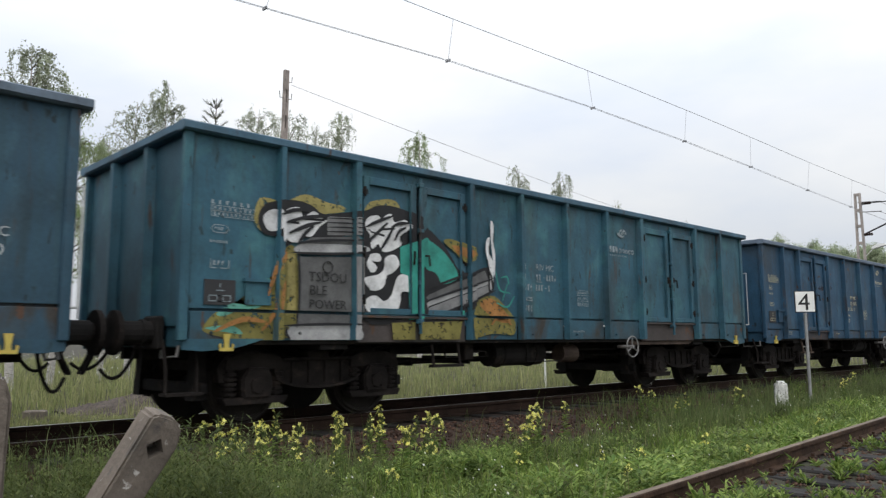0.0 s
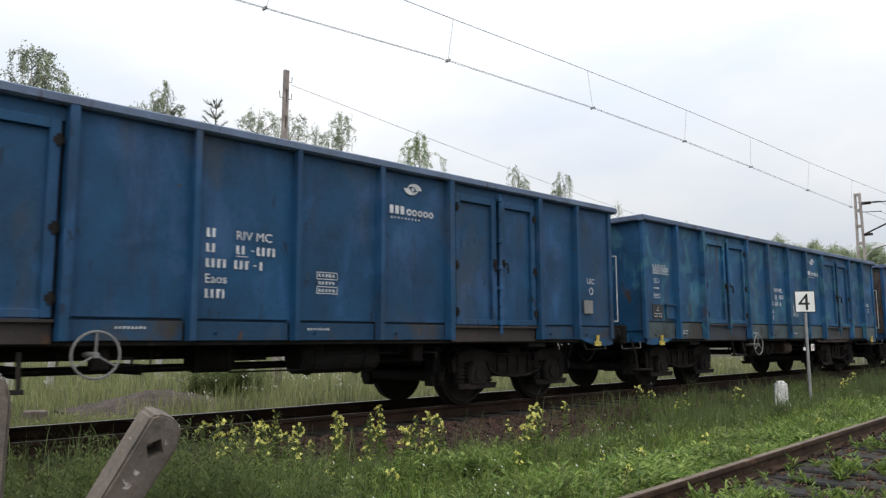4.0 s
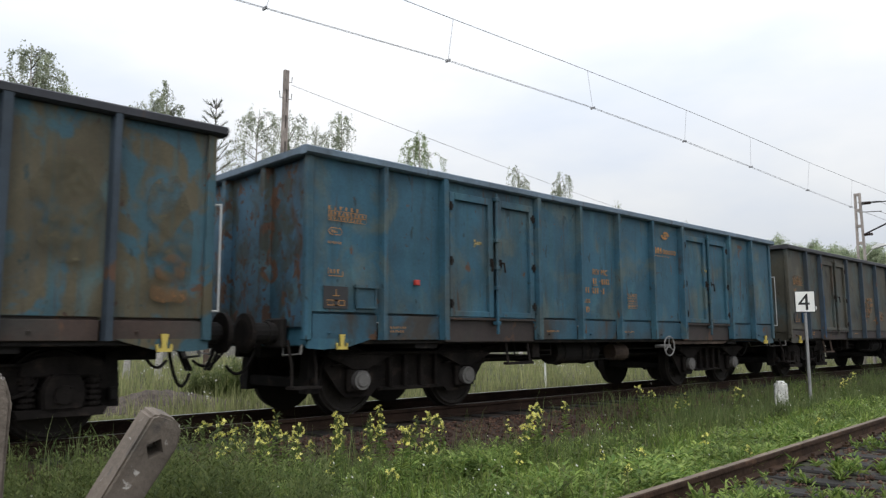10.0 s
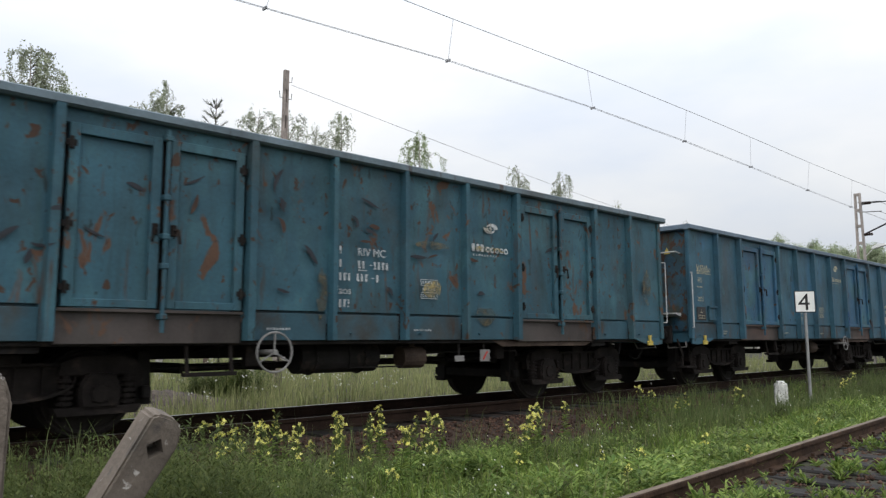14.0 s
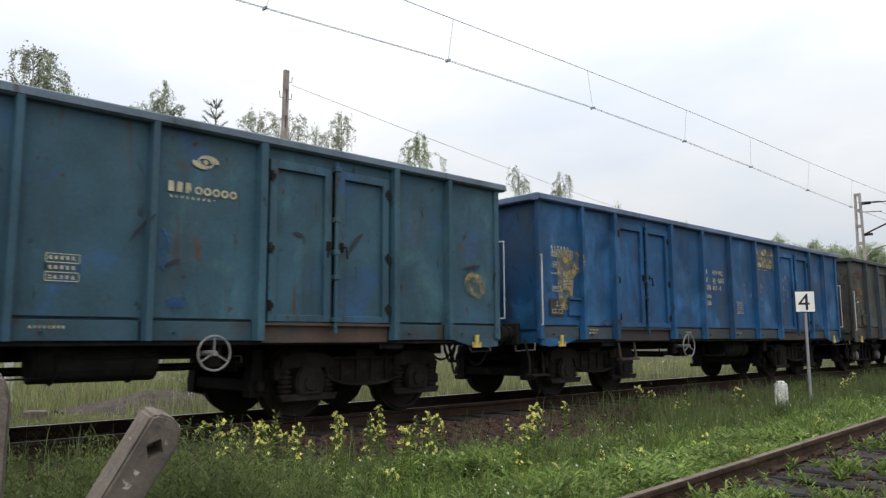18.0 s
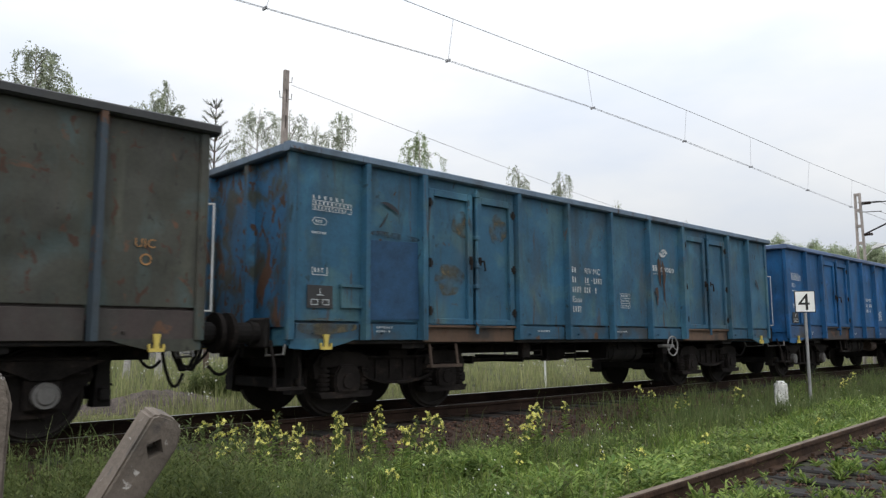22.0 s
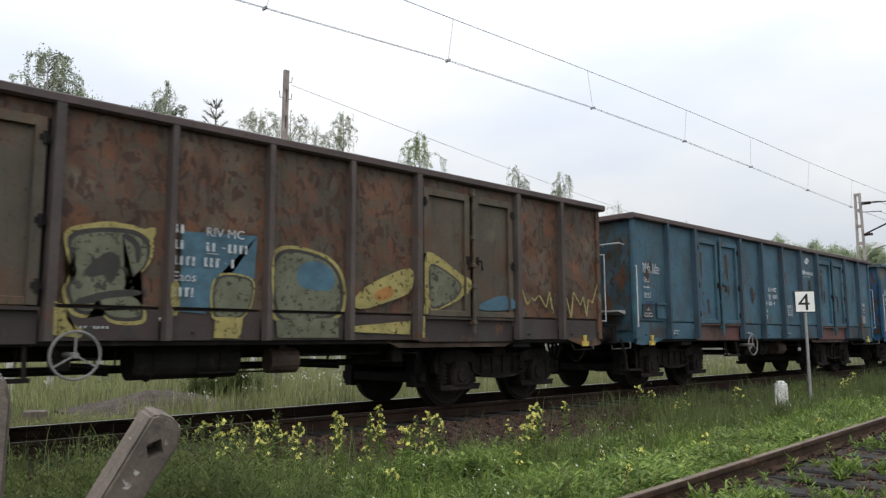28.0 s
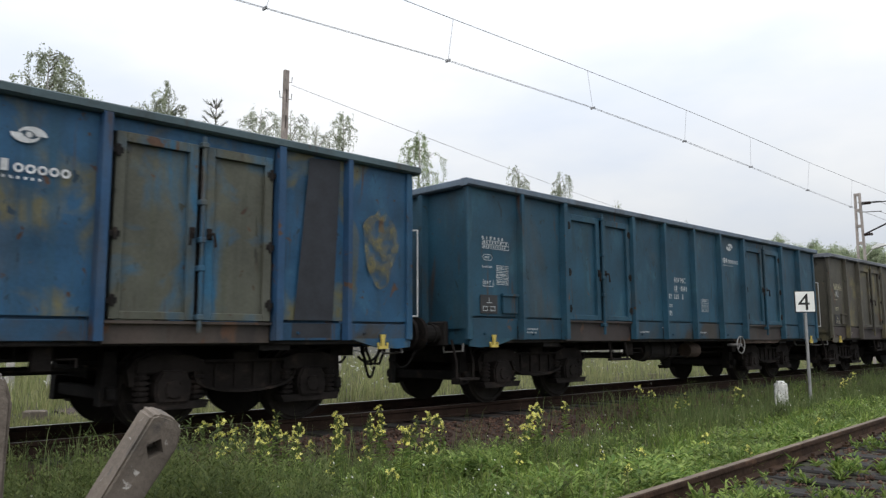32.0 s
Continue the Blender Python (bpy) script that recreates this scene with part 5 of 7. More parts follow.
# ---- trees ----
def tree_birch(name, x, y, h, spread, seed, label, leaves=5200, dense=1.0, low=0.25, leaf=1.0, droop=1.0, mat=None):
    rng = random.Random(seed)
    z0 = height(x, y) - 0.1
    t = new(name)
    t.location = (x, y, z0)
    tagged(t, label, "tree")
    bm = B()
    pts, p = [], Vector((0, 0, 0))
    for k in range(9):
        pts.append(p.copy())
        p += Vector((rng.uniform(-0.12, 0.12), rng.uniform(-0.12, 0.12), h / 8))
    lean = pts[-1].copy()
    pts = [q - Vector((lean.x, lean.y, 0)) * (k / 8) for k, q in enumerate(pts)]
    for k in range(8):
        cyl(bm, pts[k], pts[k + 1], 0.012 * h * (1 - k / 8.6), 8, 0.012 * h * (1 - (k + 1) / 8.6))
    part("trunk", bm, M_BIRCHBARK, t)
    limbs = B()
    tips = []
    for k in range(int(26 * dense)):
        u = low + (0.985 - low) * ((k + rng.random()) / (26 * dense)) ** 0.5
        i = min(7, int(u * 8))
        base = pts[i].lerp(pts[i + 1], u * 8 - i)
        a = rng.uniform(0, 2 * math.pi)
        reach = min(spread, 0.22 + 0.8 * ((1 - u) * h) ** 0.6) * rng.uniform(0.5, 1.1)
        mid = base + Vector((math.cos(a) * reach * 0.55, math.sin(a) * reach * 0.55, reach * 0.4))
        end = base + Vector((math.cos(a) * reach, math.sin(a) * reach, reach * rng.uniform(0.0, 0.4)))
        cyl(limbs, base, mid, 0.009 * reach + 0.006, 5, 0.005 * reach + 0.003)
        cyl(limbs, mid, end, 0.005 * reach + 0.003, 5, 0.002)
        for _ in range(9):
            f = rng.uniform(0.15, 1.0)
            b = mid.lerp(end, f) if f > 0.5 else base.lerp(mid, 0.5 + f)
            drop = rng.uniform(0.6, 2.6) * (0.25 + 0.12 * h / 3) * droop
            tips.append((b, b + Vector((rng.uniform(-0.2, 0.2), rng.uniform(-0.2, 0.2), -drop))))
        tips += [(mid, end)] * 2
    for _ in range(16):
        b = pts[8] + Vector((rng.gauss(0, 0.16), rng.gauss(0, 0.16), rng.uniform(-1.3, 0.15)))
        tips.append((b, b + Vector((rng.uniform(-0.3, 0.3), rng.uniform(-0.3, 0.3), -0.5))))
    tagged(part("branching", limbs, M_BARK, t), kind="stuff")
    nr = np.random.default_rng(seed)
    ends = np.array([(tuple(a), tuple(b)) for a, b in tips])
    pick = ends[nr.integers(0, len(ends), leaves)]
    u = nr.random((leaves, 1))
    loose = (0.04 if droop > 0.7 else 0.09) * leaf
    c = pick[:, 0] * (1 - u) + pick[:, 1] * u + nr.normal(0, 1, (leaves, 3)) * (loose, loose, loose * 1.3)
    size = leaf * nr.uniform(0.02, 0.04, (leaves, 1))
    d = np.stack([nr.uniform(-1, 1, leaves), nr.uniform(-1, 1, leaves), nr.uniform(-1.4, -0.1, leaves)], 1)
    d /= np.linalg.norm(d, axis=1, keepdims=True)
    e = np.cross(d, nr.uniform(-1, 1, (leaves, 3)))
    e /= np.linalg.norm(e, axis=1, keepdims=True)
    v = np.stack([c - d * size, c + e * size * 0.6, c + d * size * 1.3, c - e * size * 0.6], 1)
    me = bpy.data.meshes.new("crown")
    me.vertices.add(leaves * 4)
    me.vertices.foreach_set("co", v.ravel())
    me.loops.add(leaves * 4)
    me.loops.foreach_set("vertex_index", np.arange(leaves * 4))
    me.polygons.add(leaves)
    me.polygons.foreach_set("loop_start", np.arange(leaves) * 4)
    me.update(calc_edges=True)
    me.materials.append(mat or (M_HAZYLEAF if leaf > 2 else M_BIRCH))
    crown = new("crown", me)
    crown.parent = t
    tagged(crown, kind="stuff")
    return t


def tree_pine(x, y, h, seed, label, spread=0.22):
    rng = random.Random(seed)
    t = new("pine_tree")
    t.location = (x, y, height(x, y) - 0.1)
    tagged(t, label, "tree")
    part("trunk", cyl(B(), (0, 0, 0), (0.1, 0, h), 0.011 * h, 8, 0.012), M_BARK, t)
    vs, fs = [], []
    limbs = B()
    for k in range(15):
        u = 0.4 + 0.6 * k / 15
        z = h * u
        for j in range(5):
            a = j * 1.2566 + rng.uniform(-0.3, 0.3) + k
            r = h * spread * (1.06 - u) * rng.uniform(0.7, 1.15) + 0.12
            end = Vector((math.cos(a) * r, math.sin(a) * r, z + r * 0.75))
            st = Vector((0.1 * u, 0, z))
            cyl(limbs, st, end, 0.018, 4, 0.006)
            for _ in range(44):
                f = rng.uniform(0.15, 1.0)
                c = st.lerp(end, f)
                d = (end - st).normalized() * 0.6 + Vector((rng.uniform(-1, 1), rng.uniform(-1, 1), rng.uniform(-0.4, 1)))
                d = d.normalized() * 0.16
                e = d.cross(Vector((0.3, 0.2, 1))).normalized() * 0.012
                n = len(vs)
                vs += [tuple(c - e), tuple(c + e), tuple(c + d)]
                fs.append((n, n + 1, n + 2))
    tagged(part("branching", limbs, M_BARK, t), kind="stuff")
    tagged(pymesh("crown", vs, fs, M_PINE, t), kind="stuff")
    return t


TREES = []


def build_trees():
    # place in plan, height of the top, reach of the crown
    spec = [(5.74, 14.39, 9.72, 1.5, 7600, 1.2, "tall birch with drooping twigs and sparse leaves"), (6.95, 15.2, 8.85, 1.25, 9500, 1.5, "leafy round willow standing close to a taller birch"),
            (4.9, 15.4, 8.0, 1.4, 6000, 1.0, "lower birch filling in behind the tall one"),
            (11.67, 18.7, 11.04, 1.15, 6500, 1.0, "birch with a loose drooping crown"), (11.02, 20.04, 10.47, 0.9, 3000, 0.8, "slim birch with a bent thin top"), (9.8, 19.42, 8.7, 1.2, 4200, 0.9, "small bushy birch in the hedge"),
            (15.75, 18.92, 10.96, 1.1, 5200, 1.0, "birch with hanging leafy twigs"), (17.34, 19.15, 11.3, 0.85, 3600, 0.8, "thin birch growing behind the pole"),
            (21.03, 20.29, 12.2, 1.2, 6000, 1.0, "birch with a rounded drooping crown"), (20.0, 20.9, 11.55, 0.9, 2200, 0.7, "slight young birch beside another"), (26.67, 20.88, 12.5, 1.25, 7500, 1.2, "dense round-topped birch above the train"),
            (34.95, 20.97, 11.86, 0.95, 4400, 0.8, "young birch over the train"), (38.19, 20.15, 11.86, 1.15, 5600, 0.9, "bushy birch over the train"), (50.33, 23.73, 11.98, 0.8, 1300, 0.6, "distant slender birch beyond the meadow"),
            (66.17, 26.37, 12.54, 0.9, 1300, 0.6, "distant thin birch beyond the meadow")]
    for k, (x, y, z, s, n, q, label) in enumerate(spec):
        TREES.append(tree_birch("willow_tree" if k == 1 else "birch_tree", x, y, z - height(x, y), s * 1.9, 100 + k, label, int(n * 1.9), q * 1.15, droop=0.35 if k == 1 else 1.0, mat=M_WILLOW if k in (1, 10) else None))
    tree_pine(13.66, 18.9, 11.4, 7, "young pine with upright shoots", 0.2)
    # edge of the wood far along the line
    for k in range(30):
        u = (k % 17) / 16 + (0.03 if k > 16 else 0)
        x, y = (74 if k < 17 else 84) + 17.5 * min(1.0, u * 2.2) + (k % 3) * 2.5, 23.5 - 8 * u + (k % 2) * 2
        z = (11.0, 11.9, 10.6, 12.6, 11.4, 12.1, 11.0, 11.8)[k % 8]
        TREES.append(tree_birch("woodland_tree", x, y, z - (0.2 if k < 17 else -0.4), 2.6, 300 + k, "distant leafy tree at the woodland edge", 7000, 1.4, 0.1, 2.4, droop=0.6))


build_trees()


# ---- grass and flowers ----
def blades(name, count, place, tall, wide, mat, label, seed, lean=0.5):
    rng = np.random.default_rng(seed)
    x, y = place(rng, count)
    n = len(x)
    z = np.array([height(a, b) for a, b in zip(x, y)])
    lush = np.array([0.8 + 0.9 * noise.noise(Vector((a * 0.9, b * 1.1, seed))) + 0.35 * noise.noise(Vector((a * 3.1, b * 3.1, seed))) for a, b in zip(x, y)])
    h = (tall[0] + (tall[1] - tall[0]) * rng.random(n) ** 1.6) * np.clip(lush, 0.25, 1.6)
    a = rng.random(n) * 2 * np.pi
    w = wide * (0.6 + 0.8 * rng.random(n))
    l = lean * h * rng.random(n)
    b = rng.random(n) * 2 * np.pi
    dx, dy = np.cos(a) * w, np.sin(a) * w
    lx, ly = np.cos(b) * l, np.sin(b) * l
    v = np.empty((n, 5, 3))
    v[:, 0] = np.stack([x - dx, y - dy, z - 0.03], 1)
    v[:, 1] = np.stack([x + dx, y + dy, z - 0.03], 1)
    v[:, 2] = np.stack([x + dx * 0.7 + lx * 0.35, y + dy * 0.7 + ly * 0.35, z + h * 0.6], 1)
    v[:, 3] = np.stack([x - dx * 0.7 + lx * 0.35, y - dy * 0.7 + ly * 0.35, z + h * 0.6], 1)
    v[:, 4] = np.stack([x + lx, y + ly, z + h], 1)
    me = bpy.data.meshes.new(name)
    i = np.arange(n)[:, None] * 5
    me.vertices.add(n * 5)
    me.vertices.foreach_set("co", v.ravel())
    quads, tris = i + np.array([[0, 1, 2, 3]]), i + np.array([[3, 2, 4]])
    loops = np.concatenate([quads.ravel(), tris.ravel()])
    me.loops.add(len(loops))
    me.loops.foreach_set("vertex_index", loops)
    me.polygons.add(2 * n)
    me.polygons.foreach_set("loop_start", np.concatenate([np.arange(n) * 4, 4 * n + np.arange(n) * 3]))
    me.update(calc_edges=True)
    me.materials.append(mat)
    ob = new(name, me)
    tagged(ob, label, "grass", kind="stuff")
    return ob


def near_band(rng, n):
    # thick by the camera, thinner away; kept off the siding's rail
    d = 3.6 + 24 * rng.random(n) ** 1.7
    a = 0.7615 + np.arctan(-0.66 + 1.3 * rng.random(n))
    x, y = EYE[0] + d * np.sin(a), EYE[1] + d * np.cos(a)
    keep = (y < -1.5 + 0.3 * np.sin(x * 2.1) - 1.25 * np.exp(-((x - 6.6) / 3.6) ** 4)) & (y > -5.86 + 0.062 * (x - 5.0) + 0.09)
    x, y = x[keep], y[keep]
    c = np.array([noise.noise(Vector((a * 0.9, b * 1.3, 31))) + 0.5 * noise.noise(Vector((a * 2.6, b * 2.6, 32))) for a, b in zip(x, y)])
    keep = c > -0.42 + 0.3 * rng.random(len(x))
    return x[keep], y[keep]


def herbs(name, count, place, tall, leaves, size, mat, label, seed, rise=0.5, low=0.1):
    """Leafy plants: a thin stem each with pointed leaves round it."""
    rng = np.random.default_rng(seed)
    x, y = place(rng, count)
    n = len(x)
    z = np.array([height(a, b) for a, b in zip(x, y)])
    lush = np.array([1.0 + 0.7 * noise.noise(Vector((a * 0.8, b * 0.9, seed))) for a, b in zip(x, y)])
    h = (tall[0] + (tall[1] - tall[0]) * rng.random(n)) * lush
    lx, ly = rng.normal(0, 0.12, n) * h, rng.normal(0, 0.12, n) * h
    u = low + (1 - low) * rng.random((n, leaves))
    a = rng.random((n, leaves)) * 2 * np.pi
    long = size[0] * (0.55 + 0.9 * rng.random((n, leaves))) * (1.15 - 0.6 * u) * np.clip(lush, 0.6, 1.4)[:, None]
    up = rise * (0.2 + rng.random((n, leaves)))
    c = np.stack([x[:, None] + lx[:, None] * u, y[:, None] + ly[:, None] * u, z[:, None] + h[:, None] * u], 2)
    d = np.stack([np.cos(a), np.sin(a), up], 2) * long[:, :, None]
    e = np.stack([-np.sin(a), np.cos(a), 0 * a], 2) * (long * size[1] / size[0] / 2)[:, :, None]
    tip = c + d - np.array([0, 0, 1.0]) * (long * 0.3)[:, :, None]
    v = np.stack([c, c + d * 0.5 + e, tip, c + d * 0.5 - e], 2).reshape(-1, 3)
    s = np.stack([np.stack([x - 0.003, y, z - 0.03], 1), np.stack([x + 0.003, y, z - 0.03], 1), np.stack([x + lx, y + ly, z + h], 1)], 1).reshape(-1, 3)
    me = bpy.data.meshes.new(name)
    m = n * leaves
    me.vertices.add(m * 4 + n * 3)
    me.vertices.foreach_set("co", np.concatenate([v, s]).ravel())
    me.loops.add(m * 4 + n * 3)
    me.loops.foreach_set("vertex_index", np.arange(m * 4 + n * 3))
    me.polygons.add(m + n)
    me.polygons.foreach_set("loop_start", np.concatenate([np.arange(m) * 4, m * 4 + np.arange(n) * 3]))
    me.update(calc_edges=True)
    me.materials.append(mat)
    tagged(new(name, me), label, "weeds", kind="stuff")


def clumps(band, f, at, seed):
    """A band thinned out to patches."""
    def place(rng, n):
        x, y = band(rng, n)
        c = np.array([noise.noise(Vector((a * f, b * f, seed))) for a, b in zip(x, y)])
        return x[c > at], y[c > at]
    return place


def siding_floor(rng, n):
    x = 3.0 + 20 * rng.random(n) ** 1.5
    return x, -5.86 + 0.062 * (x - 5.0) - 0.12 - 1.9 * rng.random(n)


def rail_foot(rng, n):
    x = 3.2 + 18 * rng.random(n) ** 1.4
    return x, -5.86 + 0.062 * (x - 5.0) + 0.1 + 0.9 * rng.random(n) ** 1.5


def meadow(rng, n):
    d = 10 + 45 * rng.random(n) ** 1.6
    a = 0.7615 + np.arctan(-0.66 + 1.3 * rng.random(n))
    x, y = EYE[0] + d * np.sin(a), EYE[1] + d * np.cos(a)
    k = (y > 3.0) & (((x - 6.9) / 2.2) ** 2 + ((y - 7.2) / 1.1) ** 2 > 1) & ((y > 6.6) | (x > 5.6) | (x < 3.2))
    return x[k], y[k]


def worn_patch(rng, n):
    return 3.2 + 2.4 * rng.random(n), 2.7 + 3.9 * rng.random(n)


def rail_band(rng, n):
    x = 1.0 + 30 * rng.random(n) ** 1.25
    y = -1.35 - 2.4 * rng.random(n)
    bare = np.exp(-((x - 6.8) / 4.0) ** 4) * (y > -2.75)
    k = rng.random(n) > 0.985 * bare
    return x[k], y[k]


def corner_band(rng, n):
    x = 0.9 + 2.0 * rng.random(n)
    y = -5.3 + 2.9 * rng.random(n)
    return x, y


def leaf_band(rng, n):
    x = 3.4 + 16 * rng.random(n) ** 1.4
    y = -5.86 + 0.062 * (x - 5.0) + 0.1 + 1.5 * rng.random(n) ** 1.4
    c = np.array([noise.noise(Vector((a * 1.1, b * 1.4, 8))) for a, b in zip(x, y)])
    k = c > -0.12
    return x[k], y[k]


def bush_spot(rng, n):
    return 8.9 + 0.55 * rng.normal(0, 1, n), 8.3 + 0.35 * rng.normal(0, 1, n)


def build_grass():
    blades("grass", 85000, near_band, (0.06, 0.24), 0.0062, M_GRASS, "short green grass between the two tracks", 1, 1.4)
    blades("tall_grass", 24000, near_band, (0.14, 0.36), 0.004, M_GRASSDULL, "taller dull grass between the two tracks", 2, 1.0)
    blades("wild_grass", 26000, rail_band, (0.14, 0.46), 0.0045, M_GRASSDULL, "wild dark grass along the main track", 5, 0.7)
    blades("thicket_grass", 700, corner_band, (0.25, 0.6), 0.0035, M_GRASSDULL, "fine-stemmed grass beside the concrete posts", 6, 0.5)
    blades("leafy_weeds", 26000, leaf_band, (0.05, 0.2), 0.014, M_BROADLEAF, "bright broad-leaved weeds beside the siding's rail", 7, 1.4)
    blades("low_leaves", 20000, near_band, (0.03, 0.14), 0.013, M_BROADLEAF, "broad low leaves among the grass", 8, 1.4)
    blades("dry_stalks", 7000, near_band, (0.1, 0.4), 0.0024, M_STRAW, "dry straw-coloured stalks among the grass", 9, 0.5)
    blades("verge_grass", 7000, verge, (0.2, 0.46), 0.0045, M_GRASSDULL, "tall soft grass round the sign and marker stone", 12, 0.6)
    herbs("feathery_weeds", 1100, corner_band, (0.3, 0.62), 62, (0.06, 0.009), M_HERB, "dense feathery weeds round the concrete posts", 41, 0.9, 0.25)
    herbs("leafy_herbs", 3000, clumps(near_band, 0.8, -0.1, 42), (0.1, 0.28), 22, (0.08, 0.017), M_HERB, "low dull-green herbs among the grass", 43, 0.8)
    herbs("bright_herbs", 4600, clumps(near_band, 0.7, 0.0, 44), (0.06, 0.22), 18, (0.1, 0.027), M_BROADLEAF, "bright green leafy herbs among the grass", 45, 0.7)
    herbs("flower_bed_herbs", 420, flower_bed, (0.14, 0.28), 26, (0.1, 0.024), M_BROADLEAF, "bushy green weeds under the yellow flowers", 49, 0.8)
    herbs("rail_foot_weeds", 2200, rail_foot, (0.04, 0.18), 14, (0.11, 0.03), M_BROADLEAF, "bright weeds crowding the siding's rail", 46, 0.7)
    herbs("sleeper_weeds", 2600, clumps(siding_floor, 1.7, 0.1, 47), (0.03, 0.18), 16, (0.075, 0.024), M_BROADLEAF, "rosettes of broad leaves between the sleepers", 48, 1.3)
    herbs("meadow_bush", 240, bush_spot, (0.5, 1.0), 60, (0.12, 0.02), M_HERB, "dark green bushy weeds beside the gravel heap", 50, 0.9)
    blades("short_grass", 7000, worn_patch, (0.05, 0.2), 0.006, M_MEADOW, "short grass on a worn patch beyond the track", 10, 0.8)
    blades("meadow_grass", 70000, meadow, (0.26, 0.8), 0.008, M_MEADOW, "tall pale meadow grass behind the railway", 4, 0.6)


def verge(rng, n):
    x = 9.0 + 11 * rng.random(n)
    return x, -3.9 + 0.75 * rng.random(n) + 0.03 * (x - 9)


def flower_bed(rng, n):
    return 3.0 + 3.6 * rng.random(n), -4.3 + 2.0 * rng.random(n)


build_grass()


def build_ballast_stones():
    """Loose stones along the shoulder of the main track."""
    rng = np.random.default_rng(77)
    n = 9000
    x, y = 0.5 + 22 * rng.random(n) ** 1.2, -1.3 - 1.5 * rng.random(n) ** 1.3
    m = 3500
    xs = 3.0 + 14 * rng.random(m) ** 1.4
    x, y, n = np.concatenate([x, xs]), np.concatenate([y, -5.86 + 0.062 * (xs - 5.0) - 0.1 - 1.5 * rng.random(m)]), n + m
    r = 0.012 + 0.022 * rng.random(n)
    z = np.array([height(a, b) for a, b in zip(x, y)]) + r * 0.3
    base = np.array([(1, 0, 0), (-1, 0, 0), (0, 1, 0), (0, -1, 0), (0, 0, 0.8), (0, 0, -0.8)])
    v = base[None] * r[:, None, None] * (0.7 + 0.6 * rng.random((n, 6, 1))) + rng.normal(0, 0.25, (n, 6, 3)) * r[:, None, None] + np.stack([x, y, z], 1)[:, None]
    tri = np.array([(0, 2, 4), (2, 1, 4), (1, 3, 4), (3, 0, 4), (2, 0, 5), (1, 2, 5), (3, 1, 5), (0, 3, 5)])
    me = bpy.data.meshes.new("ballast_stones")
    me.vertices.add(n * 6)
    me.vertices.foreach_set("co", v.ravel())
    loops = (np.arange(n)[:, None, None] * 6 + tri[None]).ravel()
    me.loops.add(len(loops))
    me.loops.foreach_set("vertex_index", loops)
    me.polygons.add(n * 8)
    me.polygons.foreach_set("loop_start", np.arange(n * 8) * 3)
    me.update(calc_edges=True)
    me.materials.append(M_PEBBLE)
    tagged(new("ballast_stones", me), "loose brown ballast stones along the main track", "ballast", kind="stuff")


build_ballast_stones()


def flower_plant(seed, h, heads, mat, label):
    """An upright plant with narrow leaves and small four-petalled flowers at its top."""
    rng = random.Random(seed)
    p = new("flowering_plant")
    tagged(p, label, "flower", "flowers between the tracks")
    tips = []
    bm = B()
    bend = Vector((rng.uniform(-0.08, 0.08), rng.uniform(-0.08, 0.08), 0))
    prev = Vector((0, 0, -0.05))
    for k in range(1, 5):
        q = Vector((bend.x * (k / 4) ** 2, bend.y * (k / 4) ** 2, h * k / 4))
        cyl(bm, prev, q, 0.007 - 0.001 * k, 5)
        if k >= 4:
            for _ in range(7):
                a = rng.uniform(0, 6.28)
                e = q + Vector((math.cos(a) * 0.05, math.sin(a) * 0.05, rng.uniform(-0.13, 0.04)))
                cyl(bm, q, e, 0.003, 4)
                tips.append(e)
        prev = q
    tips.append(prev)
    # pods standing out under the flowers
    for _ in range(12):
        z = h * rng.uniform(0.72, 0.98)
        a = rng.uniform(0, 6.28)
        c = Vector((bend.x * (z / h) ** 2, bend.y * (z / h) ** 2, z))
        cyl(bm, c, c + Vector((math.cos(a) * 0.035, math.sin(a) * 0.035, 0.045)), 0.0028, 4)
    part("stem", bm, M_STEM, p)
    vs, fs = [], []
    for k in range(50):
        z = h * rng.uniform(0.02, 0.75)
        a = rng.uniform(0, 6.28)
        L = rng.uniform(0.06, 0.15) * (1.1 - 0.5 * z / h)
        c = Vector((bend.x * (z / h) ** 2, bend.y * (z / h) ** 2, z))
        d = Vector((math.cos(a), math.sin(a), rng.uniform(0.2, 0.9))).normalized()
        e = Vector((-math.sin(a), math.cos(a), 0)) * L * 0.16
        n = len(vs)
        L *= 0.8
        vs += [tuple(c), tuple(c + d * L * 0.5 + e), tuple(c + d * L - Vector((0, 0, L * 0.25))), tuple(c + d * L * 0.5 - e)]
        fs.append((n, n + 1, n + 2, n + 3))
    pymesh("leaves", vs, fs, M_BROADLEAF, p)
    rng.shuffle(tips)
    for tip in tips[:heads]:
        vs, fs = [], []
        for f in range(rng.randint(1, 3)):
            c = tip + Vector((rng.gauss(0, 0.016), rng.gauss(0, 0.016), rng.uniform(-0.01, 0.03)))
            up = Vector((rng.uniform(-1, 1), rng.uniform(-1, 1), 0.55)).normalized()
            u = up.orthogonal().normalized()
            v = up.cross(u)
            for k in range(4):
                a = k * math.pi / 2
                o = u * math.cos(a) + v * math.sin(a)
                q = u * math.cos(a + 1.57) + v * math.sin(a + 1.57)
                n = len(vs)
                s = 0.0135
                vs += [tuple(c), tuple(c + o * s + q * s * 0.6 + up * 0.004), tuple(c + o * s * 1.5 + up * 0.006), tuple(c + o * s - q * s * 0.6 + up * 0.004)]
                fs.append((n, n + 1, n + 2, n + 3))
        pymesh("flower_head", vs, fs, mat, p)
    return p


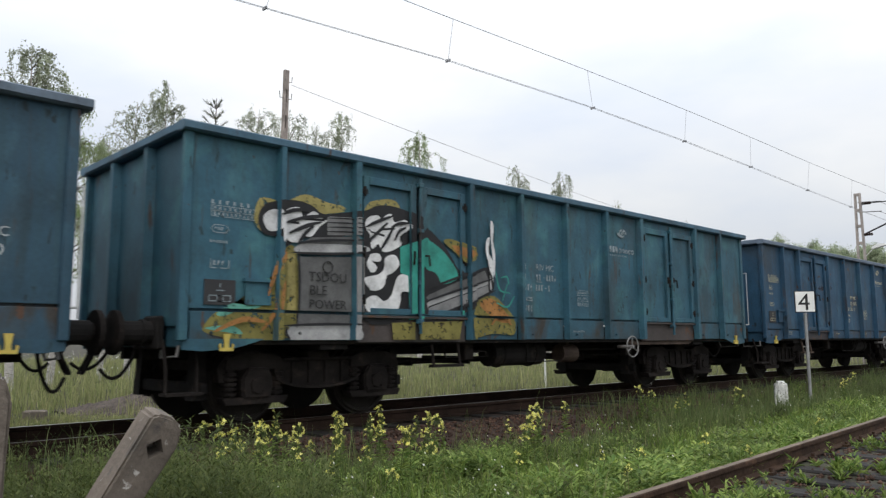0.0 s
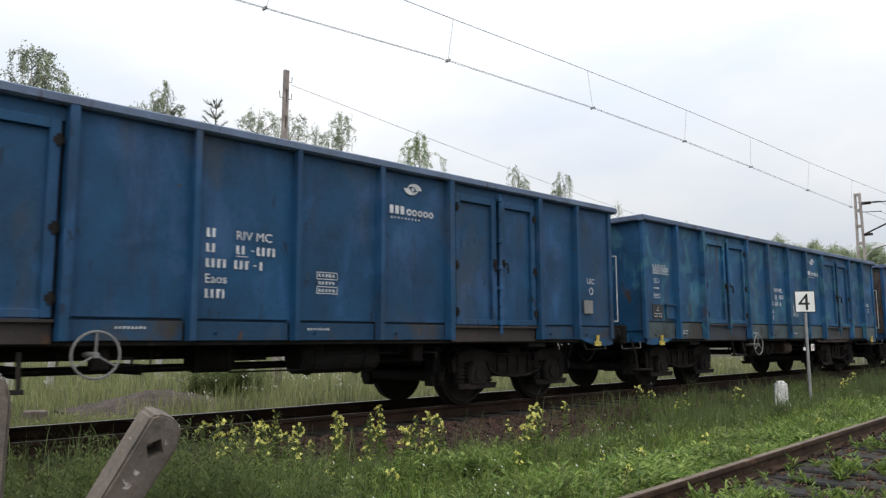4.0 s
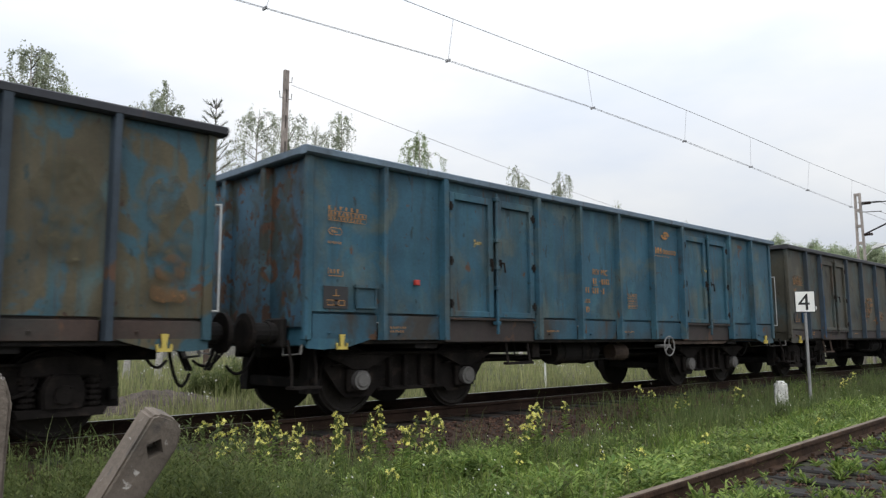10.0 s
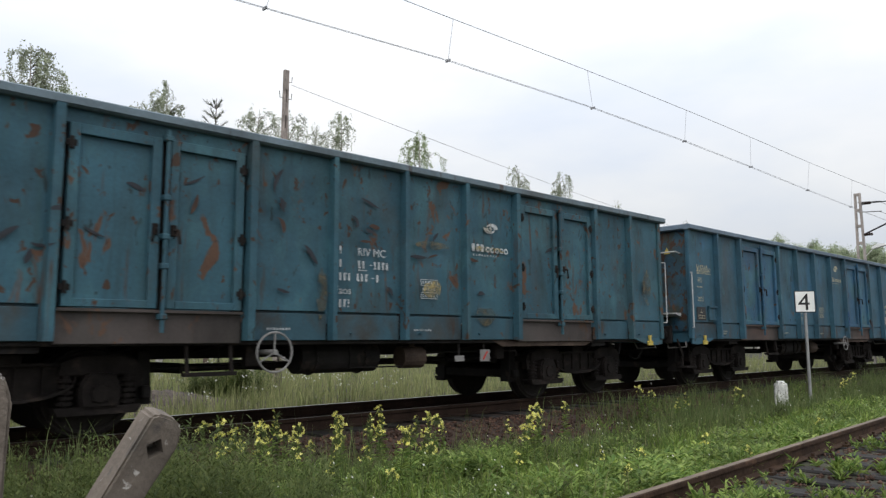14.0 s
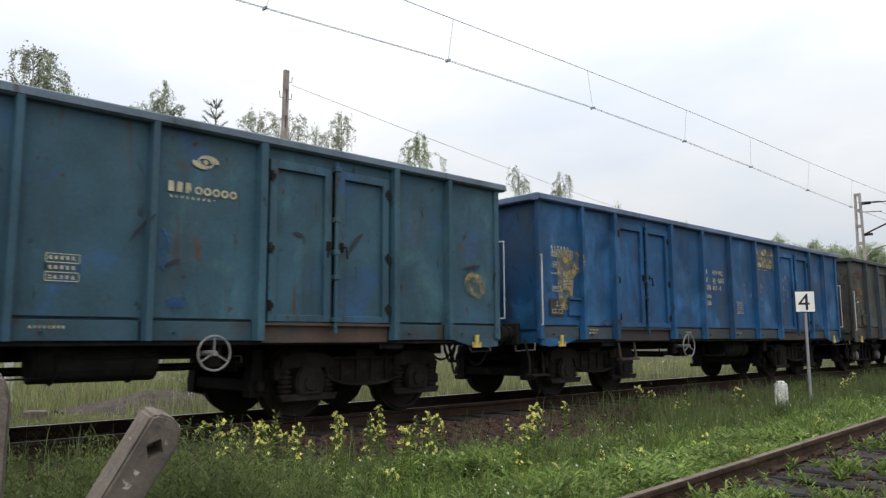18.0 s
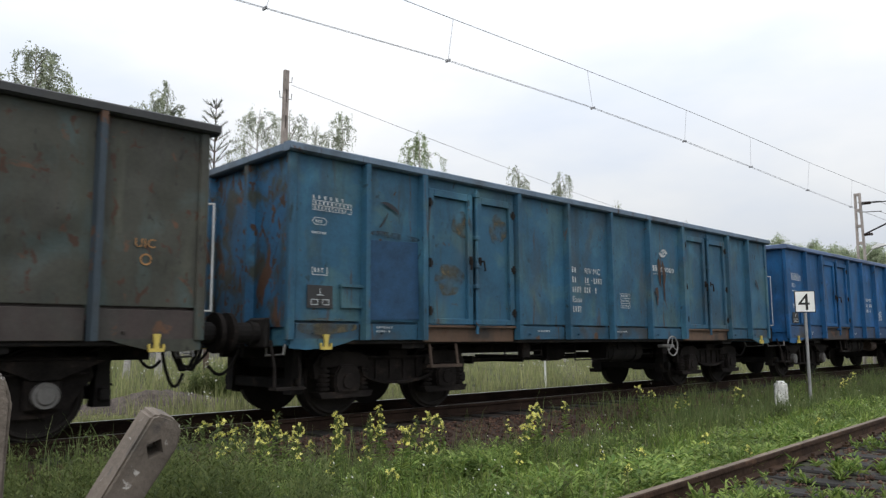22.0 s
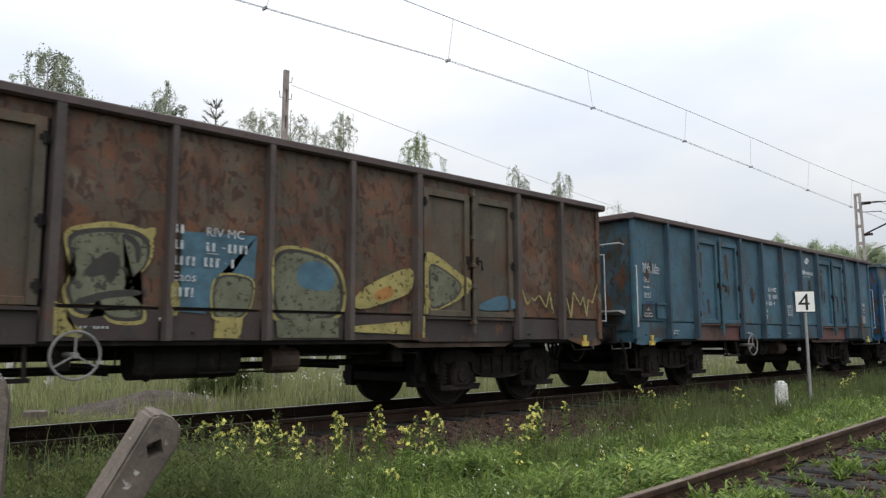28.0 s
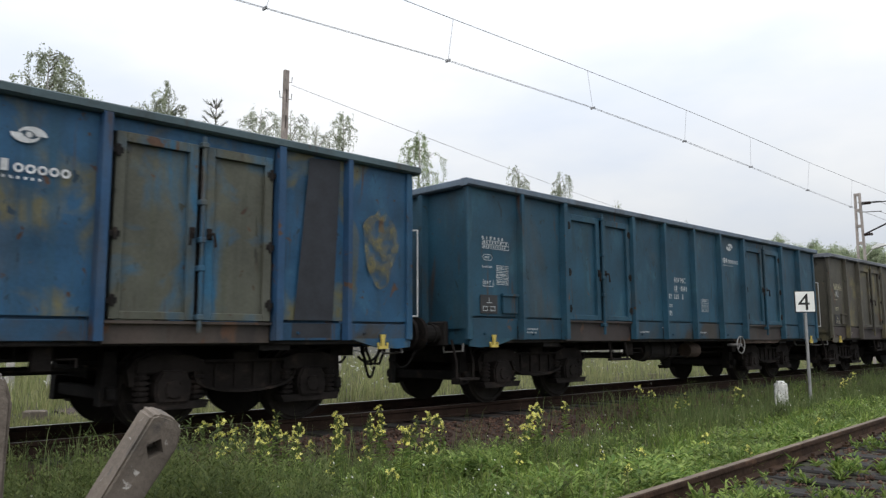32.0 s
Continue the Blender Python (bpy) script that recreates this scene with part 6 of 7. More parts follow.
def build_flowers():
    rng = random.Random(11)
    kinds = [flower_plant(k, h, n, M_PETAL, "upright weed with small yellow flowers in the grass") for k, (h, n) in enumerate(((0.54, 6), (0.51, 5), (0.56, 7), (0.48, 6)))]
    tall = [(3.4, -2.0), (3.2, -2.7), (3.3, -2.6), (3.8, -2.3), (3.6, -2.8), (4.4, -1.6), (3.6, -2.9), (3.9, -2.8), (4.0, -2.7), (3.5, -3.6), (4.8, -2.3), (4.6, -2.6), (3.8, -3.6), (5.1, -2.4), (5.7, -1.9), (4.6, -3.3),
            (4.3, -3.9), (4.5, -3.8), (4.1, -4.1), (5.6, -2.8), (5.3, -3.2), (5.0, -3.3), (3.3, -3.0), (6.5, -3.6), (6.8, -3.4), (6.6, -3.4), (5.7, -4.1), (7.9, -2.9), (11.0, -2.1), (10.3, -3.3), (11.4, -3.5), (16.7, -3.3), (18.1, -3.1)]
    small = [(3.8, -3.6), (4.1, -3.7), (3.5, -4.0), (3.6, -4.6), (2.8, -4.2), (6.9, -5.3), (5.3, -5.5), (5.9, -5.3), (5.8, -4.9), (4.9, -4.7), (7.0, -5.7), (9.6, -5.4)]
    for k, (x, y) in enumerate(tall + small):
        src = kinds[k % 4]
        for q in range(2 if k % 3 and k < len(tall) else 1):
            f = rng.uniform(0.92, 1.06) if k < len(tall) else rng.uniform(0.6, 0.72)
            px, py = x + q * rng.uniform(-0.12, 0.12), y + q * rng.uniform(-0.2, 0.2)
            c = copy_thing(src, pose(px, py, -0.36, rng.uniform(-5, 5), rng.uniform(-5, 5), rng.uniform(0, 360)))
            f *= 1 - 0.18 * q
            c.scale = (f, f, f)
    for k in kinds:
        for ob in (*k.children_recursive, k):
            bpy.data.objects.remove(ob)


build_flowers()


def build_meadow_flowers():
    rng = np.random.default_rng(21)
    vs, fs = [], []
    x, y = meadow(rng, 1500)
    for a, b in zip(x, y):
        if noise.noise(Vector((a * 0.25, b * 0.4, 5))) < -0.05:
            continue
        c = Vector((a, b, height(a, b) + rng.uniform(0.45, 0.85)))
        for _ in range(3):
            o = c + Vector((rng.normal(0, 0.04), rng.normal(0, 0.04), rng.normal(0, 0.02)))
            s = rng.uniform(0.011, 0.021)
            n = len(vs)
            vs += [tuple(o + Vector(q) * s) for q in ((-1, 0, 0), (0, -0.6, -0.8), (1, 0, 0), (0, 0.6, 0.8))]
            fs.append((n, n + 1, n + 2, n + 3))
    tagged(pymesh("meadow_flowers", vs, fs, M_PETALWHITE), "small white flowers scattered through the meadow", "flowers", kind="stuff")
    vs, fs = [], []
    x, y = near_band(rng, 900)
    for a, b in zip(x, y):
        c = Vector((a, b, height(a, b) + rng.uniform(0.12, 0.36)))
        s = rng.uniform(0.006, 0.013)
        n = len(vs)
        vs += [tuple(c + Vector(q) * s) for q in ((-1, 0, 0), (0, -0.6, -0.8), (1, 0, 0), (0, 0.6, 0.8))]
        fs.append((n, n + 1, n + 2, n + 3))
    tagged(pymesh("tiny_flowers", vs, fs, M_PETALWHITE), "tiny white flowers in the grass between the tracks", "flowers", kind="stuff")


build_meadow_flowers()


# ---- paint marks on single wagons ----
ARTS = {k: worn_paint("spray_" + k, c, 0.6 if k in ("olive", "yellow", "orange", "mint", "sage") else 0.8, 13.0) for k, c in {"olive": (0.17, 0.15, 0.04), "mint": (0.1, 0.3, 0.24), "yellow": (0.27, 0.23, 0.08), "black": (0.013, 0.013, 0.015), "ash": (0.2, 0.2, 0.2), "grey": (0.1, 0.1, 0.1),
                                                               "silver": (0.34, 0.34, 0.34), "white": (0.62, 0.62, 0.62), "teal": (0.03, 0.25, 0.2), "orange": (0.3, 0.14, 0.04), "sage": (0.11, 0.115, 0.075), "dark": (0.03, 0.028, 0.025), "blue": (0.05, 0.11, 0.15), "navy": (0.012, 0.05, 0.11), "soot": (0.02, 0.023, 0.03), "rust": (0.05, 0.026, 0.017)}.items()}
FLAKED = {k: worn_paint("flaked_" + k, c, 0.47, 6.0, soft=0.13) for k, c in {"orange": (0.16, 0.085, 0.035), "straw": (0.3, 0.24, 0.1), "blue": (0.02, 0.08, 0.24), "navy": (0.02, 0.045, 0.1), "soot": (0.02, 0.02, 0.022), "pale": (0.2, 0.26, 0.27), "rust": (0.075, 0.034, 0.02), "mustard": (0.15, 0.135, 0.065), "white": (0.45, 0.46, 0.46), "brown": (0.085, 0.075, 0.045), "sage": (0.07, 0.1, 0.075)}.items()}
LAYERS = {}


def rounded(pts):
    """A smooth closed curve through the points."""
    n, out = len(pts), []
    for i in range(n):
        p0, p1, p2, p3 = (Vector(pts[(i + k) % n]) for k in (-1, 0, 1, 2))
        for u in (0.0, 0.25, 0.5, 0.75):
            out.append(tuple(0.5 * (2 * p1 + (p2 - p0) * u + (2 * p0 - 5 * p1 + 4 * p2 - p3) * u * u + (3 * p1 - p0 - 3 * p2 + p3) * u ** 3)))
    return out


def clip(pts, axis, at, keep):
    """The part of an outline on one side (keep -1 or 1) of a line."""
    out = []
    for a, b in zip(pts, pts[1:] + pts[:1]):
        ia, ib = (a[axis] - at) * keep >= 0, (b[axis] - at) * keep >= 0
        if ia:
            out.append(a)
        if ia != ib:
            f = (at - a[axis]) / (b[axis] - a[axis])
            out.append((a[0] + f * (b[0] - a[0]), a[1] + f * (b[1] - a[1])))
    return out


def depths(layout):
    """Stretches along the side and how far the surface stands out there."""
    d1, d2, d3, d4 = LAYOUTS[layout]
    cuts = []
    for x in (-d4, -d3, -d2, -d1, 0, d1, d2, d3, d4):
        wd = (POST_WIDE if abs(x) in (d2, d3) else POST_SLIM) * 0.72
        cuts.append((x - wd, x + wd, 1.589))
    for a, b in ((-d3, -d2), (d2, d3)):
        m = (a + b) / 2 + 0.02
        for p, q in ((a + 0.1, m - 0.04), (m + 0.05, b - 0.1)):
            cuts += [(p, p + 0.1, 1.542), (q - 0.1, q, 1.542), (p + 0.1, q - 0.1, 1.494)]
        cuts.append((m - 0.012, m + 0.032, 1.59))
    cuts.sort()
    out, x = [], -6.48
    for a, b, y in cuts:
        if a > x + 0.003:
            if not (d2 < abs((x + a) / 2) < d3):
                out.append((x, a, 1.51))
        out.append((max(x, a), b, y))
        x = max(x, b)
    out.append((x, 6.48, 1.51))
    return out


def mark(w, tone, smooth, pts, layout="a", flaked=False, name="painted_shape"):
    """Paint of one colour over the near side, following sheets, posts, doors and sill."""
    pts = rounded(pts) if smooth else list(pts)
    LAYERS[w.name] = LAYERS.get(w.name, 0) + 1
    lift = 0.0007 * LAYERS[w.name]
    bm = B()
    for a, b, y in depths(layout):
        strip = clip(clip(pts, 0, a, 1), 0, b, -1) if pts else []
        if len(strip) < 3:
            continue
        for piece, yy in ((clip(strip, 1, SOLE + SILLS[layout] + 0.014, 1), y), (clip(strip, 1, SOLE + SILLS[layout] - 0.022, -1), y if y > 1.58 else 1.484)):
            piece = clip(clip(piece, 1, SOLE + 0.005, 1), 1, TOP - 0.115, -1) if len(piece) > 2 else []
            clean = [q for i, q in enumerate(piece) if (Vector(q) - Vector(piece[i - 1])).length > 1e-4]
            if len(clean) > 2:
                bm.faces.new([bm.verts.new((q[0], -yy - lift, q[1])) for q in clean])
    bmesh.ops.triangulate(bm, faces=bm.faces)
    for f in bm.faces:
        f.normal_update()
        if f.normal.y > 0:
            f.normal_flip()
    return part(name, bm, FLAKED[tone] if flaked else ARTS[tone], w)


def stroke(w, tone, pts, width, layout="a"):
    """A sprayed line along the points, thinner at its ends."""
    left, right = [], []
    for i, (x, z) in enumerate(pts):
        a, b = pts[max(0, i - 1)], pts[min(len(pts) - 1, i + 1)]
        d = Vector((b[0] - a[0], b[1] - a[1])).normalized()
        h = width * (0.5 if 0 < i < len(pts) - 1 else 0.25)
        left.append((x - d.y * h, z + d.x * h))
        right.append((x + d.y * h, z - d.x * h))
    mark(w, tone, True, left + right[::-1], layout)


def graffiti_on_teal():
    w = WAGONS[0]
    mark(w, "olive", True, [(-6.24, 1.11), (-6.05, 1.3), (-5.66, 1.36), (-5.43, 1.64), (-5.3, 2.0), (-5.13, 2.0), (-5.08, 1.25), (-5.2, 1.0), (-5.78, 0.98), (-6.16, 1.04)])
    mark(w, "mint", True, [(-6.09, 1.26), (-5.92, 1.37), (-5.63, 1.36), (-5.58, 1.6), (-5.46, 1.65), (-5.55, 1.36), (-5.85, 1.29), (-6.01, 1.23)])
    mark(w, "mint", True, [(-6.22, 1.1), (-6.04, 1.13), (-5.87, 1.12), (-5.78, 1.04), (-5.97, 1.06)])
    mark(w, "yellow", False, [(-5.25, 1.96), (-5.15, 1.98), (-5.12, 1.28), (-5.24, 1.25)])
    mark(w, "yellow", True, [(-5.69, 2.35), (-5.63, 2.56), (-5.49, 2.58), (-5.31, 2.56), (-5.02, 2.69), (-4.71, 2.63), (-4.47, 2.61), (-4.47, 2.54), (-4.9, 2.44), (-5.44, 2.19), (-5.62, 2.21)])
    mark(w, "yellow", True, [(-4.17, 2.59), (-4.05, 2.72), (-3.69, 2.8), (-3.55, 2.72), (-3.59, 2.59), (-4.13, 2.49)])
    mark(w, "black", True, [(-5.64, 2.33), (-5.58, 2.48), (-5.45, 2.55), (-5.17, 2.6), (-4.94, 2.57), (-4.75, 2.48), (-4.38, 2.55), (-4.13, 2.6), (-3.87, 2.7), (-3.55, 2.7), (-3.21, 2.6), (-3.17, 2.34), (-3.41, 2.07), (-3.36, 1.32), (-4.16, 1.23), (-4.19, 2.21), (-4.7, 2.17), (-5.01, 2.17), (-5.28, 2.05), (-5.34, 2.14), (-5.57, 2.17)])
    mark(w, "ash", False, [(-4.71, 2.46), (-4.22, 2.49), (-4.21, 2.27), (-4.7, 2.23)])
    mark(w, "grey", False, [(-4.93, 2.18), (-4.3, 2.25), (-4.16, 2.13), (-4.16, 2.04), (-5.12, 1.97), (-5.1, 2.08)])
    mark(w, "silver", True, [(-5.12, 2.07), (-4.89, 2.11), (-4.17, 2.14), (-4.16, 2.06), (-5.08, 1.99)])
    mark(w, "grey", False, [(-5.09, 1.94), (-4.34, 1.99), (-4.33, 1.17), (-5.08, 1.15)])
    mark(w, "ash", False, [(-4.32, 1.99), (-4.16, 2.0), (-4.16, 1.0), (-4.3, 1.0)])
    mark(w, "silver", True, [(-5.21, 1.09), (-5.06, 1.14), (-4.37, 1.15), (-4.19, 1.13), (-4.19, 0.97), (-5.06, 0.97), (-5.2, 1.0)])
    mark(w, "white", True, [(-5.58, 2.33), (-5.52, 2.43), (-5.39, 2.46), (-5.33, 2.36), (-5.38, 2.23), (-5.51, 2.21)])
    mark(w, "white", True, [(-5.36, 2.36), (-5.29, 2.47), (-5.11, 2.52), (-5.05, 2.42), (-4.9, 2.5), (-4.78, 2.42), (-4.71, 2.4), (-4.82, 2.32), (-4.93, 2.19), (-5.03, 2.19), (-5.08, 2.12), (-5.21, 2.1), (-5.3, 2.15), (-5.34, 2.08), (-5.36, 2.2)])
    mark(w, "black", False, [(-5.29, 2.34), (-5.11, 2.35), (-5.1, 2.32), (-5.29, 2.32)])
    mark(w, "black", False, [(-5.14, 2.25), (-4.9, 2.35), (-4.89, 2.33), (-5.13, 2.23)])
    mark(w, "black", False, [(-5.05, 2.4), (-4.74, 2.42), (-4.75, 2.39), (-5.04, 2.38)])
    mark(w, "white", True, [(-4.16, 2.39), (-4.11, 2.51), (-3.91, 2.56), (-3.87, 2.47), (-3.8, 2.57), (-3.69, 2.6), (-3.64, 2.5), (-3.45, 2.55), (-3.37, 2.45), (-3.55, 2.32), (-3.52, 2.22), (-3.69, 2.12), (-3.84, 2.1), (-3.91, 2.19), (-4.01, 2.12), (-4.06, 2.26)])
    mark(w, "black", False, [(-4.12, 2.36), (-3.81, 2.32), (-3.81, 2.29), (-4.11, 2.34)])
    mark(w, "black", False, [(-3.87, 2.4), (-3.64, 2.43), (-3.64, 2.4), (-3.86, 2.37)])
    mark(w, "white", True, [(-4.13, 1.94), (-4.06, 2.04), (-3.91, 2.07), (-3.86, 2.0), (-3.91, 1.96), (-4.0, 1.96), (-3.93, 1.89), (-3.99, 1.82), (-4.1, 1.85)])
    mark(w, "white", True, [(-3.8, 2.02), (-3.64, 2.07), (-3.56, 1.95), (-3.68, 1.83), (-3.77, 1.79), (-3.82, 1.65), (-3.95, 1.59), (-4.1, 1.62), (-4.16, 1.74), (-3.91, 1.8), (-3.81, 1.9)])
    mark(w, "white", True, [(-3.59, 1.79), (-3.38, 1.82), (-3.37, 1.61), (-3.52, 1.59), (-3.55, 1.42), (-3.68, 1.29), (-3.9, 1.29), (-4.12, 1.33), (-4.15, 1.47), (-3.95, 1.53), (-3.82, 1.46), (-3.69, 1.55)])
    mark(w, "teal", False, [(-3.55, 2.18), (-3.17, 2.32), (-3.16, 1.25), (-3.38, 1.23), (-3.41, 1.81), (-3.54, 1.84)])
    mark(w, "black", True, [(-3.17, 2.42), (-2.76, 2.28), (-2.4, 1.91), (-1.89, 2.02), (-1.75, 1.83), (-1.84, 1.63), (-2.4, 1.34), (-3.12, 1.22)])
    mark(w, "teal", True, [(-3.17, 2.32), (-2.92, 2.27), (-2.66, 2.1), (-2.48, 1.85), (-2.77, 1.73), (-2.92, 1.88), (-3.17, 1.95)])
    mark(w, "grey", False, [(-3.13, 1.54), (-2.4, 1.81), (-1.95, 1.97), (-1.87, 1.82), (-3.07, 1.46)])
    mark(w, "ash", False, [(-3.1, 1.38), (-2.4, 1.6), (-1.89, 1.76), (-1.87, 1.66), (-2.4, 1.45), (-3.06, 1.27)])
    mark(w, "silver", False, [(-3.12, 1.46), (-1.89, 1.82), (-1.88, 1.77), (-3.11, 1.4)])
    mark(w, "teal", False, [(-2.72, 1.29), (-2.41, 1.38), (-2.41, 1.25), (-2.69, 1.24)])
    mark(w, "olive", True, [(-2.76, 2.32), (-2.6, 2.37), (-2.2, 2.27), (-2.1, 2.17), (-2.36, 2.05), (-2.5, 2.16)])
    mark(w, "orange", True, [(-2.6, 2.28), (-2.4, 2.27), (-2.2, 2.2), (-2.3, 2.12), (-2.47, 2.16)])
    mark(w, "olive", True, [(-2.24, 1.42), (-1.84, 1.61), (-1.55, 1.48), (-1.28, 1.24), (-1.32, 1.04), (-1.73, 1.06), (-2.08, 1.0), (-2.24, 0.97)])
    mark(w, "orange", True, [(-2.07, 1.46), (-1.84, 1.57), (-1.61, 1.44), (-1.37, 1.24), (-1.67, 1.24)])
    mark(w, "olive", False, [(-3.68, 1.19), (-2.4, 1.23), (-2.46, 0.97), (-3.66, 0.97)])
    mark(w, "white", True, [(-1.91, 2.42), (-1.84, 2.46), (-1.87, 2.26), (-1.77, 2.07), (-1.79, 1.75), (-1.84, 1.71), (-1.86, 2.02), (-1.93, 2.25)])
    mark(w, "white", True, [(-1.82, 2.71), (-1.75, 2.63), (-1.78, 2.43), (-1.73, 2.23), (-1.75, 1.87), (-1.79, 2.19), (-1.82, 2.42)])
    for pts in [[(-5.38, 2.4), (-5.18, 2.48), (-4.93, 2.5)], [(-5.29, 2.32), (-5.02, 2.41), (-4.71, 2.46)], [(-5.23, 2.21), (-5.02, 2.31), (-4.82, 2.37)], [(-5.11, 2.12), (-5.02, 2.23), (-4.92, 2.31)],
                [(-4.14, 2.39), (-3.93, 2.48), (-3.7, 2.57)], [(-4.09, 2.2), (-3.93, 2.34), (-3.78, 2.47)], [(-3.89, 2.11), (-3.78, 2.26), (-3.68, 2.42)], [(-3.7, 2.43), (-3.57, 2.49), (-3.41, 2.51)], [(-3.65, 2.27), (-3.57, 2.39), (-3.47, 2.44)]]:
        stroke(w, "black", pts, 0.045)
    for k in range(4):
        stroke(w, "black", [(-4.7, 2.27 + 0.055 * k), (-4.45, 2.29 + 0.055 * k), (-4.2, 2.3 + 0.055 * k)], 0.02)
    for pts in ([(-5.11, 1.16), (-5.1, 1.6), (-5.12, 1.98)], [(-5.16, 1.98), (-4.7, 2.0), (-4.2, 2.05)], [(-5.1, 2.1), (-4.75, 2.16), (-4.25, 2.2)], [(-5.22, 1.14), (-4.7, 1.16), (-4.22, 1.16)], [(-5.24, 1.12), (-5.25, 1.05), (-5.2, 0.99)],
                [(-3.15, 1.62), (-2.5, 1.84), (-1.9, 2.0)], [(-1.9, 2.0), (-1.82, 1.85), (-1.82, 1.66)], [(-3.1, 1.24), (-2.5, 1.42), (-1.82, 1.66)], [(-3.12, 1.48), (-2.5, 1.66), (-1.85, 1.84)]):
        stroke(w, "black", pts, 0.035)
    for pts in ([(-6.1, 1.08), (-5.8, 1.2), (-5.55, 1.18)], [(-5.5, 1.5), (-5.4, 1.8), (-5.3, 1.98)], [(-5.55, 1.1), (-5.4, 1.3), (-5.35, 1.6)], [(-1.8, 1.2), (-1.6, 1.35), (-1.4, 1.2)]):
        stroke(w, "orange", pts, 0.06)
    for pts in ([(-1.74, 1.95), (-1.66, 1.7), (-1.45, 1.66)], [(-1.62, 1.88), (-1.5, 1.9), (-1.46, 1.8)], [(-1.6, 1.55), (-1.5, 1.78)], [(-1.72, 1.5), (-1.5, 1.45), (-1.35, 1.6)]):
        stroke(w, "teal", pts, 0.03)
    ring(bm := B(), (-4.7, -1.535, 1.84), "y", 0.07, 0.008, 16, 4)
    part("painted_shape", bm, M_BLACK, w)
    for text, x, z, size in (("TSDOU", -4.97, 1.66, 0.165), ("BLE", -4.96, 1.5, 0.165), ("POWER", -4.96, 1.34, 0.155)):
        writing("sprayed_lettering", text, size, M_BLACK, w, on_side(x, z, 1.535))


def outlined(w, pts):
    """A pale letter body with a dark line and a yellow glow round it."""
    cx, cz = sum(p[0] for p in pts) / len(pts), sum(p[1] for p in pts) / len(pts)
    for tone, f in (("yellow", 1.2), ("dark", 1.1), ("sage", 1.0)):
        mark(w, tone, True, [(cx + (x - cx) * f, cz + (z - cz) * f) for x, z in pts])


def graffiti_on_rust():
    w = WAGONS[16]
    mark(w, "yellow", True, [(-2.1, 1.97), (-1.97, 2.07), (-1.7, 2.13), (-1.48, 2.07), (-1.29, 2.11), (-1.32, 1.98), (-1.44, 1.99), (-1.58, 2.05), (-1.85, 2.02), (-2.02, 1.95)])
    outlined(w, [(-2.08, 1.9), (-1.89, 2.0), (-1.54, 2.02), (-1.38, 1.92), (-1.4, 1.71), (-1.58, 1.49), (-1.42, 1.35), (-1.43, 1.21), (-1.7, 1.22), (-1.82, 1.4), (-1.85, 1.26), (-1.99, 1.28), (-2.07, 1.45), (-2.02, 1.62)])
    mark(w, "dark", True, [(-1.95, 1.64), (-1.74, 1.83), (-1.62, 1.73), (-1.7, 1.52), (-1.78, 1.6), (-1.89, 1.57)])
    mark(w, "dark", True, [(-2.0, 1.36), (-1.72, 1.45), (-1.45, 1.47), (-1.43, 1.42), (-1.72, 1.38), (-1.98, 1.3)])
    mark(w, "dark", True, [(-1.62, 1.99), (-1.5, 1.9), (-1.47, 1.74), (-1.43, 1.78), (-1.44, 1.92), (-1.56, 2.02)])
    for x in (-2.0, -1.62, -0.45, 0.25, 0.72):
        mark(w, "dark", False, [(x, 1.0), (x + 0.2, 1.0), (x + 0.12, 1.13)])
    mark(w, "dark", True, [(0.2, 1.5), (0.45, 1.42), (0.5, 1.25), (0.42, 1.24), (0.36, 1.38), (0.18, 1.44)])
    mark(w, "yellow", False, [(-2.22, 1.33), (-2.1, 1.31), (-2.08, 1.17), (-1.91, 1.06), (-1.95, 1.0), (-2.22, 1.03)])
    mark(w, "blue", False, [(-1.02, 2.1), (-0.14, 2.13), (-0.17, 1.65), (-0.61, 1.64), (-0.71, 1.25), (-1.01, 1.27)])
    mark(w, "yellow", True, [(-1.14, 1.54), (-1.03, 1.56), (-1.02, 1.24), (-1.12, 1.27)])
    outlined(w, [(-0.59, 1.62), (-0.25, 1.63), (-0.2, 1.48), (-0.3, 1.25), (-0.6, 1.25)])
    outlined(w, [(0.1, 1.84), (0.3, 1.98), (0.76, 1.91), (0.97, 1.68), (0.96, 1.34), (0.69, 1.24), (0.23, 1.23), (0.11, 1.45)])
    mark(w, "blue", True, [(0.4, 1.82), (0.66, 1.9), (0.89, 1.78), (0.86, 1.57), (0.44, 1.59)])
    mark(w, "yellow", False, [(-0.6, 1.22), (-0.28, 1.22), (-0.31, 0.99), (-0.62, 1.0)])
    mark(w, "sage", False, [(0.13, 1.2), (0.98, 1.24), (1.0, 1.0), (0.15, 1.0)])
    mark(w, "yellow", True, [(1.21, 1.48), (1.47, 1.68), (2.11, 1.91), (2.13, 1.62), (1.76, 1.46), (1.29, 1.35)])
    mark(w, "orange", True, [(1.53, 1.56), (1.77, 1.66), (1.82, 1.54), (1.58, 1.46)])
    mark(w, "yellow", False, [(1.2, 1.14), (2.14, 1.22), (2.13, 1.04), (1.19, 1.07)])
    mark(w, "yellow", True, [(2.39, 2.15), (3.09, 1.88), (3.25, 1.73), (2.96, 1.49), (2.4, 1.41)])
    outlined(w, [(2.49, 1.96), (2.98, 1.8), (3.04, 1.65), (2.83, 1.49), (2.5, 1.44)])
    mark(w, "blue", True, [(3.45, 1.47), (3.97, 1.62), (4.22, 1.44), (3.58, 1.39)])
